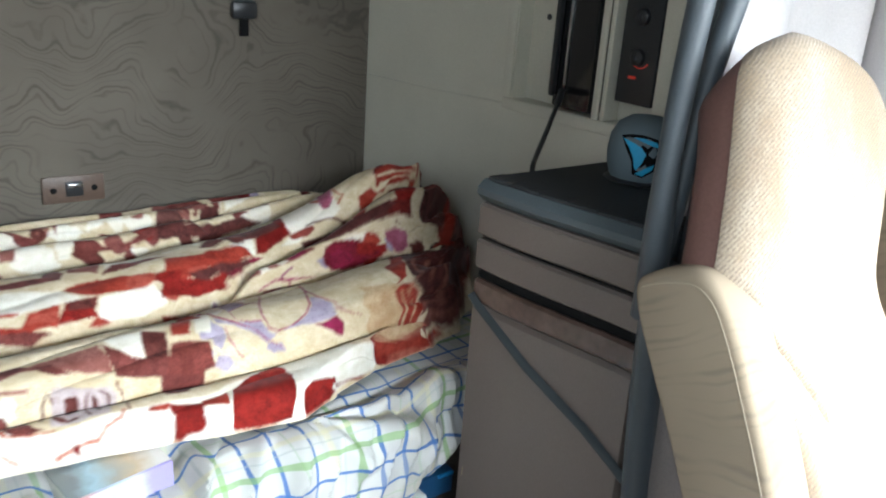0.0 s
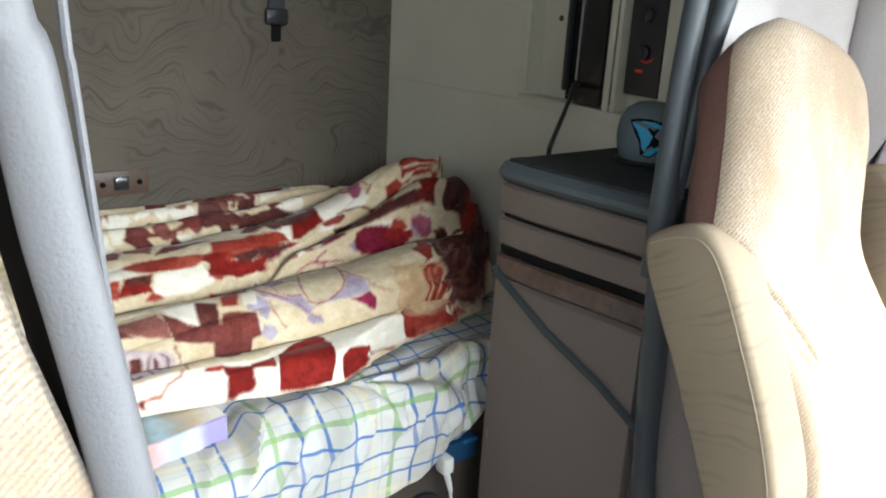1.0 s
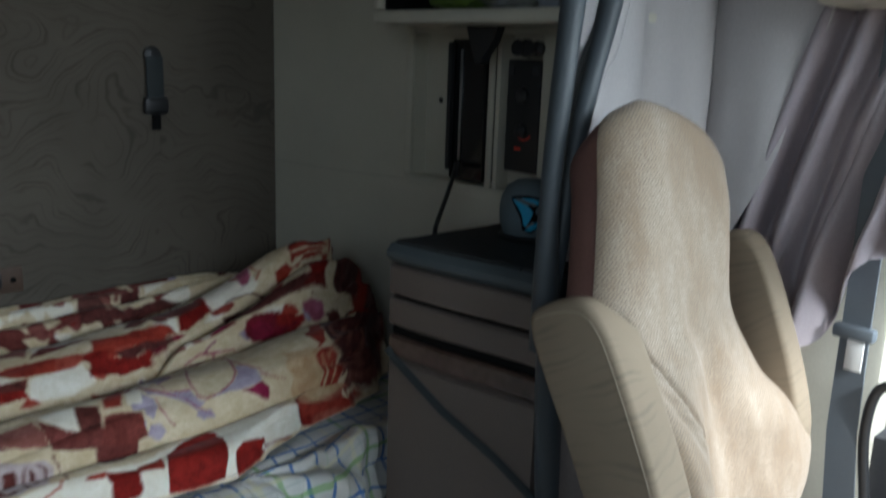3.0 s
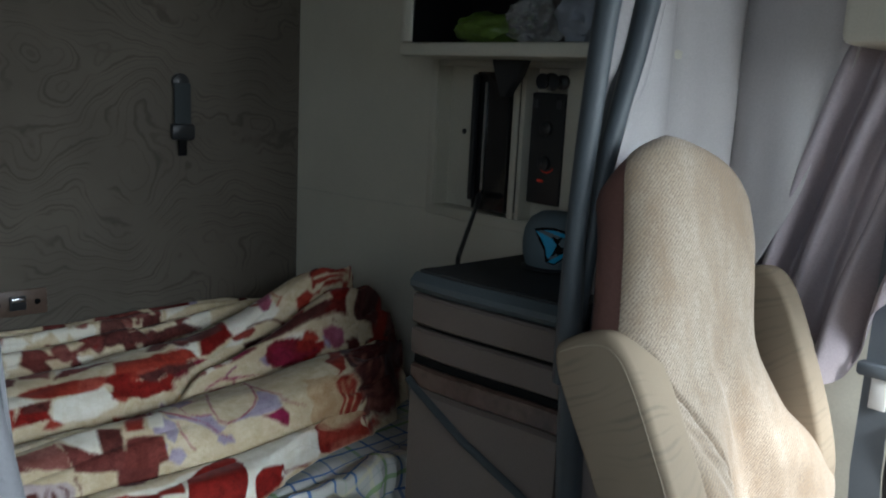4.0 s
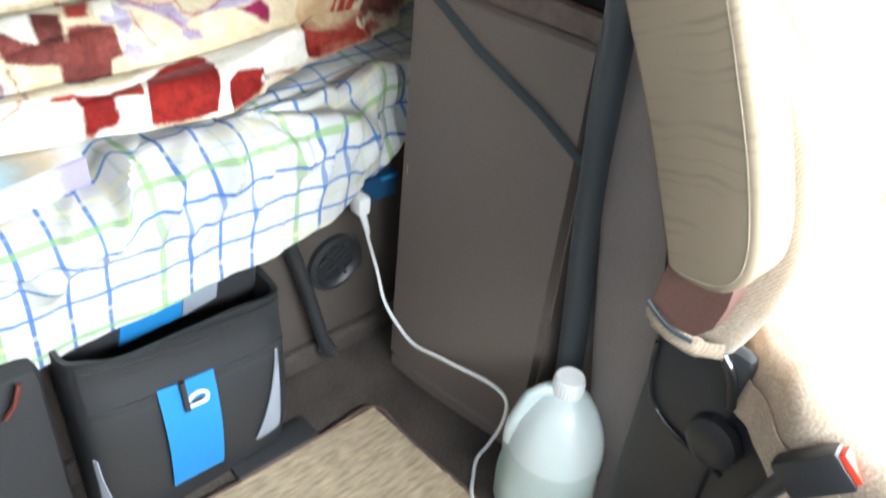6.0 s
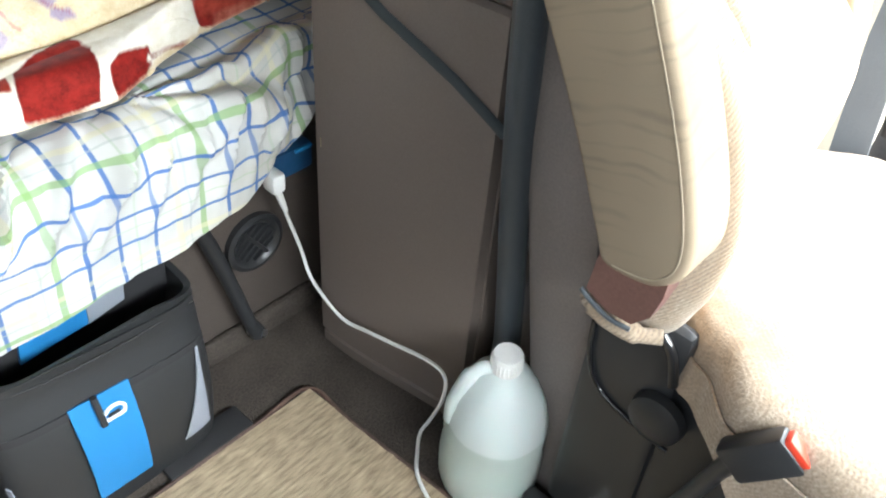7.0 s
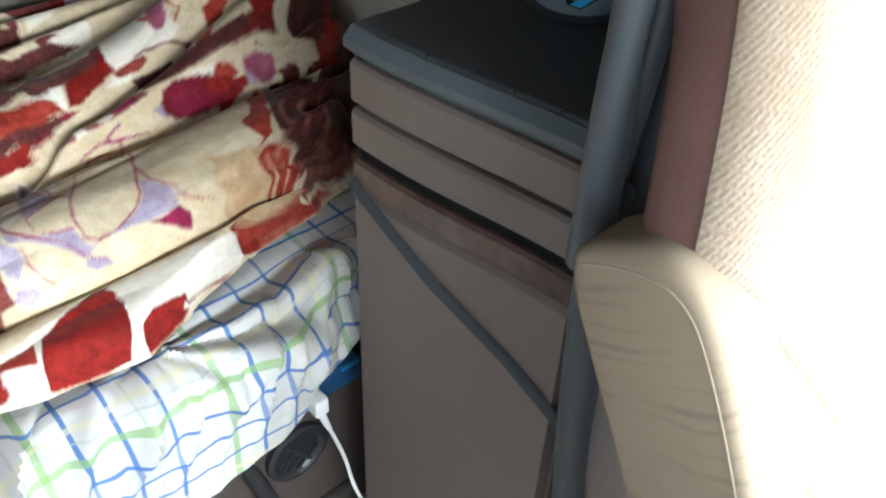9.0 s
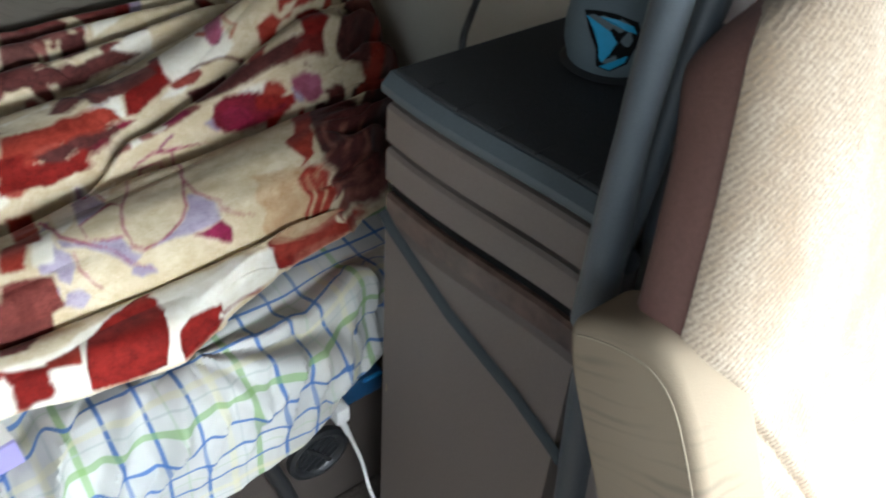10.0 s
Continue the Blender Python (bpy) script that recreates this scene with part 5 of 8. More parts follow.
dye((0.33, 0.08, 0.17), (0.537, 0.366), (0.519, 0.322), (0.504, 0.298), (0.504, 0.288), (0.505, 0.279), (0.508, 0.271), (0.512, 0.271), (0.509, 0.279), (0.508, 0.288), (0.508, 0.297), (0.521, 0.318), (0.538, 0.360))
dye((0.33, 0.08, 0.17), (0.563, 0.279), (0.579, 0.288), (0.576, 0.290), (0.560, 0.281))
dye((0.33, 0.08, 0.17), (0.710, 0.603), (0.701, 0.614), (0.691, 0.624), (0.702, 0.631), (0.714, 0.637), (0.711, 0.641), (0.703, 0.637), (0.695, 0.632), (0.686, 0.626), (0.696, 0.614), (0.707, 0.603))
dye((0.33, 0.08, 0.17), (0.705, 0.315), (0.712, 0.302), (0.722, 0.294), (0.733, 0.289), (0.750, 0.284), (0.771, 0.279), (0.796, 0.273), (0.821, 0.266), (0.840, 0.260), (0.859, 0.254), (0.875, 0.248), (0.877, 0.252), (0.860, 0.257), (0.841, 0.263), (0.820, 0.269), (0.795, 0.276), (0.770, 0.282), (0.750, 0.287), (0.736, 0.292), (0.725, 0.297), (0.717, 0.307), (0.708, 0.319))
dye(PLUM_P, (0.739, 0.261), (0.755, 0.263), (0.770, 0.266), (0.785, 0.268), (0.801, 0.270), (0.819, 0.259), (0.831, 0.248), (0.839, 0.236), (0.854, 0.227), (1.008, 0.088), (0.892, 0.175), (0.829, 0.227), (0.811, 0.232), (0.796, 0.237), (0.782, 0.244), (0.769, 0.252))
dye(CREAM_P, (0.713, 0.350), (0.726, 0.365), (0.740, 0.374), (0.753, 0.382), (0.768, 0.387), (0.782, 0.388), (0.798, 0.387), (0.815, 0.382), (0.836, 0.374), (0.857, 0.369), (0.881, 0.357), (0.901, 0.346), (0.921, 0.336), (0.924, 0.320), (0.927, 0.310), (0.933, 0.301), (0.973, 0.271), (0.998, 0.260), (1.025, 0.250), (1.046, 0.231), (1.059, 0.152), (1.064, 0.151), (1.077, 0.138), (1.075, 0.141), (1.062, 0.126), (1.048, 0.130), (1.026, 0.126), (1.022, 0.122), (1.010, 0.127), (0.988, 0.129), (0.944, 0.137), (0.948, 0.119), (0.876, 0.224), (0.850, 0.235), (0.836, 0.247), (0.822, 0.258), (0.801, 0.270), (0.768, 0.283), (0.748, 0.290), (0.737, 0.296), (0.728, 0.307), (0.720, 0.321))
dye((0.60, 0.42, 0.25), (0.845, 0.292), (0.871, 0.290), (0.897, 0.288), (0.924, 0.279), (0.948, 0.271), (0.971, 0.264), (0.988, 0.257), (1.003, 0.251), (1.019, 0.243), (1.060, 0.122), (1.052, 0.141), (1.050, 0.150), (1.043, 0.140), (1.081, 0.113), (1.045, 0.132), (1.026, 0.134), (1.023, 0.119), (1.020, 0.124), (0.989, 0.152), (0.931, 0.157), (1.046, 0.081), (1.050, 0.078), (0.889, 0.236), (0.875, 0.246), (0.876, 0.256), (0.873, 0.266), (0.864, 0.279))
dye((0.33, 0.08, 0.17), (0.772, 0.279), (0.798, 0.273), (0.824, 0.265), (0.846, 0.258), (0.865, 0.253), (0.883, 0.247), (0.885, 0.250), (0.866, 0.256), (0.847, 0.262), (0.824, 0.268), (0.796, 0.276), (0.770, 0.282))
dye(CREAM_P, (0.719, 0.626), (0.730, 0.628), (0.739, 0.631), (0.750, 0.632), (0.761, 0.634), (0.763, 0.628), (0.768, 0.619), (0.770, 0.609), (0.758, 0.614), (0.745, 0.613), (0.733, 0.613))
dye(BRICK_P, (0.905, 0.346), (0.916, 0.353), (0.925, 0.361), (0.935, 0.364), (0.951, 0.327), (0.960, 0.314), (0.962, 0.301), (0.952, 0.295), (0.951, 0.287), (0.932, 0.304), (0.924, 0.311), (0.916, 0.323))
dye(BRICK_P, (0.977, 0.257), (0.981, 0.261), (0.987, 0.264), (1.003, 0.257), (1.012, 0.253), (1.025, 0.244), (1.021, 0.229), (1.040, 0.149), (1.040, 0.135), (0.999, 0.209), (0.985, 0.222), (0.989, 0.243), (0.985, 0.253))
dye(BRICK_P, (1.050, 0.145), (1.055, 0.140), (1.066, 0.123), (1.063, 0.136), (1.072, 0.117), (1.062, 0.211), (1.071, 0.136), (1.072, 0.146), (1.077, 0.136), (1.070, 0.136), (1.051, 0.136), (1.065, 0.122))
dye((0.43, 0.09, 0.06), (0.942, 0.297), (0.973, 0.279), (1.002, 0.266), (1.022, 0.263), (1.038, 0.256), (1.061, 0.224), (1.034, 0.253), (1.008, 0.260), (0.982, 0.269))
dye(BRICK_P, (0.968, 0.264), (0.973, 0.266), (0.975, 0.271), (0.974, 0.276), (0.972, 0.282), (0.999, 0.270), (1.017, 0.264), (1.020, 0.260), (1.022, 0.257), (1.025, 0.253), (1.027, 0.247), (1.024, 0.245), (1.021, 0.239), (1.009, 0.225), (1.002, 0.213), (0.992, 0.226), (0.986, 0.240), (0.984, 0.250), (0.978, 0.257))
dye(BRICK_P, (1.021, 0.149), (1.047, 0.145), (1.051, 0.148), (1.060, 0.139), (1.068, 0.128), (1.056, 0.207), (1.062, 0.210), (1.070, 0.218), (1.076, 0.224), (1.054, 0.256), (1.086, 0.214), (1.083, 0.206), (1.076, 0.202), (1.078, 0.125), (1.074, 0.143), (1.068, 0.137), (1.062, 0.126), (1.043, 0.142))
dye((0.20, 0.06, 0.05), (1.037, 0.345), (1.040, 0.343), (1.042, 0.342), (1.075, 0.342), (1.086, 0.346), (1.088, 0.355), (1.090, 0.359), (1.090, 0.359), (1.090, 0.359), (1.090, 0.359), (1.090, 0.359), (1.091, 0.358), (1.096, 0.358), (1.105, 0.360), (1.113, 0.360), (1.115, 0.297), (1.120, 0.287), (1.124, 0.278), (1.128, 0.272), (1.124, 0.215), (1.125, 0.204), (1.127, 0.199), (1.127, 0.199), (1.089, 0.198), (1.034, 0.198), (1.046, 0.198), (1.067, 0.199), (1.082, 0.200), (1.075, 0.212), (1.049, 0.258), (1.032, 0.267), (1.011, 0.281), (1.017, 0.320), (1.020, 0.333), (1.016, 0.350), (1.021, 0.348), (1.028, 0.348), (1.031, 0.347), (1.035, 0.346), (1.031, 0.346), (1.018, 0.348), (1.035, 0.346))
dye((0.27, 0.06, 0.045), (1.007, 0.716), (1.037, 0.672), (1.042, 0.671), (1.049, 0.670), (1.054, 0.668), (1.064, 0.666), (1.083, 0.660), (1.084, 0.661), (1.086, 0.659), (1.089, 0.655), (1.077, 0.647), (1.062, 0.648), (1.046, 0.649), (1.035, 0.654), (1.025, 0.658), (1.022, 0.670), (1.027, 0.671))
dye((0.30, 0.11, 0.09), (1.023, 0.348), (1.037, 0.345), (1.046, 0.341), (1.053, 0.337), (1.083, 0.341), (1.088, 0.350), (1.088, 0.356), (1.093, 0.353), (1.101, 0.357), (1.093, 0.329), (1.090, 0.271), (1.073, 0.277), (1.058, 0.321), (1.033, 0.344))
dye((0.30, 0.11, 0.09), (1.060, 0.256), (1.080, 0.238), (1.095, 0.226), (1.099, 0.225), (1.105, 0.218), (1.110, 0.227), (1.114, 0.219), (1.118, 0.218), (1.121, 0.218), (1.119, 0.206), (1.117, 0.202), (1.115, 0.198), (1.113, 0.195), (1.108, 0.193), (1.101, 0.199), (1.091, 0.214))
dye((0.30, 0.11, 0.09), (1.058, 0.636), (1.066, 0.615), (1.075, 0.608), (1.088, 0.603), (1.096, 0.601), (1.100, 0.602), (1.104, 0.603), (1.105, 0.604), (1.108, 0.603), (1.110, 0.601), (1.110, 0.599), (1.102, 0.587), (1.079, 0.582), (1.107, 0.745), (1.050, 0.589), (1.048, 0.597), (1.049, 0.610))
dye((0.44, 0.14, 0.095), (1.039, 0.101), (0.987, 0.160), (1.027, 0.138), (1.020, 0.135), (1.036, 0.133), (1.056, 0.132), (1.076, 0.130), (1.082, 0.138), (1.107, 0.110), (1.116, 0.144), (1.125, 0.193), (1.128, 0.190), (1.129, 0.110), (1.130, 0.135), (1.102, 0.111), (1.110, 0.110), (1.104, 0.116), (1.130, 0.047), (1.130, 0.045), (1.130, 0.043), (1.130, 0.041), (1.130, 0.037), (1.129, 0.030), (1.038, 0.102))
dye(RED_P, (0.976, 0.155), (1.038, 0.108), (1.011, 0.131), (1.113, 0.044), (1.129, 0.031), (1.122, 0.018), (1.114, 0.012), (1.073, 0.069))
dye(WHITE_P, (0.174, 0.074), (0.197, 0.050), (0.222, 0.047), (0.248, 0.045), (0.268, 0.047), (0.290, 0.052), (0.312, 0.057), (0.333, 0.058), (0.355, 0.060), (0.377, 0.059), (0.403, 0.062), (0.430, 0.067), (0.489, 0.084), (0.571, 0.092), (0.618, 0.119), (0.665, 0.130), (0.721, 0.131), (0.868, 0.114), (0.937, 0.107), (1.014, 0.083), (1.090, 0.053), (1.112, 0.012), (1.099, 0.002), (1.068, 0.005), (1.025, 0.006), (0.958, 0.002), (0.888, 0.001), (0.762, 0.001), (0.640, 0.001), (0.529, 0.001), (0.444, 0.002), (0.418, 0.000), (0.393, 0.000), (0.366, 0.000), (0.342, 0.000), (0.320, 0.000), (0.296, 0.000), (0.273, 0.000), (0.251, 0.000), (0.229, 0.000), (0.208, 0.000), (0.187, 0.000), (0.166, 0.000), (0.169, 0.029))
dye((0.50, 0.16, 0.10), (0.169, 0.033), (0.175, 0.029), (0.181, 0.022), (0.187, 0.014), (0.195, 0.008), (0.196, 0.010), (0.189, 0.016), (0.182, 0.025), (0.176, 0.031), (0.171, 0.035))
dye((0.50, 0.16, 0.10), (0.237, 0.004), (0.244, 0.007), (0.251, 0.009), (0.258, 0.011), (0.265, 0.014), (0.273, 0.015), (0.281, 0.016), (0.289, 0.017), (0.294, 0.024), (0.297, 0.028), (0.301, 0.034), (0.308, 0.038), (0.314, 0.042), (0.321, 0.045), (0.323, 0.052), (0.327, 0.060), (0.324, 0.063), (0.319, 0.048), (0.312, 0.045), (0.306, 0.041), (0.299, 0.038), (0.295, 0.031), (0.292, 0.026), (0.288, 0.021), (0.280, 0.021), (0.272, 0.019), (0.264, 0.017), (0.257, 0.015), (0.250, 0.013), (0.243, 0.011), (0.236, 0.009))
dye((0.50, 0.16, 0.10), (0.175, 0.097), (0.181, 0.054), (0.188, 0.051), (0.195, 0.049), (0.202, 0.048), (0.209, 0.046), (0.216, 0.046), (0.222, 0.047), (0.229, 0.047), (0.235, 0.048), (0.242, 0.049), (0.242, 0.051), (0.235, 0.050), (0.229, 0.050), (0.222, 0.049), (0.216, 0.049), (0.210, 0.049), (0.202, 0.050), (0.195, 0.052), (0.188, 0.054), (0.182, 0.072), (0.177, 0.099))
dye(RED_P, (0.257, 0.016), (0.264, 0.019), (0.266, 0.003), (0.258, 0.008))
dye(RED_P, (0.380, 0.055), (0.388, 0.054), (0.395, 0.053), (0.403, 0.053), (0.410, 0.052), (0.417, 0.053), (0.425, 0.053), (0.423, 0.044), (0.422, 0.036), (0.421, 0.028), (0.422, 0.022), (0.422, 0.014), (0.415, 0.007), (0.409, 0.006), (0.400, 0.006), (0.390, 0.000), (0.381, 0.000), (0.382, 0.012), (0.382, 0.021), (0.384, 0.032), (0.383, 0.041), (0.381, 0.048))
dye(BRICK_P, (0.358, 0.057), (0.367, 0.058), (0.375, 0.057), (0.384, 0.057), (0.381, 0.052), (0.378, 0.047), (0.369, 0.048), (0.360, 0.049), (0.352, 0.050))
dye(BRICK_P, (0.424, 0.058), (0.433, 0.060), (0.442, 0.063), (0.457, 0.067), (0.489, 0.070), (0.486, 0.061), (0.479, 0.052), (0.473, 0.042), (0.449, 0.044), (0.440, 0.045), (0.432, 0.046), (0.423, 0.046))
dye(RED_P, (0.516, 0.072), (0.542, 0.078), (0.569, 0.089), (0.594, 0.097), (0.617, 0.100), (0.635, 0.108), (0.640, 0.118), (0.658, 0.119), (0.679, 0.119), (0.742, 0.090), (0.802, 0.076), (0.803, 0.064), (0.809, 0.056), (0.822, 0.047), (0.835, 0.035), (0.830, 0.024), (0.824, 0.015), (0.818, 0.007), (0.777, 0.005), (0.738, 0.003), (0.699, 0.001), (0.661, 0.001), (0.623, 0.000), (0.592, 0.000), (0.560, 0.001), (0.530, 0.001), (0.500, 0.002), (0.471, 0.004), (0.477, 0.017), (0.479, 0.025), (0.481, 0.032), (0.486, 0.040), (0.496, 0.051), (0.509, 0.062))
dye(RED_P, (0.877, 0.042), (0.894, 0.049), (0.909, 0.054), (0.944, 0.046), (0.983, 0.038), (1.024, 0.033), (1.009, 0.016), (1.027, 0.008), (1.012, 0.006), (0.996, 0.001), (0.977, 0.000), (0.960, 0.000), (0.945, 0.000), (0.931, 0.000), (0.918, 0.000), (0.899, 0.001), (0.901, 0.012), (0.894, 0.021), (0.887, 0.031))
dye(RED_P, (1.011, 0.027), (1.026, 0.013), (1.054, 0.008), (1.066, 0.006), (1.074, 0.001), (1.082, 0.000), (1.089, 0.000), (1.093, 0.000), (1.084, 0.000), (1.074, 0.006), (1.063, 0.009), (1.051, 0.010), (1.024, 0.018), (1.025, 0.034))
dye(PINK_P, (1.016, 0.000), (1.032, 0.000), (1.056, 0.000), (1.066, 0.000), (1.073, 0.000), (1.080, 0.000), (1.089, 0.000), (1.082, 0.000), (1.076, 0.000), (1.069, 0.000), (1.062, 0.000), (1.051, 0.000), (1.027, 0.000))
# Gathered end: brown with shade between the ruffles painted in, paler stripes for ridges.
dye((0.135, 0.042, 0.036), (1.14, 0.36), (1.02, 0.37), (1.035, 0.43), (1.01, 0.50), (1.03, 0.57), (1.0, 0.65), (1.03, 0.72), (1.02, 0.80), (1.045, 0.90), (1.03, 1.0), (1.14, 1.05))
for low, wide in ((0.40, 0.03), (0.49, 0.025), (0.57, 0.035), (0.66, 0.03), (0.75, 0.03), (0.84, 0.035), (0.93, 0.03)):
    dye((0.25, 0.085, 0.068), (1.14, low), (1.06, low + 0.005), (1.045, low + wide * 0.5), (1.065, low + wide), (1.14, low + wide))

dye(CREAM_P, (0.502, 0.388), (0.536, 0.577), (0.561, 0.696), (0.587, 0.596), (0.613, 0.600), (0.641, 0.613), (0.667, 0.624), (0.702, 0.614), (0.737, 0.608), (0.765, 0.597), (0.792, 0.591), (0.824, 0.401), (0.890, 0.366), (0.925, 0.321), (0.944, 0.296), (0.958, 0.249), (1.075, 0.067), (1.038, 0.076), (0.995, 0.090), (0.800, 0.226), (0.757, 0.236), (0.720, 0.238), (0.685, 0.239), (0.648, 0.235), (0.613, 0.228), (0.561, 0.224), (0.510, 0.220), (0.495, 0.230), (0.478, 0.238), (0.486, 0.270), (0.497, 0.301), (0.499, 0.326))
dye(WHITE_P, (0.506, 0.378), (0.536, 0.584), (0.556, 0.691), (0.574, 0.693), (0.589, 0.586), (0.602, 0.587), (0.615, 0.591), (0.600, 0.418), (0.587, 0.384), (0.574, 0.416), (0.563, 0.682), (0.543, 0.388), (0.534, 0.340), (0.523, 0.329), (0.513, 0.322), (0.508, 0.339))
dye((0.60, 0.44, 0.27), (0.831, 0.311), (0.866, 0.307), (0.908, 0.303), (0.938, 0.291), (0.969, 0.279), (1.003, 0.260), (1.021, 0.251), (1.030, 0.243), (1.023, 0.221), (1.091, 0.071), (1.045, 0.190), (1.100, 0.060), (1.106, 0.053), (1.099, 0.053), (1.086, 0.061), (0.916, 0.230), (0.908, 0.253), (0.873, 0.281))
dye(BRICK_P, (0.973, 0.266), (0.968, 0.276), (0.968, 0.282), (0.988, 0.275), (1.014, 0.267), (1.028, 0.260), (1.041, 0.256), (1.069, 0.222), (1.075, 0.205), (1.088, 0.082), (1.060, 0.190), (1.097, 0.067), (1.038, 0.190), (1.056, 0.098), (1.017, 0.222), (1.012, 0.238), (0.999, 0.249), (0.990, 0.255))
dye((0.60, 0.44, 0.27), (0.984, 0.267), (1.019, 0.246), (1.054, 0.102), (1.058, 0.102), (1.028, 0.243), (0.995, 0.263))
dye((0.60, 0.44, 0.27), (1.003, 0.266), (1.045, 0.240), (1.082, 0.083), (1.067, 0.097), (1.054, 0.228), (1.017, 0.261))
dye(BRICK_P, (1.088, 0.059), (1.100, 0.052), (1.106, 0.053), (1.106, 0.058), (1.069, 0.153), (1.104, 0.073), (1.121, 0.187), (1.124, 0.191), (1.126, 0.196), (1.119, 0.082), (1.130, 0.055), (1.124, 0.050), (1.119, 0.048), (1.119, 0.043), (1.113, 0.037), (1.113, 0.033), (1.113, 0.030), (1.097, 0.047))
dye(BRICK_P, (0.890, 0.409), (0.921, 0.570), (0.929, 0.568), (0.944, 0.359), (0.966, 0.328), (0.964, 0.312), (0.956, 0.301), (0.947, 0.313), (0.936, 0.327), (0.916, 0.360))
# Dark brown fill with painted crevice shade; paler strokes mark the ruffle ridges.
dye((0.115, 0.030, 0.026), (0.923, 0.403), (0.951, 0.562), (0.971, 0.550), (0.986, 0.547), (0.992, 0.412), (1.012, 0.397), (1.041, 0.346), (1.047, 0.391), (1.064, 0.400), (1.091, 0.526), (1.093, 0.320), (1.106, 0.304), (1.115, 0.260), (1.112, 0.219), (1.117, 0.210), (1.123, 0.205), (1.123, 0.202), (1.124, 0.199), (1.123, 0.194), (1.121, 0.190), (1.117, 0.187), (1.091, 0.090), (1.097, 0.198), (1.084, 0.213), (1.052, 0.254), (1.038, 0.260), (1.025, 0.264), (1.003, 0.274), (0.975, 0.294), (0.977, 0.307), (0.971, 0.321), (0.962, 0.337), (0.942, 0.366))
dye((0.27, 0.10, 0.075), (0.968, 0.354), (0.993, 0.302), (0.993, 0.280), (1.014, 0.273), (1.003, 0.298), (0.979, 0.351))
dye((0.27, 0.10, 0.075), (1.014, 0.334), (1.028, 0.277), (1.069, 0.249), (1.093, 0.222), (1.040, 0.273), (1.027, 0.328))
dye((0.27, 0.10, 0.075), (1.051, 0.315), (1.073, 0.258), (1.102, 0.208), (1.106, 0.207), (1.084, 0.256), (1.060, 0.314))
dye((0.27, 0.10, 0.075), (1.078, 0.210), (1.110, 0.203), (1.110, 0.213), (1.106, 0.217), (1.106, 0.204), (1.076, 0.224))
dye((0.27, 0.10, 0.075), (1.089, 0.087), (1.119, 0.199), (1.119, 0.209), (1.115, 0.209), (1.115, 0.201), (1.097, 0.198))
dye((0.19, 0.008, 0.022), (0.781, 0.652), (0.790, 0.656), (0.803, 0.657), (0.822, 0.652), (0.838, 0.648), (0.857, 0.639), (0.877, 0.628), (0.890, 0.615), (0.905, 0.601), (0.899, 0.595), (0.892, 0.590), (0.875, 0.591), (0.862, 0.586), (0.842, 0.588), (0.822, 0.583), (0.807, 0.591), (0.792, 0.597), (0.785, 0.614), (0.777, 0.629), (0.779, 0.642))
dye(RED_P, (0.849, 0.639), (0.868, 0.634), (0.886, 0.622), (0.896, 0.609), (0.903, 0.601), (0.888, 0.597), (0.873, 0.598), (0.861, 0.605), (0.849, 0.612), (0.849, 0.629))
dye((0.23, 0.010, 0.040), (0.789, 0.638), (0.800, 0.638), (0.811, 0.639), (0.822, 0.634), (0.837, 0.624), (0.838, 0.612), (0.842, 0.594), (0.829, 0.595), (0.816, 0.590), (0.805, 0.597), (0.794, 0.603), (0.792, 0.624))
dye(PINK_P, (0.912, 0.637), (0.925, 0.634), (0.938, 0.631), (0.951, 0.622), (0.964, 0.613), (0.966, 0.599), (0.964, 0.592), (0.949, 0.590), (0.934, 0.594), (0.923, 0.603), (0.916, 0.611), (0.914, 0.624))
dye(CREAM_P, (0.824, 0.666), (0.851, 0.666), (0.881, 0.664), (0.910, 0.659), (0.938, 0.655), (0.971, 0.642), (1.008, 0.636), (1.023, 0.607), (1.041, 0.594), (1.045, 0.585), (1.051, 0.576), (1.036, 0.557), (1.023, 0.554), (1.017, 0.583), (1.006, 0.592), (0.997, 0.600), (0.992, 0.614), (0.966, 0.625), (0.940, 0.643), (0.914, 0.648), (0.888, 0.655), (0.864, 0.654), (0.840, 0.653), (0.831, 0.660))
dye(BRICK_P, (1.041, 0.594), (1.056, 0.586), (1.113, 0.758), (1.078, 0.570), (1.082, 0.537), (1.071, 0.535), (1.043, 0.390), (1.028, 0.408), (1.032, 0.551), (1.041, 0.554), (1.051, 0.576), (1.045, 0.585))
dye(LILAC_P, (0.502, 0.315), (0.513, 0.308), (0.523, 0.301), (0.541, 0.296), (0.560, 0.292), (0.578, 0.290), (0.595, 0.288), (0.600, 0.277), (0.615, 0.264), (0.628, 0.259), (0.637, 0.257), (0.626, 0.251), (0.611, 0.248), (0.593, 0.261), (0.574, 0.271), (0.554, 0.281), (0.537, 0.291), (0.521, 0.295), (0.506, 0.299), (0.504, 0.307))
dye(LILAC_P, (0.560, 0.688), (0.569, 0.685), (0.576, 0.580), (0.576, 0.390), (0.585, 0.366), (0.573, 0.348), (0.560, 0.338), (0.550, 0.332), (0.539, 0.328), (0.539, 0.343), (0.539, 0.373), (0.554, 0.597))
dye(LILAC_P, (0.493, 0.303), (0.504, 0.296), (0.513, 0.289), (0.513, 0.281), (0.513, 0.268), (0.508, 0.260), (0.501, 0.252), (0.491, 0.257), (0.484, 0.262), (0.484, 0.275), (0.486, 0.282), (0.489, 0.293))
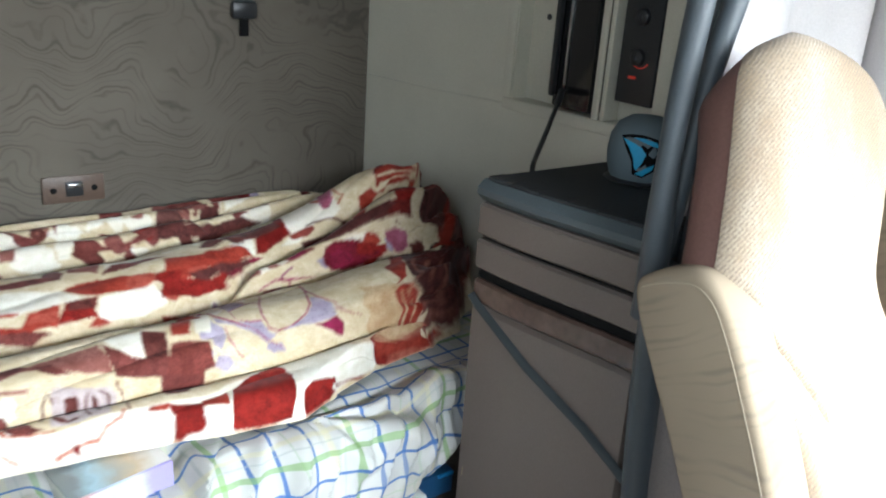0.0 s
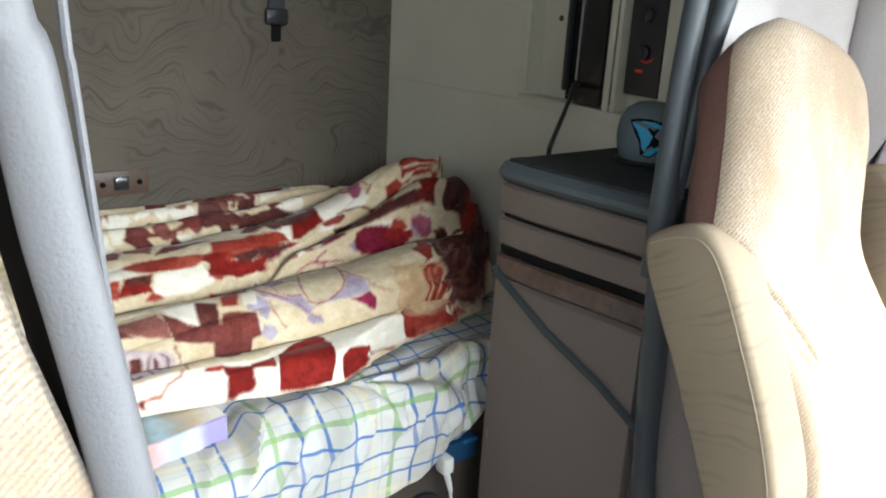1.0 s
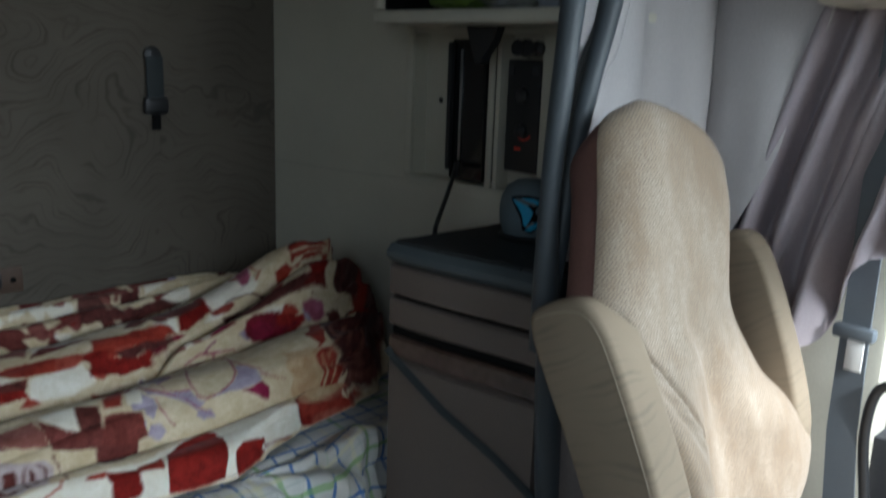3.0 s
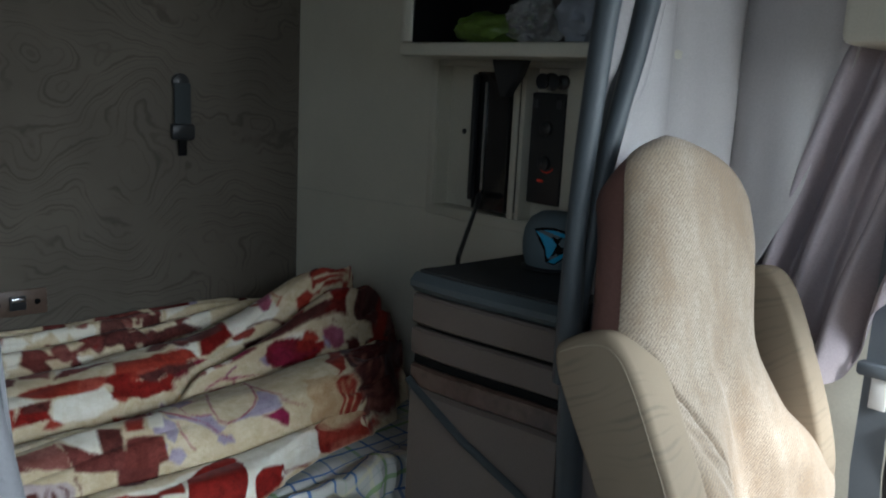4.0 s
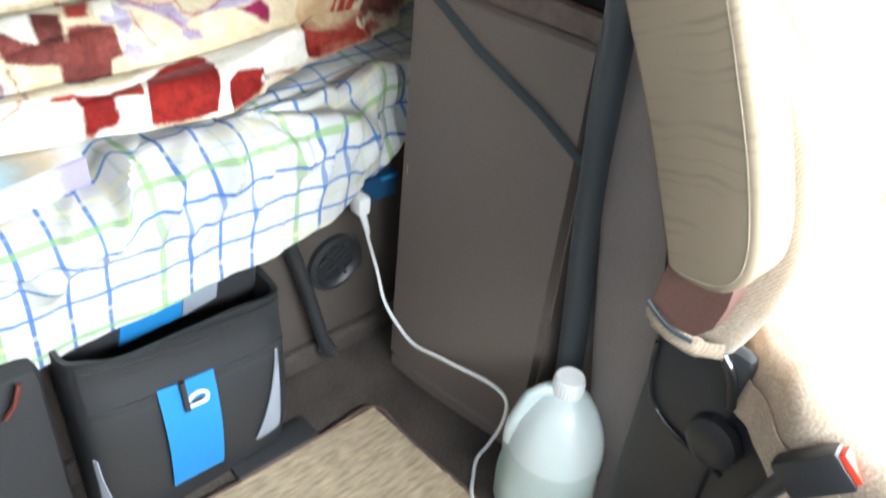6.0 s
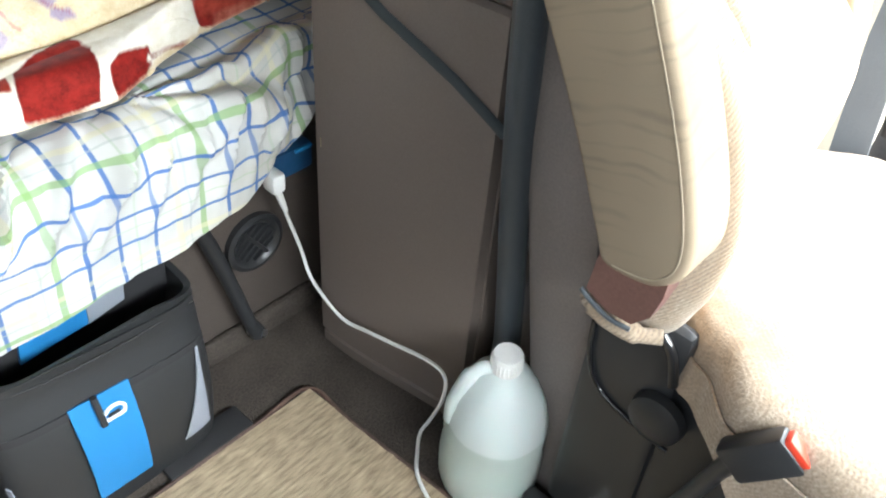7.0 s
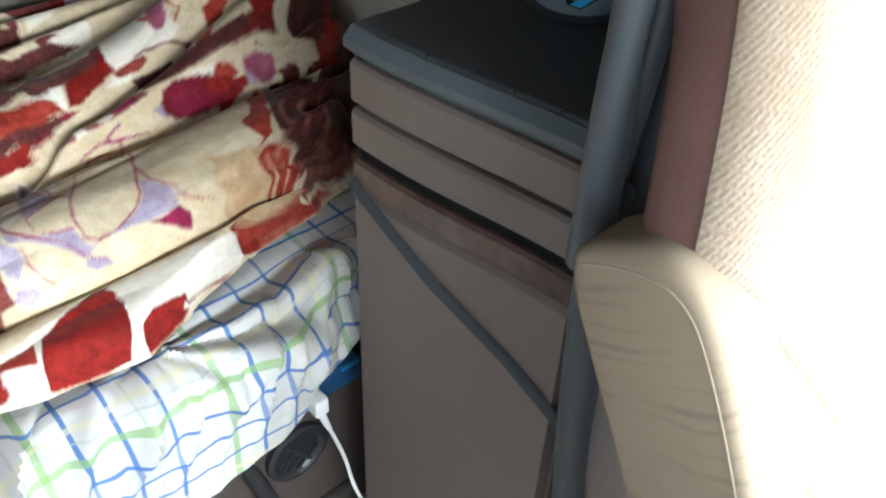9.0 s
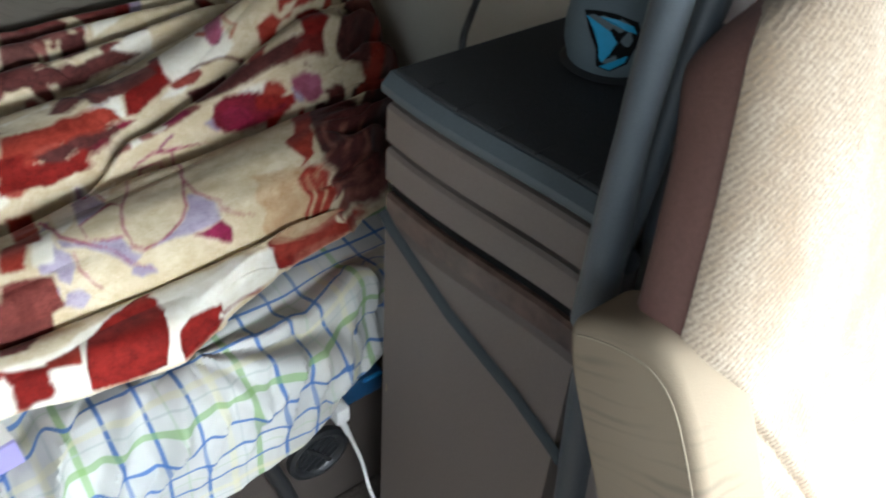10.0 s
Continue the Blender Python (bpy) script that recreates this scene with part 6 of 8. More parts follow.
dye(LILAC_P, (0.491, 0.244), (0.504, 0.244), (0.519, 0.242), (0.525, 0.237), (0.530, 0.231), (0.521, 0.226), (0.510, 0.220), (0.495, 0.225), (0.480, 0.230), (0.486, 0.238))
dye(LILAC_P, (0.617, 0.248), (0.635, 0.243), (0.652, 0.241), (0.657, 0.236), (0.665, 0.227), (0.648, 0.230), (0.630, 0.229), (0.621, 0.234), (0.611, 0.237), (0.613, 0.242))
dye((0.40, 0.075, 0.15), (0.609, 0.338), (0.621, 0.394), (0.656, 0.598), (0.685, 0.593), (0.693, 0.399), (0.709, 0.337), (0.711, 0.302), (0.691, 0.282), (0.670, 0.267), (0.635, 0.263), (0.609, 0.275), (0.606, 0.299), (0.609, 0.338), (0.606, 0.341), (0.602, 0.299), (0.608, 0.272), (0.637, 0.260), (0.676, 0.264), (0.694, 0.279), (0.715, 0.302), (0.713, 0.337), (0.694, 0.399), (0.687, 0.598), (0.654, 0.603), (0.621, 0.406), (0.606, 0.341))
dye((0.40, 0.075, 0.15), (0.541, 0.325), (0.563, 0.338), (0.591, 0.356), (0.608, 0.338), (0.608, 0.341), (0.589, 0.366), (0.563, 0.341), (0.539, 0.328))
dye((0.40, 0.075, 0.15), (0.539, 0.328), (0.545, 0.299), (0.573, 0.289), (0.600, 0.288), (0.600, 0.291), (0.574, 0.292), (0.547, 0.299), (0.541, 0.328))
dye((0.40, 0.075, 0.15), (0.489, 0.389), (0.506, 0.316), (0.530, 0.298), (0.571, 0.279), (0.609, 0.253), (0.659, 0.233), (0.661, 0.233), (0.613, 0.253), (0.573, 0.279), (0.534, 0.301), (0.510, 0.319), (0.493, 0.401))
dye((0.40, 0.075, 0.15), (0.645, 0.605), (0.676, 0.619), (0.720, 0.608), (0.768, 0.592), (0.768, 0.592), (0.720, 0.614), (0.676, 0.624), (0.643, 0.609))
dye((0.40, 0.075, 0.15), (0.704, 0.614), (0.700, 0.363), (0.731, 0.317), (0.783, 0.281), (0.881, 0.254), (0.884, 0.254), (0.781, 0.284), (0.733, 0.320), (0.704, 0.363), (0.707, 0.614))
dye((0.40, 0.075, 0.15), (0.560, 0.688), (0.565, 0.576), (0.582, 0.373), (0.584, 0.380), (0.569, 0.578), (0.561, 0.692))
dye((0.40, 0.075, 0.15), (0.517, 0.289), (0.517, 0.266), (0.536, 0.248), (0.552, 0.235), (0.556, 0.235), (0.539, 0.248), (0.519, 0.269), (0.519, 0.290))
dye(PLUM_P, (0.739, 0.259), (0.757, 0.259), (0.777, 0.260), (0.790, 0.264), (0.805, 0.265), (0.818, 0.256), (0.825, 0.250), (0.831, 0.241), (0.838, 0.229), (0.825, 0.232), (0.813, 0.235), (0.796, 0.241), (0.779, 0.246), (0.759, 0.254))
dye(LILAC_P, (0.717, 0.319), (0.726, 0.317), (0.737, 0.311), (0.750, 0.301), (0.765, 0.288), (0.783, 0.278), (0.803, 0.267), (0.787, 0.264), (0.768, 0.263), (0.737, 0.261), (0.705, 0.263), (0.676, 0.262), (0.648, 0.260), (0.663, 0.264), (0.678, 0.267), (0.691, 0.273), (0.700, 0.282), (0.707, 0.291), (0.715, 0.296), (0.717, 0.308))
dye(BRICK_P, (0.493, 0.774), (0.513, 0.784), (0.536, 0.792), (0.563, 0.799), (0.591, 0.829), (0.613, 0.871), (0.633, 0.905), (0.641, 0.909), (0.650, 0.912), (0.622, 0.865), (0.595, 0.807), (0.567, 0.771), (0.539, 0.764), (0.508, 0.746), (0.480, 0.729), (0.486, 0.748))
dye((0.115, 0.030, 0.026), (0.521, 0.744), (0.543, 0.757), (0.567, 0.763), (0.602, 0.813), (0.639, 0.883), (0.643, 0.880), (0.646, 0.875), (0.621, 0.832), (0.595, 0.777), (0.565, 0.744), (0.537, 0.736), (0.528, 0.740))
dye(RED_P, (0.473, 0.709), (0.495, 0.721), (0.517, 0.733), (0.534, 0.738), (0.552, 0.738), (0.563, 0.737), (0.574, 0.738), (0.547, 0.721), (0.521, 0.700), (0.489, 0.684), (0.460, 0.667), (0.467, 0.689))
dye((0.22, 0.05, 0.04), (0.416, 0.274), (0.432, 0.276), (0.449, 0.277), (0.462, 0.274), (0.477, 0.269), (0.477, 0.254), (0.477, 0.238), (0.458, 0.230), (0.443, 0.220), (0.419, 0.220), (0.397, 0.220), (0.406, 0.245))
dye(BRICK_P, (0.458, 0.632), (0.475, 0.637), (0.493, 0.646), (0.486, 0.364), (0.484, 0.324), (0.465, 0.325), (0.449, 0.325), (0.453, 0.385))
# Dark brown bands on the rolls: brown print mixed with painted fold shade.
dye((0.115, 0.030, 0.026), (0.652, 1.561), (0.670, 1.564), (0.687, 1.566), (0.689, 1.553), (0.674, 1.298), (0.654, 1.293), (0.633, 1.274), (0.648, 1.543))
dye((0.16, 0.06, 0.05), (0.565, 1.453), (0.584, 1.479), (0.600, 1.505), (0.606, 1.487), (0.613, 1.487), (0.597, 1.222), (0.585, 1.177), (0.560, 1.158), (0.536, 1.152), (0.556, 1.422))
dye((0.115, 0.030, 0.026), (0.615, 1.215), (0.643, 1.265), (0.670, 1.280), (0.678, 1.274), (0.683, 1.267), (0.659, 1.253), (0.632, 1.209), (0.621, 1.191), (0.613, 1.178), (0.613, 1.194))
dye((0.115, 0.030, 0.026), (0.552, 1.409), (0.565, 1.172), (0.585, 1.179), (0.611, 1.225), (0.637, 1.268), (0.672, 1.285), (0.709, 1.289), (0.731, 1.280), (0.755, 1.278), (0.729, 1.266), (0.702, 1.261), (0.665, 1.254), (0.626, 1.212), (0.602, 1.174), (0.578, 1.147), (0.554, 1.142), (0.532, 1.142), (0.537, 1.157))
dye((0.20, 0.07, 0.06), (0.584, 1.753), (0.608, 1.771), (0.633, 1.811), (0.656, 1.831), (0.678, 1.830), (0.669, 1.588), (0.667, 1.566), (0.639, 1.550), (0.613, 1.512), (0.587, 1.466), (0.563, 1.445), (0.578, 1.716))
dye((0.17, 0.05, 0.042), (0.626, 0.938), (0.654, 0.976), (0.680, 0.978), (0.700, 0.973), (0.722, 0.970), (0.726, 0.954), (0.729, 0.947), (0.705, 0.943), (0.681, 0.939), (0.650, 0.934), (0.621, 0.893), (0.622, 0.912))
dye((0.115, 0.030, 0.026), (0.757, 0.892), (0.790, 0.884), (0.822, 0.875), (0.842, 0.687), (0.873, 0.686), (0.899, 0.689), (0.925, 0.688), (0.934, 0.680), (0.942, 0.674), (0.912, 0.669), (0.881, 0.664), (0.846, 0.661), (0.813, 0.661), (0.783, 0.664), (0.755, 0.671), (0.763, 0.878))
dye(RED_P, (0.944, 0.885), (0.962, 0.886), (0.982, 0.887), (0.980, 0.695), (0.990, 0.679), (0.980, 0.672), (0.973, 0.664), (0.956, 0.672), (0.944, 0.678), (0.938, 0.694))
dye(BRICK_P, (0.881, 0.916), (0.894, 0.917), (0.905, 0.920), (0.912, 0.911), (0.921, 0.893), (0.910, 0.887), (0.890, 0.718), (0.883, 0.722), (0.883, 0.885), (0.881, 0.903))


def patch_colours(spots, tall):
    """The colours of print and fold shade at many (x, run) places, column by column, with slightly furry outlines."""
    p = np.array(spots)
    fur = np.array([(noise.noise((x * 75, s * 75, 2.0)) * 0.0011 + noise.noise((x * 210, s * 210, 5.0)) * 0.0006, noise.noise((x * 75, s * 75, 7.0)) * 0.0011 + noise.noise((x * 210, s * 210, 11.0)) * 0.0006) for x, s in spots])
    at = p[::tall, 0]
    p = p + fur
    soft = [(0.0, 0.0), (0.0022, 0.0008), (-0.0008, 0.0022), (-0.0022, -0.0008), (0.0008, -0.0022)]
    return sum(flat_colours(p + np.array(d), at, tall) for d in soft) / len(soft)


def flat_colours(p, at, tall):
    ink = np.tile(np.array(CREAM_P), (len(p), 1))
    for shade, outline in PRINT_AND_SHADE:
        o = np.array(outline)
        lo, hi = o.min(0), o.max(0)
        first, last = np.searchsorted(at, lo[0] - 0.006) * tall, np.searchsorted(at, hi[0] + 0.006) * tall
        near = p[first:last]
        k = np.where(((near > lo) & (near < hi)).all(1))[0]
        q, inside = near[k], np.zeros(len(k), bool)
        for (xa, ya), (xb, yb) in zip(outline, outline[1:] + outline[:1]):
            if ya == yb:
                continue
            cross = ((ya > q[:, 1]) != (yb > q[:, 1])) & (q[:, 0] < (xb - xa) * (q[:, 1] - ya) / (yb - ya) + xa)
            inside ^= cross
        ink[first + k[inside]] = shade
    return ink


bm = bmesh.new()
rows, spots = [], []
for col in blanket_columns():
    rows.append([bm.verts.new(p[:3]) for p in col])
    spots += [p[3:] for p in col]
for a, b in zip(rows, rows[1:]):
    for j in range(len(a) - 1):
        bm.faces.new((a[j], b[j], b[j + 1], a[j + 1]))
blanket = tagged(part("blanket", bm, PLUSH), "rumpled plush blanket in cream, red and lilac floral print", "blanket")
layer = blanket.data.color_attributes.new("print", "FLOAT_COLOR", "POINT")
layer.data.foreach_set("color", np.column_stack((patch_colours(spots, len(rows[0])), np.ones(len(spots)))).ravel())

# book on the sheet
book = thing("book", "thick paperback with a lilac and pink spine, half under the blanket", "book")
BM = Matrix.Translation((0.303, 0.932, 0.482)) @ pose(0, 0, 0, 2, -2, 9)
boxed("spine", (-0.066, -0.003, 0.0), (0.066, 0.003, 0.046), SPINE, book, "glossy spine printed in salmon, pale blue and lilac", 0.002, BM)
boxed("cover", (-0.066, 0.0025, 0.0425), (0.066, 0.11, 0.0460), BOARD, book, "printed front cover", 0.001, BM)
boxed("cover", (-0.066, 0.0025, 0.000), (0.066, 0.11, 0.0035), SPINE, book, "", 0.001, BM)
boxed("page_block", (-0.063, 0.003, 0.0034), (0.063, 0.107, 0.0426), PAGE, book, "", 0.001, BM)


# ---- the bedside cabinet ----
def bow(y):
    """The slightly bowed front of the cabinet."""
    return 0.800 + 0.030 * step(0.87, 0.58, y) - 0.004 * math.sin(max(0, (0.87 - y)) / 0.30 * math.pi)


def fronted(bm, y0, y1, z0, z1, proud=0.0, back=1.14, n=12, r=0.004):
    """A slab whose front follows the bow."""
    rings = []
    for k in range(n + 1):
        y = y1 + (y0 - y1) * k / n
        x = bow(y) - proud
        rings.append([(x + r, y, z0), (x, y, z0 + r), (x, y, z1 - r), (x + r, y, z1), (back, y, z1), (back, y, z0)])
    return loft(bm, rings)


CY0, CY1, CTOP = 0.580, 0.868, 0.888
cabinet = thing("bedside_cabinet", "brown laminate bedside cabinet with a slate plastic top, beside the bunk", "cabinet")
part("body", fronted(bmesh.new(), CY0 + 0.001, CY1 - 0.001, 0.0, 0.858, -0.016), CAB_BROWN, cabinet)
lid = part("top", fronted(bmesh.new(), CY0 - 0.004, CY1 + 0.004, 0.853, CTOP - 0.004, 0.007, r=0.011), LID, cabinet, "slate grey plastic top with a black textured tray")
part("tray", fronted(bmesh.new(), CY0, CY1 - 0.004, CTOP - 0.006, CTOP, -0.012, r=0.002), LID_TOP, lid)
for k in range(6):
    y = CY1 - 0.026 - k * 0.0475
    part("rim_tile", fronted(bmesh.new(), y - 0.0228, y + 0.0228, CTOP - 0.005, CTOP + 0.0008, -0.006, bow(y) + 0.034, 4, 0.0015), LID_TOP, lid)
part("drawer", fronted(bmesh.new(), CY0 + 0.002, CY1 - 0.002, 0.8035, 0.851, 0.004), CAB_BROWN, cabinet)
# Black slabs just behind the drawer faces paint the shade of gap and slot.
part("shadow_gap", fronted(bmesh.new(), CY0 + 0.003, CY1 - 0.003, 0.796, 0.8045, -0.004), CAB_SLOT, cabinet)
part("drawer", fronted(bmesh.new(), CY0 + 0.002, CY1 - 0.002, 0.7525, 0.797, 0.004), CAB_BROWN, cabinet)
part("pull_slot_shade", fronted(bmesh.new(), CY0 + 0.003, CY1 - 0.003, 0.735, 0.7535, -0.003), CAB_SLOT, cabinet)
part("edge_strip", fronted(bmesh.new(), CY0 + 0.002, CY1 - 0.002, 0.700, 0.736, 0.003), CAB_WOOD, cabinet, "dark brown edge strip with patchy tone")
part("door_panel", fronted(bmesh.new(), CY0 + 0.004, CY1 - 0.003, 0.030, 0.698, 0.004, r=0.006), CAB_BROWN, cabinet)
part("plinth", fronted(bmesh.new(), CY0 + 0.006, CY1 - 0.004, 0.0, 0.028, 0.0015), CAB_BROWN, cabinet)
boxed("scratch", (bow(0.855) - 0.0046, 0.854, 0.404), (bow(0.855) - 0.0035, 0.8562, 0.420), PIPING, cabinet, "pale scratch", 0.0005)
tagged(part("strap", tube(bmesh.new(), [(bow(0.862) - 0.008, 0.866, 0.712), (bow(0.84) - 0.009, 0.845, 0.700), (bow(0.75) - 0.009, 0.742, 0.645), (bow(0.65) - 0.009, 0.640, 0.598), (bow(0.60) - 0.009, 0.585, 0.568), (bow(0.59) - 0.009, 0.566, 0.558)], 0.0062, 8, 0.35), STRAP),
       "black webbing strap stretched slantwise across the cabinet door", "strap")

# loudspeaker on the cabinet
spk = thing("loudspeaker", "round slate cloth loudspeaker with a cyan emblem, on the cabinet", "loudspeaker")
SM = Matrix.Translation((1.005, 0.762, CTOP))
part("body", spun(bmesh.new(), [(0.036, 0.0), (0.044, 0.006), (0.050, 0.025), (0.0515, 0.045), (0.049, 0.065), (0.040, 0.083), (0.024, 0.093), (0.004, 0.096)], 32, SM), SPEAKER, spk)
bm = bmesh.new()
spun(bm, [(0.046, 0.0), (0.052, 0.003), (0.046, 0.007)], 32, SM)
part("foot_ring", bm, BLACK_PLASTIC, spk)


def on_speaker(a, z, out=0.0015):
    r = smooth_chain(z, [(0.0, 0.040), (0.025, 0.050), (0.045, 0.0515), (0.065, 0.049), (0.083, 0.040)]) + out
    return SM @ Vector((r * math.cos(radians(a)), r * math.sin(radians(a)), z))


def emblem(outline, out):
    bm = bmesh.new()
    mid = bm.verts.new(on_speaker(sum(p[0] for p in outline) / len(outline), sum(p[1] for p in outline) / len(outline), out))
    vs = [bm.verts.new(on_speaker(a, z, out)) for a, z in outline]
    for a, b in zip(vs, vs[1:] + vs[:1]):
        bm.faces.new((mid, a, b))
    return bm


part("emblem", emblem([(178, 0.070), (194, 0.0735), (216, 0.0745), (244, 0.069), (252, 0.052), (243, 0.040), (240, 0.026), (222, 0.0145), (206, 0.019), (203, 0.038), (192, 0.053)], 0.0016), CAB_SLOT, spk, "black emblem outline")
part("emblem", emblem([(184, 0.0675), (200, 0.064), (216, 0.058), (224, 0.049), (219, 0.036), (212, 0.025), (208, 0.030), (206, 0.042), (197, 0.056)], 0.0026), CYAN, spk, "cyan emblem")
part("emblem", emblem([(200, 0.070), (218, 0.0705), (238, 0.066), (244, 0.058), (232, 0.061), (214, 0.0665)], 0.0026), CYAN, spk, "cyan emblem stroke")
part("emblem", emblem([(210, 0.020), (224, 0.029), (238, 0.036), (236, 0.028), (222, 0.0175)], 0.0026), CYAN, spk, "cyan emblem stroke")

# recess in the side wall: frame, boards and the devices in it
recess = thing("control_recess", "cream plastic recess with dark control panels in the side wall", "control panel")
bm = bmesh.new()
box(bm, (SIDE - 0.006, RY0 - 0.03, RZ0 - 0.022), (SIDE - 0.001, RY1 + 0.022, RZ0), 0.002)
box(bm, (SIDE - 0.006, RY1, RZ0), (SIDE - 0.001, RY1 + 0.022, RZ1 + 0.01), 0.002)
box(bm, (SIDE - 0.006, 0.985, RZ0), (SIDE - 0.001, 1.0, RZ1), 0.002)
box(bm, (SIDE - 0.006, RY0 - 0.03, RZ0), (SIDE - 0.001, RY0 + 0.015, RZ1), 0.002)
part("frame", bm, CREAM, recess)
boxed("back_board", (SIDE + 0.036, RY0, RZ0), (SIDE + 0.045, RY1, RZ1), CREAM_DARK, recess, r=0)
boxed("divider", (SIDE, 0.975, RZ0), (SIDE + 0.036, 0.985, RZ1), CREAM, recess, r=0.001)
part("screw", spun(bmesh.new(), [(0.0005, 0.0), (0.0055, 0.0005), (0.006, 0.003), (0.004, 0.004)], 12, pose(SIDE + 0.037, 1.170, 1.082, 0, -90, 0)), BLACK_PLASTIC, recess, "black screw head")
panel = boxed("control_panel", (SIDE + 0.010, 0.886, 0.962), (SIDE + 0.03, 0.966, 1.170), BLACK_PLASTIC, recess, "black heater control panel with a red display", 0.003)
for z in (1.105, 1.04):
    part("knob", spun(bmesh.new(), [(0.014, 0.0), (0.013, 0.007), (0.010, 0.009), (0.001, 0.009)], 20, pose(SIDE + 0.010, 0.925, z, 0, -90, 0)), BLACK_PLASTIC, panel)
    part("knob_cap", spun(bmesh.new(), [(0.005, 0.0), (0.004, 0.0015), (0.001, 0.0015)], 14, pose(SIDE + 0.001, 0.925, z, 0, -90, 0)), HOOD_GREY, panel, "grey knob centre")
    for k in range(9):
        a = radians(-30 + 30 * k)
        part("tick", box(bmesh.new(), (-0.001, -0.0009, 0.0), (0.001, 0.0009, 0.0015), 0, Matrix.Translation((SIDE + 0.0095, 0.925 + 0.021 * math.cos(a), z + 0.021 * math.sin(a)))), HOOD_GREY, panel)
for y in (0.898, 0.955):
    boxed("switch", (SIDE + 0.007, y - 0.006, 1.142), (SIDE + 0.0105, y + 0.006, 1.158), HOOD_GREY, panel, "", 0.001)
boxed("display", (SIDE + 0.008, 0.925, 1.004), (SIDE + 0.0105, 0.940, 1.009), RED_LED, panel, "small red lit display", 0.0005)
bm = bmesh.new()
tube(bm, [(SIDE + 0.0095, 0.920 + 0.019 * math.cos(a), 1.042 + 0.019 * math.sin(a)) for a in np.linspace(-2.6, -0.6, 9)], 0.0013, 6)
part("scale_mark", bm, RED_LED, panel, "red scale mark round the knob")
device = thing("tablet", "black tablet with a highlight stripe standing in the recess", "tablet")
boxed("case", (SIDE - 0.008, 1.006, 0.932), (SIDE + 0.030, 1.098, 1.205), GLOSS_BLACK, device, "", 0.004)
# Steel strip modelled in place of the highlight on the tablet's glossy face.
boxed("highlight_strip", (SIDE - 0.0115, 1.066, 0.965), (SIDE - 0.008, 1.071, 1.185), STEEL, device, "bright strip standing in for a highlight", 0.001)
boxed("side_grip", (SIDE - 0.022, 1.086, 0.95), (SIDE - 0.008, 1.098, 1.20), BLACK_PLASTIC, device, "", 0.006)
tagged(part("charging_lead", tube(bmesh.new(), smooth_path([(SIDE - 0.015, 1.068, 0.962), (1.10, 1.038, 0.950), (1.01, 0.966, 0.922), (0.93, 0.903, 0.897), (0.903, 0.880, 0.884), (0.902, 0.876, 0.83)], 6),
                               [0.0065] * 7 + [0.0042] * 24, 8), BLACK_PLASTIC), "black power cord hanging from the tablet", "lead")

# shelf above the recess
shelf = thing("wall_shelf", "cream open shelf box high on the side wall, half full", "shelf")
boxed("bottom_board", (0.985, 0.62, 1.225), (SIDE - 0.001, 1.155, 1.250), CREAM, shelf, r=0.008)
boxed("side_board", (0.985, 1.122, 1.250), (SIDE - 0.001, 1.155, 1.60), CREAM, shelf, r=0.008)
# Near-black back board, and side sheet below, darken the inside of the cream shelf.
boxed("back_board", (SIDE - 0.012, 0.62, 1.25), (SIDE - 0.002, 1.122, 1.60), CAB_SLOT, shelf, "near-black board darkening the back of the shelf", 0)
boxed("top_board", (0.985, 0.62, 1.60), (SIDE - 0.001, 1.155, 1.625), CREAM, shelf, r=0.008)


boxed("side_dark", (0.990, 1.116, 1.250), (SIDE - 0.012, 1.122, 1.60), CAB_SLOT, shelf, "near-black sheet darkening the shelf's inner side", 0)


def lump(seed, c, r, rough=0.25):
    """A soft crumpled packet."""
    bm = bmesh.new()
    bmesh.ops.create_icosphere(bm, subdivisions=4, radius=1.0)
    for v in bm.verts:
        d = v.co.normalized()
        k = 1 + rough * noise.noise((d.x * 2.2 + seed, d.y * 2.2, d.z * 2.2)) + rough * 0.4 * noise.noise((d.x * 6 + seed, d.y * 6, d.z * 6))
        v.co = Vector((c[0] + d.x * r[0] * k, c[1] + d.y * r[1] * k, max(1.2505, c[2] + d.z * r[2] * k)))
    return bm


tagged(part("snack_packet", lump(2, (1.045, 0.975, 1.275), (0.04, 0.075, 0.028)), GREEN_PACK), "crumpled green snack packet on the shelf", "packet")
tagged(part("plastic_bag", lump(5, (1.035, 0.86, 1.285), (0.035, 0.05, 0.036), 0.5), CLEAR_BAG), "crumpled clear plastic bag on the shelf", "bag")
tagged(part("cloth_bag", lump(8, (1.095, 0.80, 1.31), (0.045, 0.11, 0.07), 0.3), DARK_BAG), "dark cloth bag at the back of the shelf", "bag")
tagged(part("grey_pouch", lump(11, (1.03, 0.76, 1.29), (0.035, 0.045, 0.045), 0.3), BAG_GREY), "grey cloth pouch on the shelf", "pouch")
clip = thing("reading_lamp", "small black swivel lamp fixed below the shelf", "lamp")
part("bracket", loft(bmesh.new(), [[(1.06, y0, z), (1.06, y1, z), (1.08, y1, z), (1.08, y0, z)] for y0, y1, z in ((0.980, 0.905, 1.2245), (0.972, 0.915, 1.200), (0.962, 0.935, 1.175), (0.956, 0.944, 1.160))]), BLACK_PLASTIC, clip)
for y, r in ((0.905, 0.016), (0.878, 0.013)):
    part("knob", spun(bmesh.new(), [(r, 0.0), (r, 0.008), (r * 0.4, 0.012), (r * 0.4, 0.022), (r * 0.9, 0.026), (r * 0.9, 0.030)], 18, pose(SIDE - 0.007, y, 1.190, 0, -90, 0)), BLACK_PLASTIC, clip)

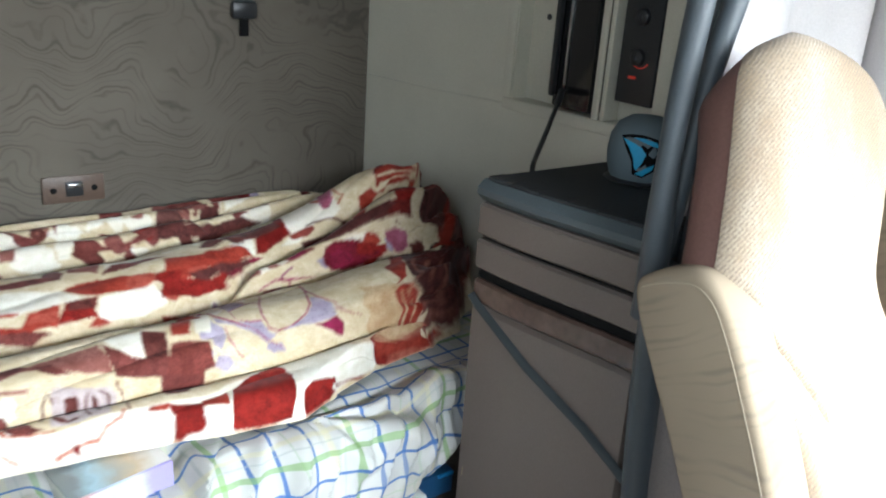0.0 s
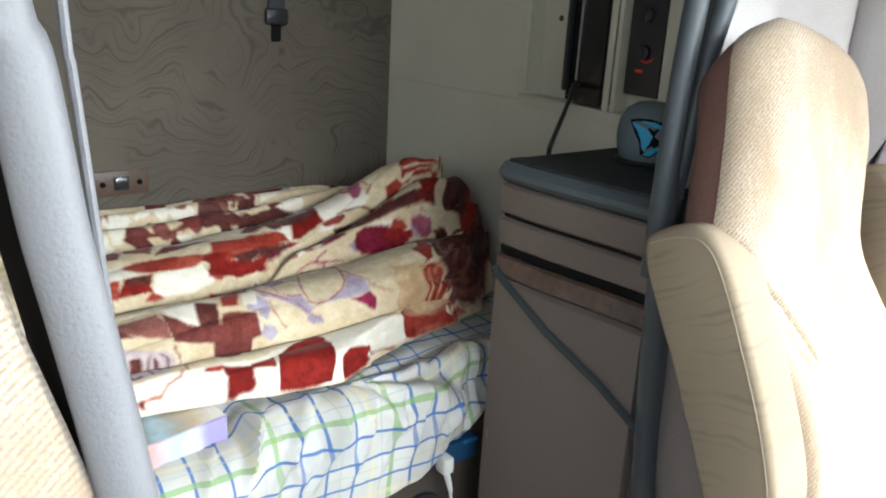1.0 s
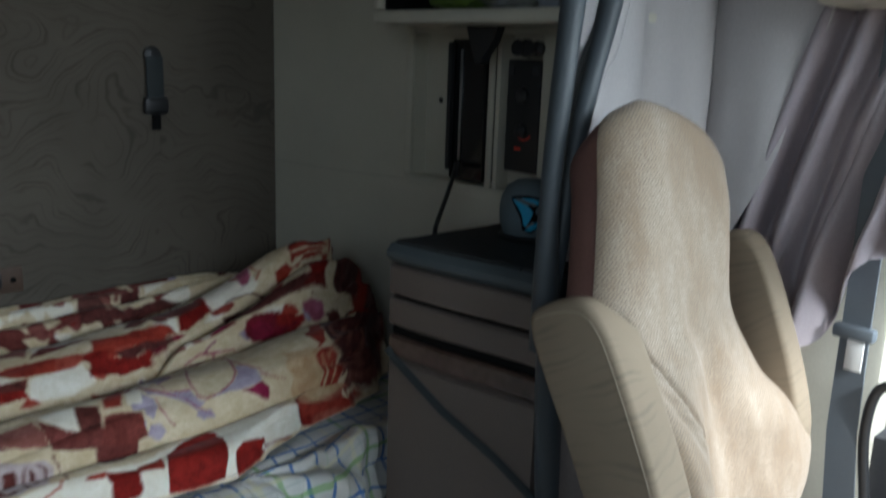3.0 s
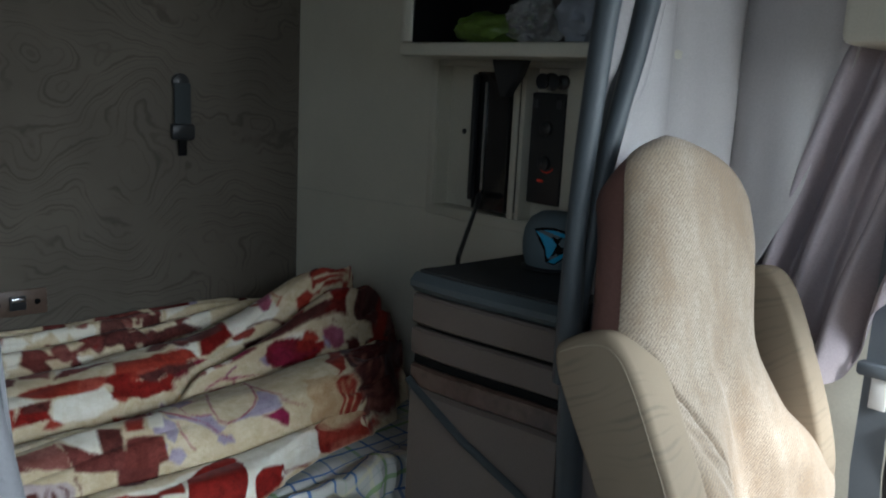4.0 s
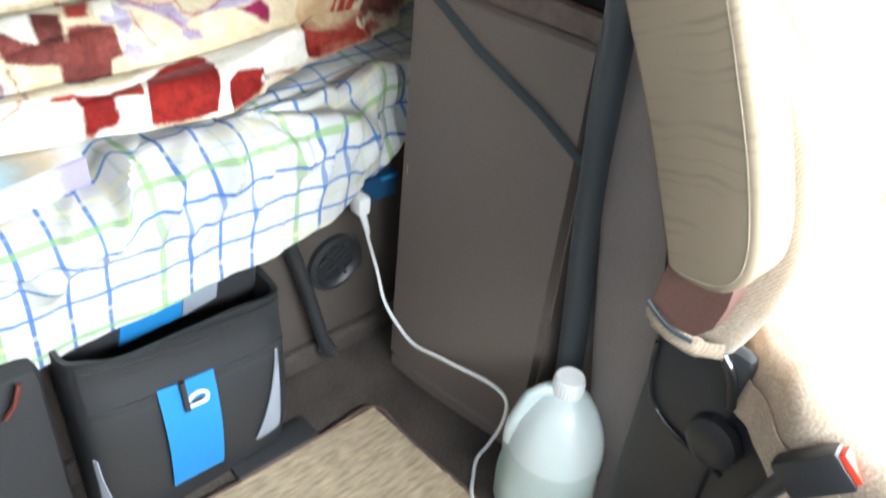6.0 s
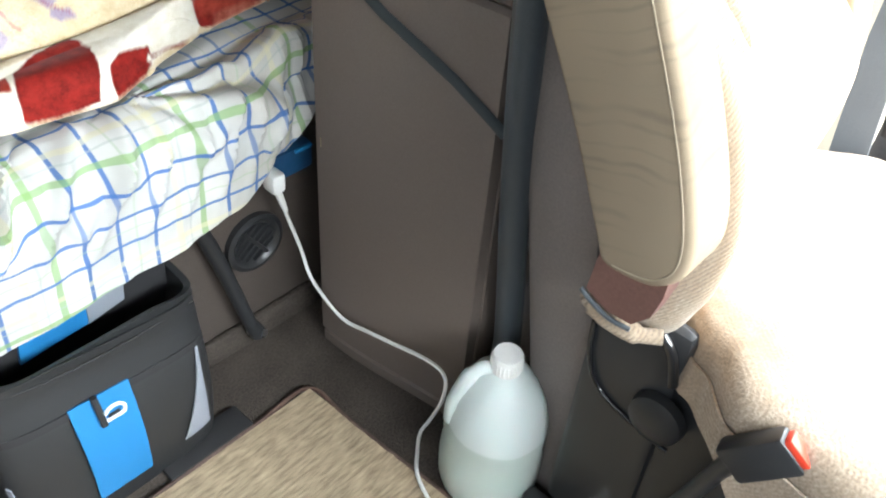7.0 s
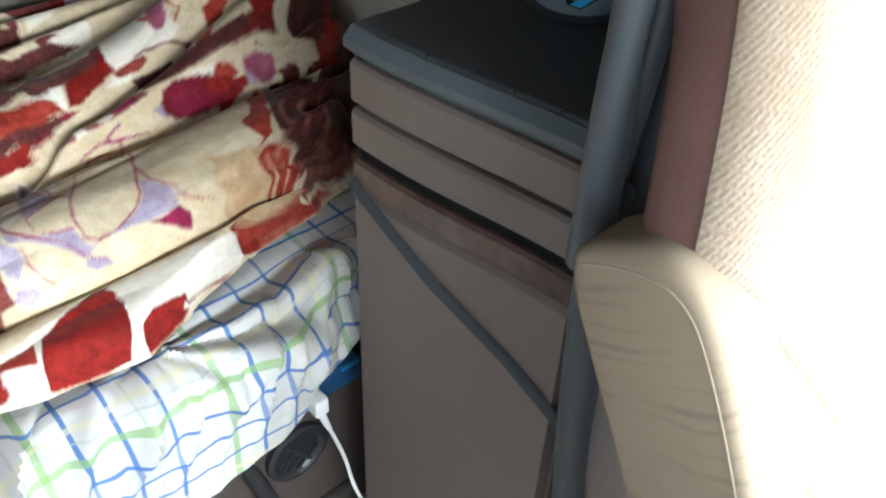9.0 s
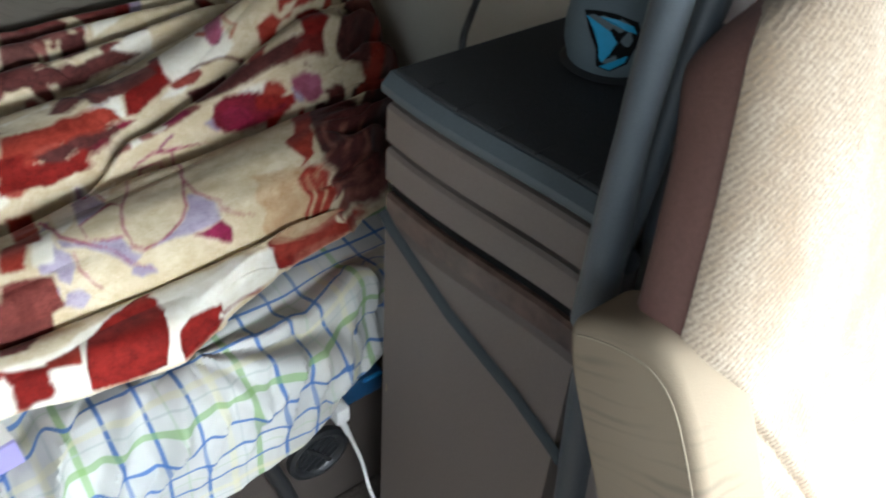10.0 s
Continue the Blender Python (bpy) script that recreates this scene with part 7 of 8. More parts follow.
# restraint buckle and latch plate on the rear wall
hang = thing("hanging_buckle", "black webbing with a plastic buckle hanging on the rear wall", "buckle")
HX, HY = 0.805, REAR - 0.012
part("anchor", spun(bmesh.new(), [(0.001, 0.0), (0.019, 0.002), (0.019, 0.010), (0.012, 0.014), (0.001, 0.014)], 18, pose(HX - 0.004, REAR - 0.001, 1.152, 90, 0, 0)), BLACK_PLASTIC, hang)
boxed("webbing", (HX - 0.021, HY - 0.004, 1.055), (HX + 0.017, HY + 0.004, 1.150), STRAP, hang, r=0.002)
boxed("housing", (HX - 0.030, HY - 0.010, 1.025), (HX + 0.026, HY + 0.008, 1.062), BLACK_PLASTIC, hang, r=0.008)
boxed("tongue", (HX - 0.012, HY - 0.003, 0.990), (HX + 0.008, HY + 0.003, 1.027), CAB_SLOT, hang, "dark metal tongue", 0.002)
latch = thing("latch_plate", "brown oval latch plate with a metal catch on the rear wall", "latch")
LX, LZ = 0.446, 0.697
boxed("plate", (LX - 0.058, REAR - 0.008, LZ - 0.027), (LX + 0.058, REAR - 0.001, LZ + 0.027), BROWN_TRIM, latch, r=0.016)
boxed("catch", (LX - 0.016, REAR - 0.014, LZ - 0.014), (LX + 0.016, REAR - 0.007, LZ + 0.016), BLACK_PLASTIC, latch, r=0.003)
boxed("catch_edge", (LX - 0.012, REAR - 0.016, LZ + 0.004), (LX + 0.012, REAR - 0.013, LZ + 0.012), STEEL, latch, "bright metal catch", 0.001)
for d in (-0.038, 0.038):
    part("screw", spun(bmesh.new(), [(0.0005, 0.0), (0.006, 0.0005), (0.006, 0.002), (0.004, 0.003)], 12, pose(LX + d, REAR - 0.008, LZ, 90, 0, 0)), CAB_SLOT, latch)

# ---- below the bunk ----
socket = thing("power_socket", "dark blue socket box with a bright blue lip below the bunk", "socket")
boxed("housing", (0.765, 0.922, 0.318), (0.835, 0.954, 0.362), BLUE_BOX, socket, "", 0.004)
boxed("lip", (0.800, 0.917, 0.356), (0.832, 0.9225, 0.362), BAG_BLUE, socket, "bright blue lip", 0.002)
plug = thing("charger_cable", "white charger plug and cable running over the carpet", "cable")
part("plug", box(bmesh.new(), (0.739, 0.894, 0.322), (0.762, 0.922, 0.354), 0.005), WHITE, plug)
part("strain_relief", tube(bmesh.new(), [(0.751, 0.903, 0.324), (0.757, 0.900, 0.298), (0.763, 0.902, 0.280)], [0.006, 0.005, 0.004], 10), WHITE, plug)
part("cable", tube(bmesh.new(), smooth_path([(0.763, 0.902, 0.280), (0.769, 0.908, 0.263), (0.784, 0.900, 0.198), (0.785, 0.878, 0.146), (0.785, 0.838, 0.118), (0.785, 0.796, 0.107), (0.785, 0.750, 0.120), (0.785, 0.704, 0.134), (0.785, 0.620, 0.159), (0.785, 0.586, 0.150), (0.784, 0.586, 0.10), (0.783, 0.603, 0.04), (0.772, 0.612, 0.006), (0.745, 0.592, 0.0045), (0.708, 0.555, 0.0145), (0.683, 0.487, 0.0145), (0.665, 0.40, 0.0145), (0.65, 0.30, 0.0145)], 8), 0.0030, 8), WHITE, plug)
vent = thing("air_vent", "round black air vent in the bunk base", "vent")
VM = pose(0.734, 0.954, 0.205, 90, 0, 0)
part("ring", spun(bmesh.new(), [(0.034, 0.0), (0.052, 0.0), (0.052, 0.010), (0.044, 0.013), (0.038, 0.010), (0.034, 0.004)], 32, VM), BLACK_PLASTIC, vent)
part("dish", spun(bmesh.new(), [(0.001, 0.001), (0.036, 0.001), (0.036, 0.003), (0.001, 0.003)], 28, VM), CAB_SLOT, vent)
for k in range(5):
    d = (k - 2) * 0.013
    w = math.sqrt(0.035 ** 2 - d * d)
    boxed("slat", (-w, d - 0.0016, 0.003), (w, d + 0.0016, 0.010), BLACK_PLASTIC, vent, r=0.0005, m=VM @ pose(0, 0, 0, 0, 0, 35))
boxed("rib", (-0.003, -0.035, 0.004), (0.003, 0.035, 0.011), BLACK_PLASTIC, vent, r=0.0005, m=VM @ pose(0, 0, 0, 0, 0, 35))
prop = thing("gas_strut", "black gas strut with a ball end, leaning at the bunk base", "strut")
part("rod", tube(bmesh.new(), [(0.622, 0.935, 0.345), (0.660, 0.930, 0.21), (0.694, 0.922, 0.065)], [0.012, 0.012, 0.011], 14), BLACK_PLASTIC, prop)
part("ball_end", tube(bmesh.new(), [(0.692, 0.922, 0.072), (0.698, 0.921, 0.056), (0.703, 0.921, 0.043), (0.707, 0.927, 0.031)], [0.011, 0.013, 0.014, 0.006], 14), BLACK_PLASTIC, prop)
part("pin", spun(bmesh.new(), [(0.006, -0.017), (0.006, 0.017)], 12, pose(0.703, 0.922, 0.043, 70, 0, 20)), STEEL, prop, "metal pin")

# cooler bag
bag = thing("cooler_bag", "charcoal nylon cooler bag with a blue tab, under the bunk", "bag")


def bag_ring(z, grow=0.0):
    """A rounded outline, wider at the top and bulging low in front."""
    x0 = 0.268 - 0.008 * z / 0.29 - grow
    x1 = 0.562 + 0.006 * z / 0.29 + grow
    y0 = 0.828 - 0.020 * math.sin(math.pi * min(1, z / 0.24)) - grow
    y1 = 0.945 + grow
    ring = []
    for k in range(48):
        a = math.tau * k / 48
        c, s = math.cos(a), math.sin(a)
        ring.append(((x0 + x1) / 2 + (x1 - x0) / 2 * math.copysign(abs(c) ** 0.35, c), (y0 + y1) / 2 + (y1 - y0) / 2 * math.copysign(abs(s) ** 0.5, s), z * (1.17 - 0.05 * c) + 0.006 * noise.noise((c * 2, s * 2, z * 8)) * (z > 0.01)))
    return ring


rings = [bag_ring(0.004 + 0.262 * k / 14) for k in range(15)]
inner = [[(0.41 + (p[0] - 0.41) * 0.95, 0.887 + (p[1] - 0.887) * 0.88, p[2]) for p in bag_ring(z)] for z in (0.264, 0.235, 0.14)]
part("body", loft(bmesh.new(), rings + inner), BAG, bag)


def bag_front(s, z, out=0.003):
    """A point on the front at s from 0 to 1 along it."""
    r = bag_ring(max(0.004, z))
    x0, x1 = min(p[0] for p in r), max(p[0] for p in r)
    x = x0 + (x1 - x0) * s
    c = abs((x - (x0 + x1) / 2) / ((x1 - x0) / 2)) ** (1 / 0.35)
    sn = max(0.0, 1 - min(1, c) ** 2) ** 0.5
    y0, y1 = min(p[1] for p in r), max(p[1] for p in r)
    return x, (y0 + y1) / 2 - (y1 - y0) / 2 * sn ** 0.5 - out, z * (1.17 - 0.05 * (2 * s - 1))


def patch(s0, s1, z0, z1, out=0.003, lean=0.0, nu=10, nv=10):
    def f(u, v):
        z = z0 + (z1 - z0) * v
        p = bag_front(s0 + (s1 - s0) * u + lean * v, z, out)
        return (*p, u, v)
    return sheet(bmesh.new(), f, nu, nv, 0.002)


part("top_band", patch(0.04, 0.96, 0.200, 0.264, 0.005, nu=24), BAG, bag, "smooth charcoal top band")
part("band_edge", patch(0.04, 0.96, 0.197, 0.206, 0.0065, nu=24, nv=2), BAG_DARK, bag)
part("blue_tab", patch(0.315, 0.575, 0.052, 0.209, 0.008), BAG_BLUE, bag, "bright blue nylon tab")
part("zip_pull", tube(bmesh.new(), [bag_front(0.420, 0.212, 0.012), bag_front(0.420, 0.174, 0.014)], 0.0045, 8), BAG_DARK, bag, "black pull tab")
bm = bmesh.new()
tube(bm, [bag_front(0.475 + 0.048 * math.cos(a) + 0.010 * math.sin(a), 0.180 + 0.010 * max(-0.45, math.sin(a)), 0.011) for a in np.linspace(0, math.tau, 22)], 0.0026, 6)
part("emblem", bm, WHITE, bag, "white oval emblem")
boxed("emblem", (-0.008, -0.001, -0.003), (0.008, 0.001, 0.003), BLACK_PLASTIC, bag, "black mark in the emblem", 0.001, Matrix.Translation(bag_front(0.474, 0.179, 0.010)))


def corner_patch(side):
    """A curved reflective corner: narrow above, wide at the foot."""
    def f(u, v):
        z = 0.008 + 0.125 * v if side < 0 else 0.055 + 0.146 * v
        wide = 0.012 + 0.115 * (1 - v) ** 2.6
        s = 0.012 + wide * u if side < 0 else 0.915 - (0.012 + 0.14 * (1 - v) ** 1.6) * (1 - u) - 0.012 * math.sin(v * math.pi)
        return (*bag_front(s, z, 0.005), u, v)
    return sheet(bmesh.new(), f, 8, 14, 0.002)


part("corner_panel", corner_patch(-1), BAG_GREY, bag, "grey reflective corner panel")
part("corner_panel", corner_patch(1), BAG_GREY, bag, "grey reflective corner panel")
part("inside_flap", loft(bmesh.new(), [[(x, y + d, z) for x, y, z in ((0.27, 0.905, 0.300), (0.40, 0.897, 0.318), (0.52, 0.892, 0.338), (0.555, 0.892, 0.322), (0.562, 0.915, 0.22), (0.265, 0.915, 0.22))] for d in (0.0, 0.006)]), BAG_DARK, bag, "black inside flap")
part("blue_lining", loft(bmesh.new(), [[(x, y + d, z) for x, y, z in ((0.355, 0.893, 0.305), (0.440, 0.888, 0.322), (0.443, 0.902, 0.27), (0.352, 0.904, 0.26))] for d in (0.0, 0.005)]), BAG_BLUE, bag, "blue lining showing at the opening")
part("grey_lining", loft(bmesh.new(), [[(x, y + d, z) for x, y, z in ((0.441, 0.886, 0.322), (0.492, 0.883, 0.333), (0.494, 0.900, 0.28), (0.443, 0.901, 0.27))] for d in (0.0, 0.005)]), BAG_GREY, bag, "grey lining showing at the opening")
part("zip_seam", tube(bmesh.new(), smooth_path([bag_front(0.05, 0.255, 0.007), bag_front(0.30, 0.254, 0.008), bag_front(0.65, 0.2545, 0.008), bag_front(0.95, 0.255, 0.007)], 8), 0.0016, 6), BAG_DARK, bag)
part("base_strap", box(bmesh.new(), (0.455, 0.800, 0.002), (0.60, 0.850, 0.012), 0.004), BAG_DARK, bag)
part("zip_end", spun(bmesh.new(), [(0.001, 0.0), (0.0045, 0.001), (0.004, 0.005), (0.001, 0.006)], 12, Matrix.Translation((0.283, 0.90, 0.296)) @ Matrix.Diagonal((2.2, 1.2, 1.2, 1.0))), WHITE, bag, "white zip end")
side = thing("jerrycan", "dark plastic case with a dull orange handle beside the bag", "case")
boxed("body", (0.02, 0.845, 0.0), (0.243, 0.935, 0.335), BAG_DARK, side, "", 0.02)
part("handle", tube(bmesh.new(), smooth_path([(0.214, 0.838, 0.330), (0.209, 0.836, 0.318), (0.203, 0.836, 0.304), (0.190, 0.838, 0.287)], 5), 0.0050, 8, 0.6), ORANGE, side, "dull orange carrying handle")

# rush mat
mat_thing = thing("floor_mat", "straw-coloured rush mat with a dark bound edge on the carpet", "mat")
part("weave", sheet(bmesh.new(), lambda u, v: (0.05 + 0.655 * u + 0.03 * (1 - v) * u, 0.22 + 0.575 * v, 0.0085 + 0.0015 * noise.noise((u * 40, v * 40, 1)), u, v), 90, 70, 0.006), RUSH, mat_thing)
part("binding", tube(bmesh.new(), smooth_path([(0.735, 0.22, 0.006), (0.723, 0.45, 0.006), (0.710, 0.70, 0.006), (0.706, 0.797, 0.006), (0.60, 0.799, 0.006), (0.30, 0.799, 0.006), (0.05, 0.799, 0.006)], 6), 0.0040, 8), CAB_WOOD, mat_thing, "dark bound edge")

# water jug
jug = thing("water_jug", "translucent gallon jug of water with a white cap, on the carpet", "jug")
JM = Matrix.Translation((0.792, 0.493, 0.0)) @ Matrix.Diagonal((0.98, 0.98, 1.015, 1.0))
bm = bmesh.new()
spun(bm, [(0.002, 0.0), (0.058, 0.0), (0.070, 0.006), (0.075, 0.02), (0.0755, 0.06), (0.0745, 0.085), (0.0715, 0.100), (0.0735, 0.115), (0.0735, 0.140), (0.070, 0.165), (0.061, 0.192), (0.047, 0.217), (0.030, 0.235), (0.020, 0.242), (0.019, 0.256), (0.002, 0.256)], 44, JM)
for v in bm.verts:
    d = v.co - JM.translation
    if 0.02 < d.z < 0.235 and d.xy.length > 0.02:
        a = math.atan2(d.y, d.x)
        d.xy = d.xy * (1 + 0.045 * noise.noise((math.cos(a) * 1.7, math.sin(a) * 1.7, d.z * 14)) - 0.05 * max(0.0, math.cos(2 * a + 0.6)) * step(0.10, 0.16, d.z) * step(0.225, 0.19, d.z))
        v.co = JM.translation + d
part("bottle", bm, JUG, jug)
part("handle", tube(bmesh.new(), smooth_path([JM @ Vector(p) for p in ((-0.012, 0.012, 0.240), (-0.022, 0.021, 0.243), (-0.033, 0.031, 0.230), (-0.041, 0.038, 0.204), (-0.046, 0.043, 0.175), (-0.047, 0.043, 0.140))], 6), [0.0095] * 12 + [0.0115] * 12 + [0.013] * 7, 12), JUG, jug)
bm = bmesh.new()
spun(bm, [(0.0212, 0.243), (0.0212, 0.266), (0.0195, 0.270), (0.001, 0.270)], 30, JM)
cap = part("cap", bm, WHITE, jug, "white ribbed screw cap")
for k in range(26):
    a = math.tau * k / 26
    part("grip_rib", box(bmesh.new(), (-0.0009, -0.0009, 0.246), (0.0009, 0.0009, 0.264), 0, JM @ Matrix.Translation((0.0213 * math.cos(a), 0.0213 * math.sin(a), 0))), WHITE, cap)


# ---- curtains ----
def curtain_rear(u, v):
    """Hangs behind the seat from the gathered edge to the side, then turns forward along the wall."""
    z = 0.045 + 1.88 * v
    reach = smooth_chain(z, [(0.0, 0.66), (0.75, 0.70), (1.10, 0.90), (1.30, 1.0), (2.0, 1.0)])
    d = u * reach * 0.56
    turn = step(0.33, 0.41, d)
    x = 0.880 + min(d, 0.37) + 0.004 * turn
    y = 0.605 - max(0.0, d - 0.37)
    ripple = (0.010 + 0.006 * v) * math.sin(d * 30 + 0.8 + 1.6 * (1 - v)) + 0.003 * math.sin(d * 66 + 3 * v) + 0.008 * noise.noise((u * 6, v * 5, 2))
    y += ripple * (1 - turn) - 0.03 * step(0.5, 0.0, v) * (1 - turn)
    x -= ripple * turn
    return x + 0.012 * math.sin(v * 3) * (1 - turn), y, z, d, z


tagged(part("sleeper_curtain", sheet(bmesh.new(), curtain_rear, 150, 80, 0.003), VINYL_GREY), "grey vinyl sleeper curtain hanging in broad folds behind the seat", "curtain")
edge = thing("curtain_edge", "bunched black blackout curtain gathered beside the cabinet", "curtain")


def fold(points, radii, flat=0.8):
    path = smooth_path(points, 8)
    n = len(path) - 1
    return tube(bmesh.new(), path, [chain(k / n, radii) for k in range(n + 1)], 18, flat)


part("fold", fold([(0.87, 0.552, 1.93), (0.828, 0.550, 1.40), (0.809, 0.550, 1.25), (0.798, 0.550, 1.15), (0.790, 0.550, 1.06), (0.786, 0.550, 0.98), (0.788, 0.550, 0.90), (0.793, 0.552, 0.80)], [(0, 0.022), (0.15, 0.017), (0.4, 0.0145), (0.7, 0.013), (0.85, 0.016), (1, 0.018)], 1.0), BLACK_CLOTH, edge)
part("fold", fold([(0.99, 0.556, 1.93), (0.918, 0.552, 1.40), (0.886, 0.550, 1.25), (0.855, 0.550, 1.15), (0.831, 0.550, 1.06), (0.819, 0.550, 0.98), (0.812, 0.550, 0.92), (0.806, 0.552, 0.86)], [(0, 0.024), (0.15, 0.018), (0.4, 0.0135), (0.7, 0.0115), (0.85, 0.010), (1, 0.008)], 1.0), BLACK_CLOTH, edge)
part("fold", fold([(1.09, 0.592, 1.93), (0.960, 0.590, 1.27), (0.914, 0.586, 1.157), (0.872, 0.582, 1.05), (0.842, 0.575, 0.93), (0.828, 0.566, 0.84)], [(0, 0.030), (0.2, 0.022), (0.4, 0.017), (0.6, 0.011), (0.8, 0.007), (1, 0.006)]), VINYL_GREY, edge, "grey lining of the curtain")
part("fold", fold([(1.06, 0.602, 1.93), (0.968, 0.602, 1.30), (0.922, 0.602, 1.157), (0.886, 0.600, 1.035), (0.862, 0.598, 0.92), (0.850, 0.595, 0.80)], [(0, 0.035), (0.2, 0.026), (0.4, 0.022), (0.6, 0.020), (0.8, 0.020), (1, 0.020)]), BLACK_CLOTH, edge)
part("fold", fold([(0.912, 0.572, 1.03), (0.895, 0.566, 0.97), (0.880, 0.558, 0.90), (0.872, 0.556, 0.80), (0.868, 0.556, 0.70)], [(0, 0.012), (0.3, 0.020), (1, 0.020)], 1.0), BLACK_CLOTH, edge)
part("fold", fold([(0.812, 0.556, 0.86), (0.820, 0.554, 0.67), (0.838, 0.550, 0.46), (0.866, 0.545, 0.20), (0.872, 0.545, 0.004)], [(0, 0.021), (0.5, 0.021), (1, 0.022)], 0.9), BLACK_CLOTH, edge)


def hem_door(y):
    return smooth_chain(y, [(0.10, 1.10), (0.31, 0.905), (0.40, 0.745), (0.56, 0.55)])


def curtain_door(u, v):
    yt = 0.50 - 0.46 * u
    y = yt + (0.13 + 0.03 * math.sin(u * 7)) * v ** 0.9
    zb = hem_door(y) if v > 0.99 else hem_door(yt + 0.13 + 0.03 * math.sin(u * 7))
    z = 1.30 + (zb - 1.30) * v
    k = 0.6 + 0.6 * v
    x = 1.295 - 0.026 * k * math.sin(u * 44 + 1.5 * math.sin(v * 3)) - 0.022 * k * abs(math.sin(u * 27 + 2.2 * v)) - 0.012 * noise.noise((u * 14, v * 5, 4)) - 0.035 * v * step(0.3, 0.7, u)
    return x, y, z, u, v


tagged(part("door_curtain", sheet(bmesh.new(), curtain_door, 220, 60, 0.002), VINYL_MAUVE), "mauve window curtain bunched in slanting folds beside the door", "curtain")
locker = thing("overhead_locker", "cream overhead locker above the cab door", "locker")
boxed("body", (1.17, 0.05, 1.258), (1.33, 0.418, 1.60), CREAM, locker, "", 0.015)
part("button", spun(bmesh.new(), [(0.001, 0.0), (0.010, 0.001), (0.009, 0.006), (0.001, 0.008)], 14, pose(1.262, 0.4185, 1.345, -90, 0, 0)), STEEL, locker, "bright press stud")

# seat belt on the pillar
belt = thing("seat_belt", "dark grey seat belt with a tongue on the pillar", "seat belt")
part("webbing", loft(bmesh.new(), [[(1.275 + d, y0, z), (1.275 + d, y1, z), (1.279 + d, y1, z), (1.279 + d, y0, z)] for y0, y1, z, d in ((0.312, 0.352, 1.25, 0.0), (0.310, 0.352, 0.80, 0.0), (0.305, 0.350, 0.62, -0.006), (0.285, 0.335, 0.45, -0.01), (0.29, 0.33, 0.25, 0.0))]), WEBBING, belt)
boxed("slider", (1.262, 0.300, 0.770), (1.285, 0.362, 0.792), WEBBING, belt, "", 0.006)
boxed("tongue", (1.266, 0.312, 0.722), (1.270, 0.338, 0.772), WHITE, belt, "pale metal tongue", 0.002)
part("cable_loop", tube(bmesh.new(), smooth_path([(1.27, 0.25, 0.72), (1.27, 0.285, 0.70), (1.275, 0.295, 0.62), (1.28, 0.28, 0.5)], 6), 0.008, 10), BLACK_PLASTIC, belt)

# ---- passenger seat ----
seat = thing("passenger_seat", "cab seat with a ribbed beige cover, maroon sides and raised armrests", "seat")


LEFT_EDGE = [(0.455, 0.775), (0.48, 0.752), (0.51, 0.741), (0.56, 0.738), (0.62, 0.741), (0.70, 0.744), (0.80, 0.744), (0.87, 0.736), (0.93, 0.751), (1.0, 0.769), (1.064, 0.781), (1.085, 0.786), (1.10, 0.793), (1.111, 0.803), (1.120, 0.820), (1.126, 0.842), (1.128, 0.860)]
RIGHT_EDGE = [(0.44, 1.05), (0.50, 1.10), (0.55, 1.145), (0.60, 1.168), (0.645, 1.172), (0.68, 1.155), (0.72, 1.118), (0.765, 1.066), (0.80, 1.042), (0.84, 1.024), (0.87, 1.019), (0.95, 1.027), (1.0, 1.035), (1.04, 1.033), (1.068, 1.017), (1.084, 1.000), (1.098, 0.976), (1.109, 0.952), (1.118, 0.925), (1.125, 0.895), (1.128, 0.872)]
FACE = [(0.44, 0.350), (0.50, 0.346), (0.62, 0.343), (0.72, 0.358), (0.82, 0.384), (0.90, 0.400), (1.0, 0.418), (1.06, 0.433), (1.09, 0.442), (1.11, 0.452), (1.12, 0.461), (1.126, 0.471), (1.128, 0.480)]
BOLSTER_IN = [(0.44, 0.315), (0.50, 0.292), (0.56, 0.273), (0.613, 0.268), (0.66, 0.277), (0.70, 0.290), (0.75, 0.318), (0.80, 0.355), (0.86, 0.396)]
BOLSTER_OUT = [(0.44, 0.332), (0.52, 0.315), (0.62, 0.304), (0.70, 0.318), (0.78, 0.358), (0.86, 0.390), (0.92, 0.404)]


def shell_edge(z):
    """Where the cloth of the backrest meets its vinyl shell."""
    return 0.433 + 0.228 * (z - 0.86)


def top_sink(z):
    """How far the rear rim of the head lies below its crown."""
    return 0.008 * step(1.06, 1.128, z)


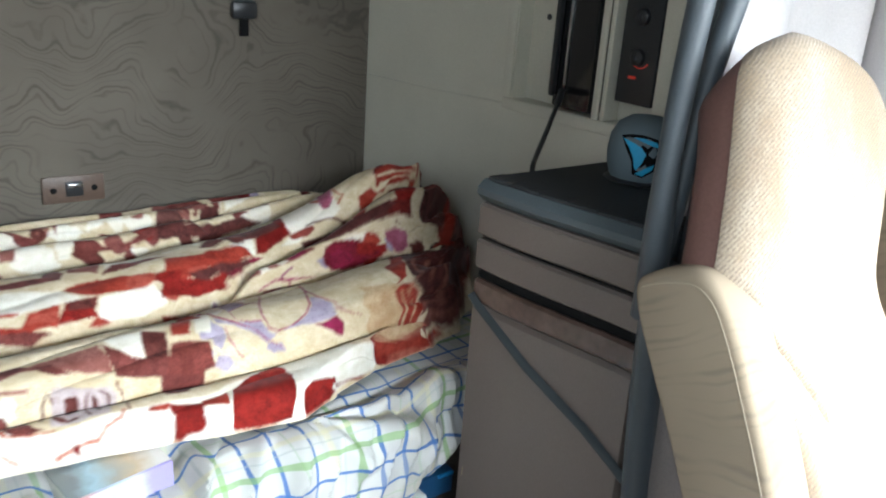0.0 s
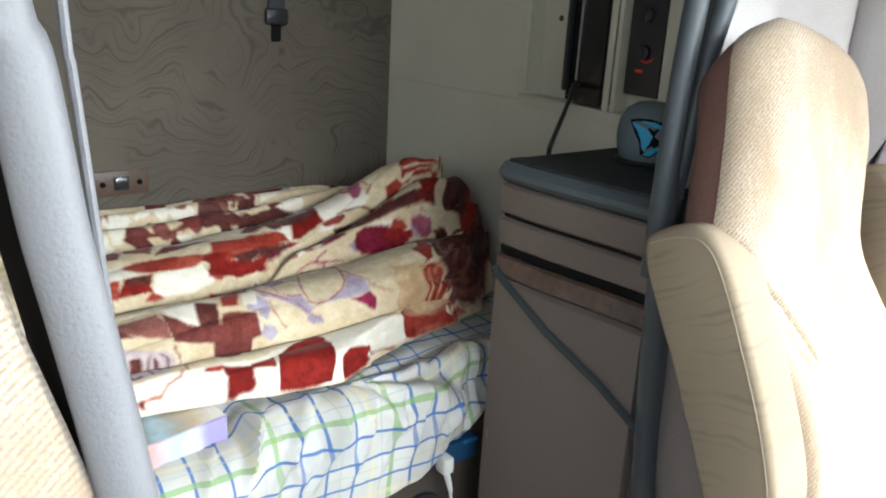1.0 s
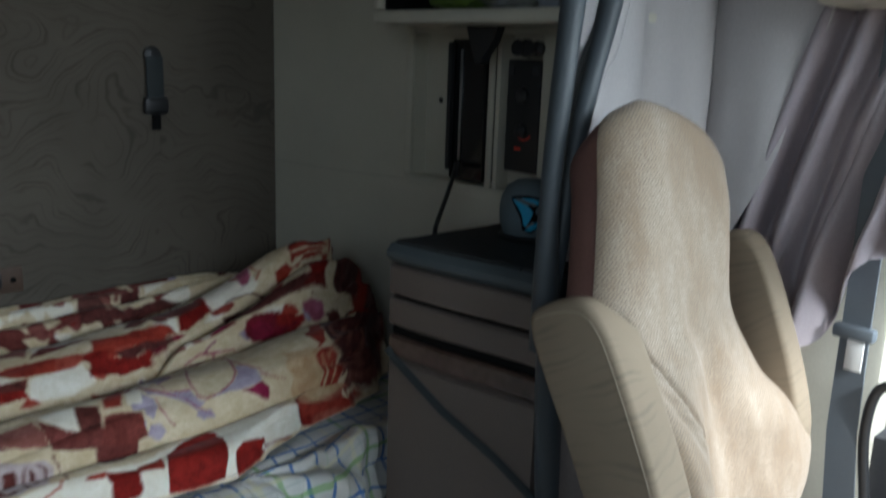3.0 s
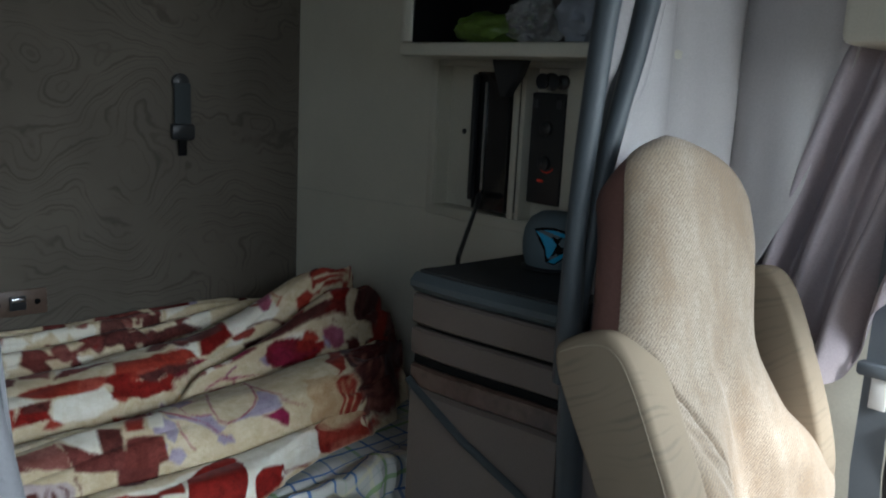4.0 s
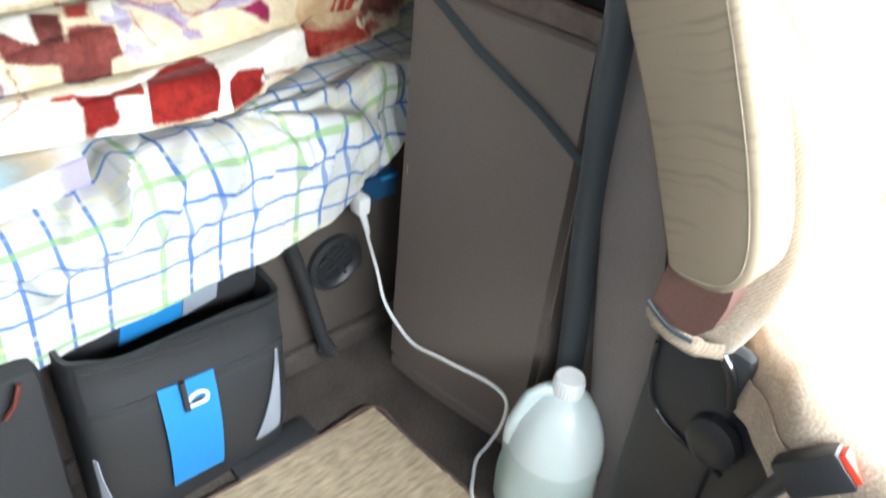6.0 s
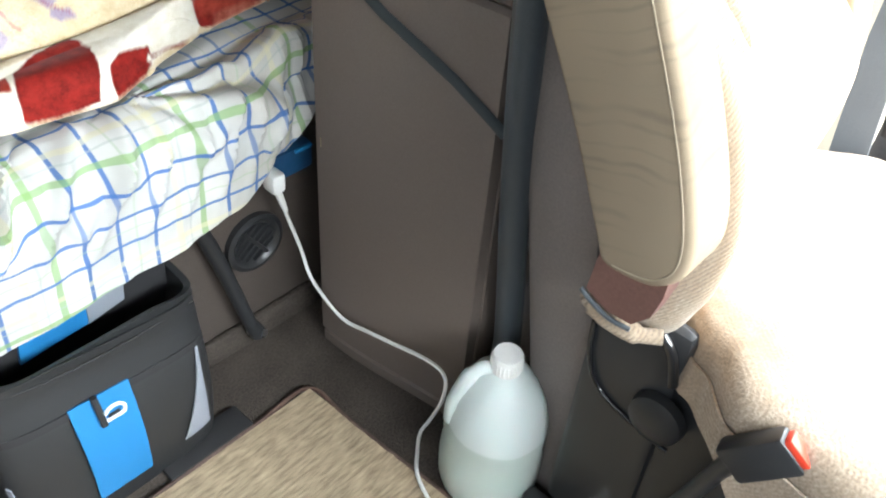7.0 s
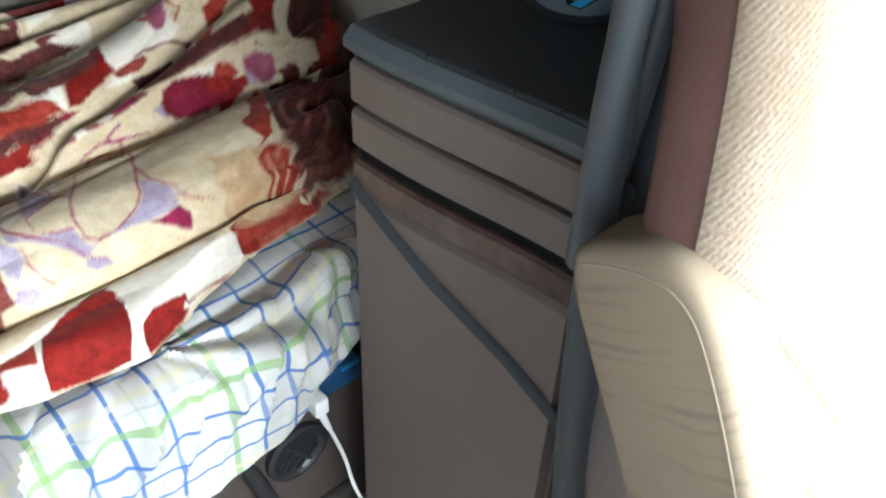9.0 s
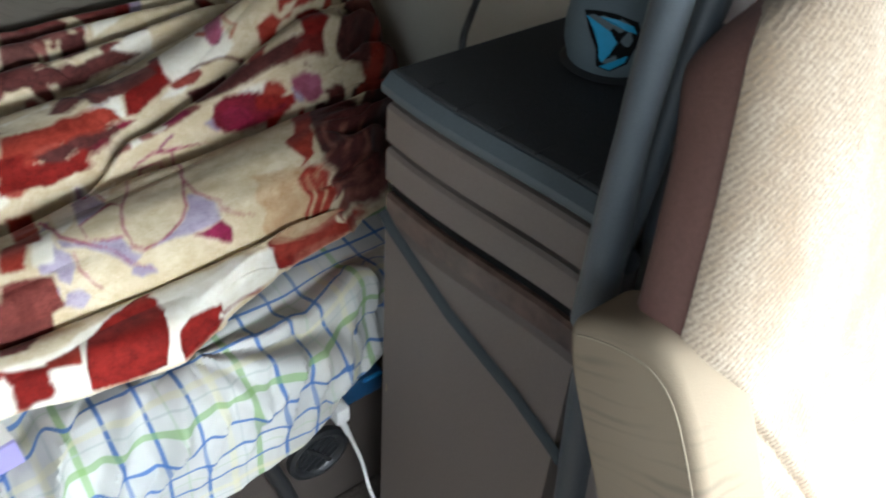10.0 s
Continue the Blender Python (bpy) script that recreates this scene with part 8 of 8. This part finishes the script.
def back_ring(z):
    """Outline of the backrest at a height: bolsters forward on both sides, hollow in the middle."""
    xl, xr, face = spline(z, LEFT_EDGE), spline(z, RIGHT_EDGE), spline(z, FACE)
    rear = max(shell_edge(z), face + 0.006)
    lift_in = max(0.0, face - spline(z, BOLSTER_IN)) * step(0.88, 0.82, z)
    lift_out = max(0.0, face - spline(z, BOLSTER_OUT)) * step(0.90, 0.82, z)
    ridge = spline(z, [(0.44, 0.80), (0.56, 0.762), (0.66, 0.772), (0.74, 0.792), (0.80, 0.815), (0.86, 0.842)])
    crest = xr - spline(z, [(0.44, 0.07), (0.60, 0.10), (0.72, 0.09), (0.80, 0.06), (0.9, 0.05)])
    round_in = min(spline(z, [(0.44, 0.035), (0.62, 0.030), (0.80, 0.040), (0.95, 0.085), (1.128, 0.085)]), (xr - xl) * 0.49)
    round_out = min(spline(z, [(0.44, 0.07), (0.62, 0.11), (0.72, 0.10), (0.80, 0.065), (0.95, 0.058), (1.128, 0.060)]), (xr - xl) * 0.49)
    ring = []
    for k in range(141):
        u = k / 140
        x = xl + (xr - xl) * (0.5 - 0.5 * math.cos(math.pi * (0.75 * u + 0.125 * (1 - math.cos(math.pi * u)))))
        y = face - lift_in * (1 - step(ridge, ridge + 0.105, x)) - lift_out * step(crest - 0.13, crest, x)
        y += 0.003 * math.exp(-((x - (xl + xr) / 2) / 0.05) ** 2) * step(0.86, 0.95, z)
        # crease with puckers beside the inner bolster
        along = step(0.64, 0.70, z) * step(0.905, 0.875, z)
        off = x - spline(z, [(0.60, 0.858), (0.70, 0.843), (0.773, 0.818), (0.88, 0.757), (0.92, 0.735)])
        y += along * 0.0085 * math.exp(-(off / 0.0045) ** 2) + along * 0.0026 * max(0.0, 0.3 + 1.6 * noise.noise((x * 40, z * 34, 5))) * math.exp(-((off + 0.012) / 0.013) ** 2) * math.sin((z * 0.75 + x * 0.6) * 420 + 6 * noise.noise((x * 22, z * 18, 1)))
        y += 0.004 * step(0.84, 0.78, z) * math.exp(-((off + 0.026) / 0.007) ** 2) * step(0.60, 0.66, z)
        pull = step(0.46, 0.6, z) * step(0.96, 0.78, z)
        for at, deep, wide in ((0.955 - 0.30 * (z - 0.62), 0.0060, 0.016), (0.905 - 0.16 * (z - 0.62), -0.0045, 0.014), (1.005 - 0.34 * (z - 0.62), -0.0040, 0.016)):
            y += pull * deep * math.exp(-((x - at) / wide) ** 2)
        y += 0.0030 * noise.noise((x * 13, z * 7, 3)) + 0.0012 * noise.noise((x * 34, z * 20, 8))
        for gap, r in ((x - xl, round_in), (xr - x, round_out)):
            if gap < r:
                y += (rear - y) * (1 - math.sqrt(max(0.0, 1 - (1 - gap / r) ** 2.4)))
        y = min(y, rear)
        ring.append((x, y, z - top_sink(z) * max(0.0, (y - face) / (rear - face)) ** 2))
    low = z - top_sink(z)
    return [*ring, (xr - 0.012, rear + 0.012, low - 0.004), (xl + 0.012, rear + 0.012, low - 0.004)]


zs = [0.455 + 0.605 * (k / 150) for k in range(151)] + [1.06 + 0.068 * math.sin(k / 18 * math.pi / 2) for k in range(1, 19)]
part("backrest", loft(bmesh.new(), [back_ring(z) for z in zs]), SEAT_CLOTH, seat, "ribbed beige cloth cover pulled over the backrest")


def shell_ring(z):
    """Outline of the vinyl shell that closes the backrest from behind."""
    xl, xr, y = spline(z, LEFT_EDGE) + 0.0015, spline(z, RIGHT_EDGE) - 0.0015, max(shell_edge(z), spline(z, FACE) + 0.006) + 0.001
    k = min(1.0, (xr - xl) / 0.2)
    near = [(0.0, 0.0), (0.0, 0.012), (0.002, 0.028), (0.006, 0.040), (0.016, 0.050), (0.036, 0.057), (0.07, 0.060)]
    xl += 0.05 * step(0.87, 0.80, z)
    sink = 0.075 * step(0.98, 1.132, z)
    return [(xl + a * k, y + d, z - 0.012 * step(1.06, 1.132, z) - sink * (d / 0.060) ** 1.3) for a, d in near] + [(xr - a * k, y + d, z - 0.012 * step(1.06, 1.132, z) - sink * (d / 0.060) ** 1.3) for a, d in near[::-1]]


part("back_shell", loft(bmesh.new(), [shell_ring(z) for z in [0.50 + 0.56 * k / 50 for k in range(51)] + [1.06 + 0.072 * math.sin(k / 14 * math.pi / 2) for k in range(1, 15)]]), MAROON, seat, "maroon vinyl shell of the backrest")


def inner_edge(y):
    """How far the cushion cover reaches towards the middle of the cab."""
    return smooth_chain(y, [(-0.3, 0.735), (0.10, 0.728), (0.20, 0.745), (0.265, 0.795), (0.32, 0.84), (0.42, 0.85)])


def cushion_ring(s, grow=0.0):
    """Cross-sections of the seat cushion from back to front."""
    y = 0.40 - 0.62 * s
    x0, x1 = inner_edge(y) - grow, 1.275 - 0.06 * step(0.26, 0.40, y) + grow
    top = 0.476 + 0.020 * math.sin(min(1, s * 1.3) * math.pi * 0.9) - 0.05 * step(0.86, 1.0, s) + grow
    low = 0.395 - grow
    ring = []
    for k in range(52):
        a = math.tau * k / 52
        c, q = math.cos(a), math.sin(a)
        ring.append(((x0 + x1) / 2 + (x1 - x0) / 2 * math.copysign(abs(c) ** 0.4, c), y, (top + low) / 2 + (top - low) / 2 * math.copysign(abs(q) ** 0.55, q) + 0.005 * noise.noise((c * 3, s * 9, q * 3))))
    return ring


part("cushion", loft(bmesh.new(), [cushion_ring(k / 40) for k in range(41)]), CUSHION_CLOTH, seat, "beige cloth cover on the cushion")


def drape(u, v):
    """Loose skirt of the cushion cover on its inner side."""
    y = 0.315 - 0.50 * u
    z = 0.440 - (0.030 + 0.04 * step(0.0, 0.35, u) + 0.012 * math.sin(u * 23) + 0.006 * math.sin(u * 51)) * v
    x = inner_edge(y) - 0.002 - 0.006 * v + 0.003 * math.sin(u * 34 + v * 2) * v
    return x, y, z, u, v


part("cover_skirt", sheet(bmesh.new(), drape, 70, 10, 0.003), CUSHION_CLOTH, seat, "loose hanging edge of the cover")
part("back_cover", loft(bmesh.new(), [[(x, yb + dy, z) for x, dy in ((0.832, -0.048), (0.826, -0.030), (0.826, 0.040), (0.834, 0.052), (1.06, 0.052), (1.06, -0.048))] for yb, z in ((0.380, 0.006), (0.392, 0.05), (0.425, 0.20), (0.455, 0.36), (0.485, 0.52), (0.505, 0.66), (0.515, 0.80))]), VINYL_BROWN, seat, "grey-brown vinyl cover hanging behind the seat")


PAD = [(-0.006, 0.004), (-0.022, 0.028), (-0.029, 0.054), (-0.020, 0.080), (0.004, 0.096), (0.045, 0.105), (0.10, 0.110), (0.17, 0.111), (0.23, 0.110), (0.275, 0.104), (0.304, 0.088), (0.317, 0.056), (0.319, 0.022), (0.313, 0.003), (0.29, -0.003), (0.23, -0.001), (0.16, 0.003), (0.09, 0.004), (0.02, 0.003)]


def pad_outline():
    """The outline of a raised armrest as (along, across), rear edge straight and front edge bowed."""
    out = [Vector((a, w, 0)) for a, w in PAD]
    ring = smooth_path([*out[-2:], *out, *out[:2]], 5)
    return ring[10:10 + 5 * len(PAD)]


def armrest(x, foot, lean, tilt, thick=0.066, size=(1.0, 1.0)):
    """A raised armrest: foot is its rear lower corner (y, z), tilt its angle from upright, lean its drift in x."""
    ay, az = math.sin(radians(tilt)), math.cos(radians(tilt))
    flat = pad_outline()
    n = len(flat)

    def at(a, w, depth):
        a, w = a * size[0], w * size[1]
        return (x + lean * a + depth, foot[0] + a * ay - w * az, foot[1] + a * az + w * ay)

    rings = []
    for depth, q in ((0.0006, 0.80), (0.0, 1.0), *((1 - math.cos(t), 1 - math.sin(t)) for t in np.linspace(0.12, math.pi / 2, 6)), (None, 0.0), *((-(1 - math.cos(t)), 1 - math.sin(t)) for t in np.linspace(math.pi / 2, 0.12, 6)), (-0.0, 1.0)):
        ring = []
        for k, p in enumerate(flat):
            d = (flat[(k + 1) % n] - flat[k - 1]).normalized()
            inward = Vector((d.y, -d.x, 0))
            r = 0.006 + 0.003 * step(0.0, 0.05, p.y) + 0.005 * step(0.27, 0.315, p.x)
            r = min(r, thick * 0.45)
            s = p + inward * (r * q)
            if q == 0.80:
                s, dep = p + inward * (r + 0.004), -0.0008
            elif depth is None:
                dep = thick / 2
            elif depth >= 0 and q < 1 or depth == 0.0 and q == 1.0 and len(rings) < 3:
                dep = r * depth
            else:
                dep = thick + r * depth
            ring.append(at(s.x, s.y, dep))
        rings.append(ring)
    return loft(bmesh.new(), [r[::-1] for r in rings]), at


def pad_piping(at, depth=0.0):
    flat = pad_outline()
    n, out = len(flat), []
    for k, p in enumerate(flat):
        d = (flat[(k + 1) % n] - flat[k - 1]).normalized()
        r = 0.006 + 0.003 * step(0.0, 0.05, p.y) + 0.005 * step(0.27, 0.315, p.x)
        s = p + Vector((d.y, -d.x, 0)) * r
        if p.y > 0.008:
            out.append(at(s.x, s.y, depth))
    return out


pad, on_pad = armrest(0.687, (0.359, 0.598), 0.10, 31)
arm_near = part("armrest", pad, WAVE_ARM, seat, "raised armrest in tan wavy-line cloth with pale piping")
part("piping", tube(bmesh.new(), pad_piping(on_pad), 0.0009, 6), PIPING, arm_near, "pale piping")
far_pad, _ = armrest(1.074, (0.388, 0.637), 0.229, 29, 0.050, (0.958, 0.857))
part("armrest", far_pad, WAVE_ARM, seat, "raised armrest in tan wavy-line cloth")
part("arm_bracket", loft(bmesh.new(), [[(x, y, z) for y, z in ((0.368, 0.612), (0.300, 0.612), (0.300, 0.565), (0.306, 0.535), (0.322, 0.514), (0.350, 0.512), (0.376, 0.524), (0.372, 0.570))] for x in (0.720, 0.724, 0.785)]), MAROON, seat, "maroon vinyl below the armrest")


part("cover_hem", tube(bmesh.new(), smooth_path([(0.724, 0.380, 0.512), (0.724, 0.366, 0.505), (0.726, 0.345, 0.498), (0.732, 0.318, 0.495), (0.744, 0.296, 0.498)], 6), [0.0045] * 2 + [0.0075] * 4 + [0.0105] * 13 + [0.008] * 6, 12, 0.75), SEAT_CLOTH, seat, "turned beige hem of the cover")
part("hem_cord", tube(bmesh.new(), smooth_path([(0.717, 0.380, 0.523), (0.717, 0.366, 0.515), (0.718, 0.345, 0.507), (0.722, 0.322, 0.505)], 6), 0.0026, 8), BLACK_CLOTH, seat)
recliner = part("recliner_cover", box(bmesh.new(), (0.790, 0.278, 0.06), (0.815, 0.395, 0.468), 0.024), BLACK_PLASTIC, seat, "black plastic recliner cover")
part("recliner_trim", tube(bmesh.new(), smooth_path([(0.787, 0.388, 0.42), (0.787, 0.384, 0.37), (0.787, 0.365, 0.330), (0.787, 0.325, 0.312), (0.787, 0.262, 0.302)], 6), 0.0034, 10), GLOSS_BLACK, recliner, "glossy black rim")
part("recliner_trim", tube(bmesh.new(), smooth_path([(0.787, 0.312, 0.458), (0.787, 0.295, 0.44), (0.788, 0.283, 0.40)], 6), 0.0065, 10), GLOSS_BLACK, recliner, "glossy black rim")
part("recliner_bolt", spun(bmesh.new(), [(0.001, 0.0), (0.008, 0.001), (0.007, 0.006), (0.001, 0.007)], 14, pose(0.790, 0.375, 0.455, 0, -90, 0)), STEEL, recliner, "bright bolt")
part("recliner_knob", spun(bmesh.new(), [(0.001, 0.0), (0.034, 0.002), (0.032, 0.014), (0.02, 0.02), (0.001, 0.021)], 24, pose(0.790, 0.285, 0.345, 0, -90, 0)), BLACK_PLASTIC, recliner)
part("pedestal", box(bmesh.new(), (0.80, -0.10, 0.03), (1.11, 0.36, 0.375), 0.03), BLACK_PLASTIC, seat)
part("rail", box(bmesh.new(), (0.775, -0.15, 0.0), (0.80, 0.42, 0.05), 0.006), BLACK_PLASTIC, seat)
part("rail_bolt", spun(bmesh.new(), [(0.001, 0.0), (0.013, 0.001), (0.013, 0.010), (0.001, 0.011)], 6, pose(0.775, 0.338, 0.03, 0, -90, 0)), STEEL, seat, "bright bolt head")
buck = thing("belt_buckle", "black seat belt buckle with a red button beside the cushion", "buckle")
KM = pose(0.739, 0.168, 0.446, 40, 0, 10) @ Matrix.Scale(0.85, 4)
boxed("housing", (-0.018, -0.026, -0.045), (0.010, 0.026, 0.040), BLACK_PLASTIC, buck, "", 0.006, KM)
boxed("button", (-0.014, -0.020, 0.036), (0.006, 0.020, 0.048), RED, buck, "bright red release button", 0.003, KM)
part("stalk", tube(bmesh.new(), [KM @ Vector((-0.004, 0, -0.04)), (0.745, 0.215, 0.31), (0.775, 0.25, 0.16)], 0.010, 10), BLACK_PLASTIC, buck)
# rubber floor mat with ribs below the seat
rmat = thing("rubber_mat", "black ribbed rubber mat under the seat", "mat")
boxed("sheet", (0.765, -0.80, 0.001), (1.32, 0.40, 0.008), RUBBER, rmat, r=0.002)
for k in range(26):
    boxed("rib", (0.775, 0.385 - k * 0.022, 0.008), (1.31, 0.396 - k * 0.022, 0.013), RUBBER, rmat, r=0.002)

# ---- driver's seat, at the edge of the view ----
drv = thing("driver_seat", "driver seat with beige cloth and a light grey vinyl edge", "seat")
ROLL = [(0.0, 0.360, 1.40), (0.012, 0.356, 1.28), (0.026, 0.352, 1.135), (0.034, 0.351, 1.107), (0.039, 0.350, 1.065), (0.044, 0.350, 1.019), (0.0525, 0.349, 0.966), (0.0615, 0.348, 0.908), (0.070, 0.347, 0.848), (0.082, 0.345, 0.76), (0.088, 0.342, 0.66), (0.080, 0.338, 0.56)]
part("edge_roll", tube(bmesh.new(), smooth_path(ROLL, 5), 0.0165, 20, 1.05), GREY_TRIM, drv, "light grey vinyl edge roll")
part("rear_rim", tube(bmesh.new(), smooth_path([(0.070, 0.445, 1.42), (0.077, 0.442, 1.13), (0.079, 0.440, 1.09), (0.082, 0.440, 1.046), (0.088, 0.438, 0.95), (0.098, 0.436, 0.80)], 5), 0.0035, 8), GREY_TRIM, drv, "thin grey rear rim")
part("side", loft(bmesh.new(), [[(x - 0.012, y + 0.004, z), (x + 0.002, y + 0.012, z), (x + 0.020, y + 0.085, z), (x - 0.02, y + 0.085, z)] for x, y, z in ROLL]), CAB_SLOT, drv, "black side cloth")
EDGE = [(-0.03, 1.24), (-0.012, 1.12), (0.002, 1.06), (0.015, 1.005), (0.026, 0.96), (0.041, 0.906), (0.056, 0.85), (0.068, 0.76), (0.072, 0.66), (0.064, 0.56)]
part("backrest", loft(bmesh.new(), [[(x, 0.353, z), (x - 0.004, 0.343, z), (x - 0.014, 0.338, z), (x - 0.20, 0.345, z), (x - 0.44, 0.350, z), (x - 0.45, 0.43, z), (x - 0.01, 0.43, z)] for x, z in EDGE]), SEAT_CLOTH, drv, "beige ribbed cloth backrest")
part("cushion", box(bmesh.new(), (-0.62, -0.26, 0.22), (-0.12, 0.38, 0.38), 0.05), SEAT_CLOTH, drv, "beige ribbed cloth cushion")
part("pedestal", box(bmesh.new(), (-0.52, -0.05, 0.0), (-0.22, 0.36, 0.23), 0.03), BLACK_PLASTIC, drv)
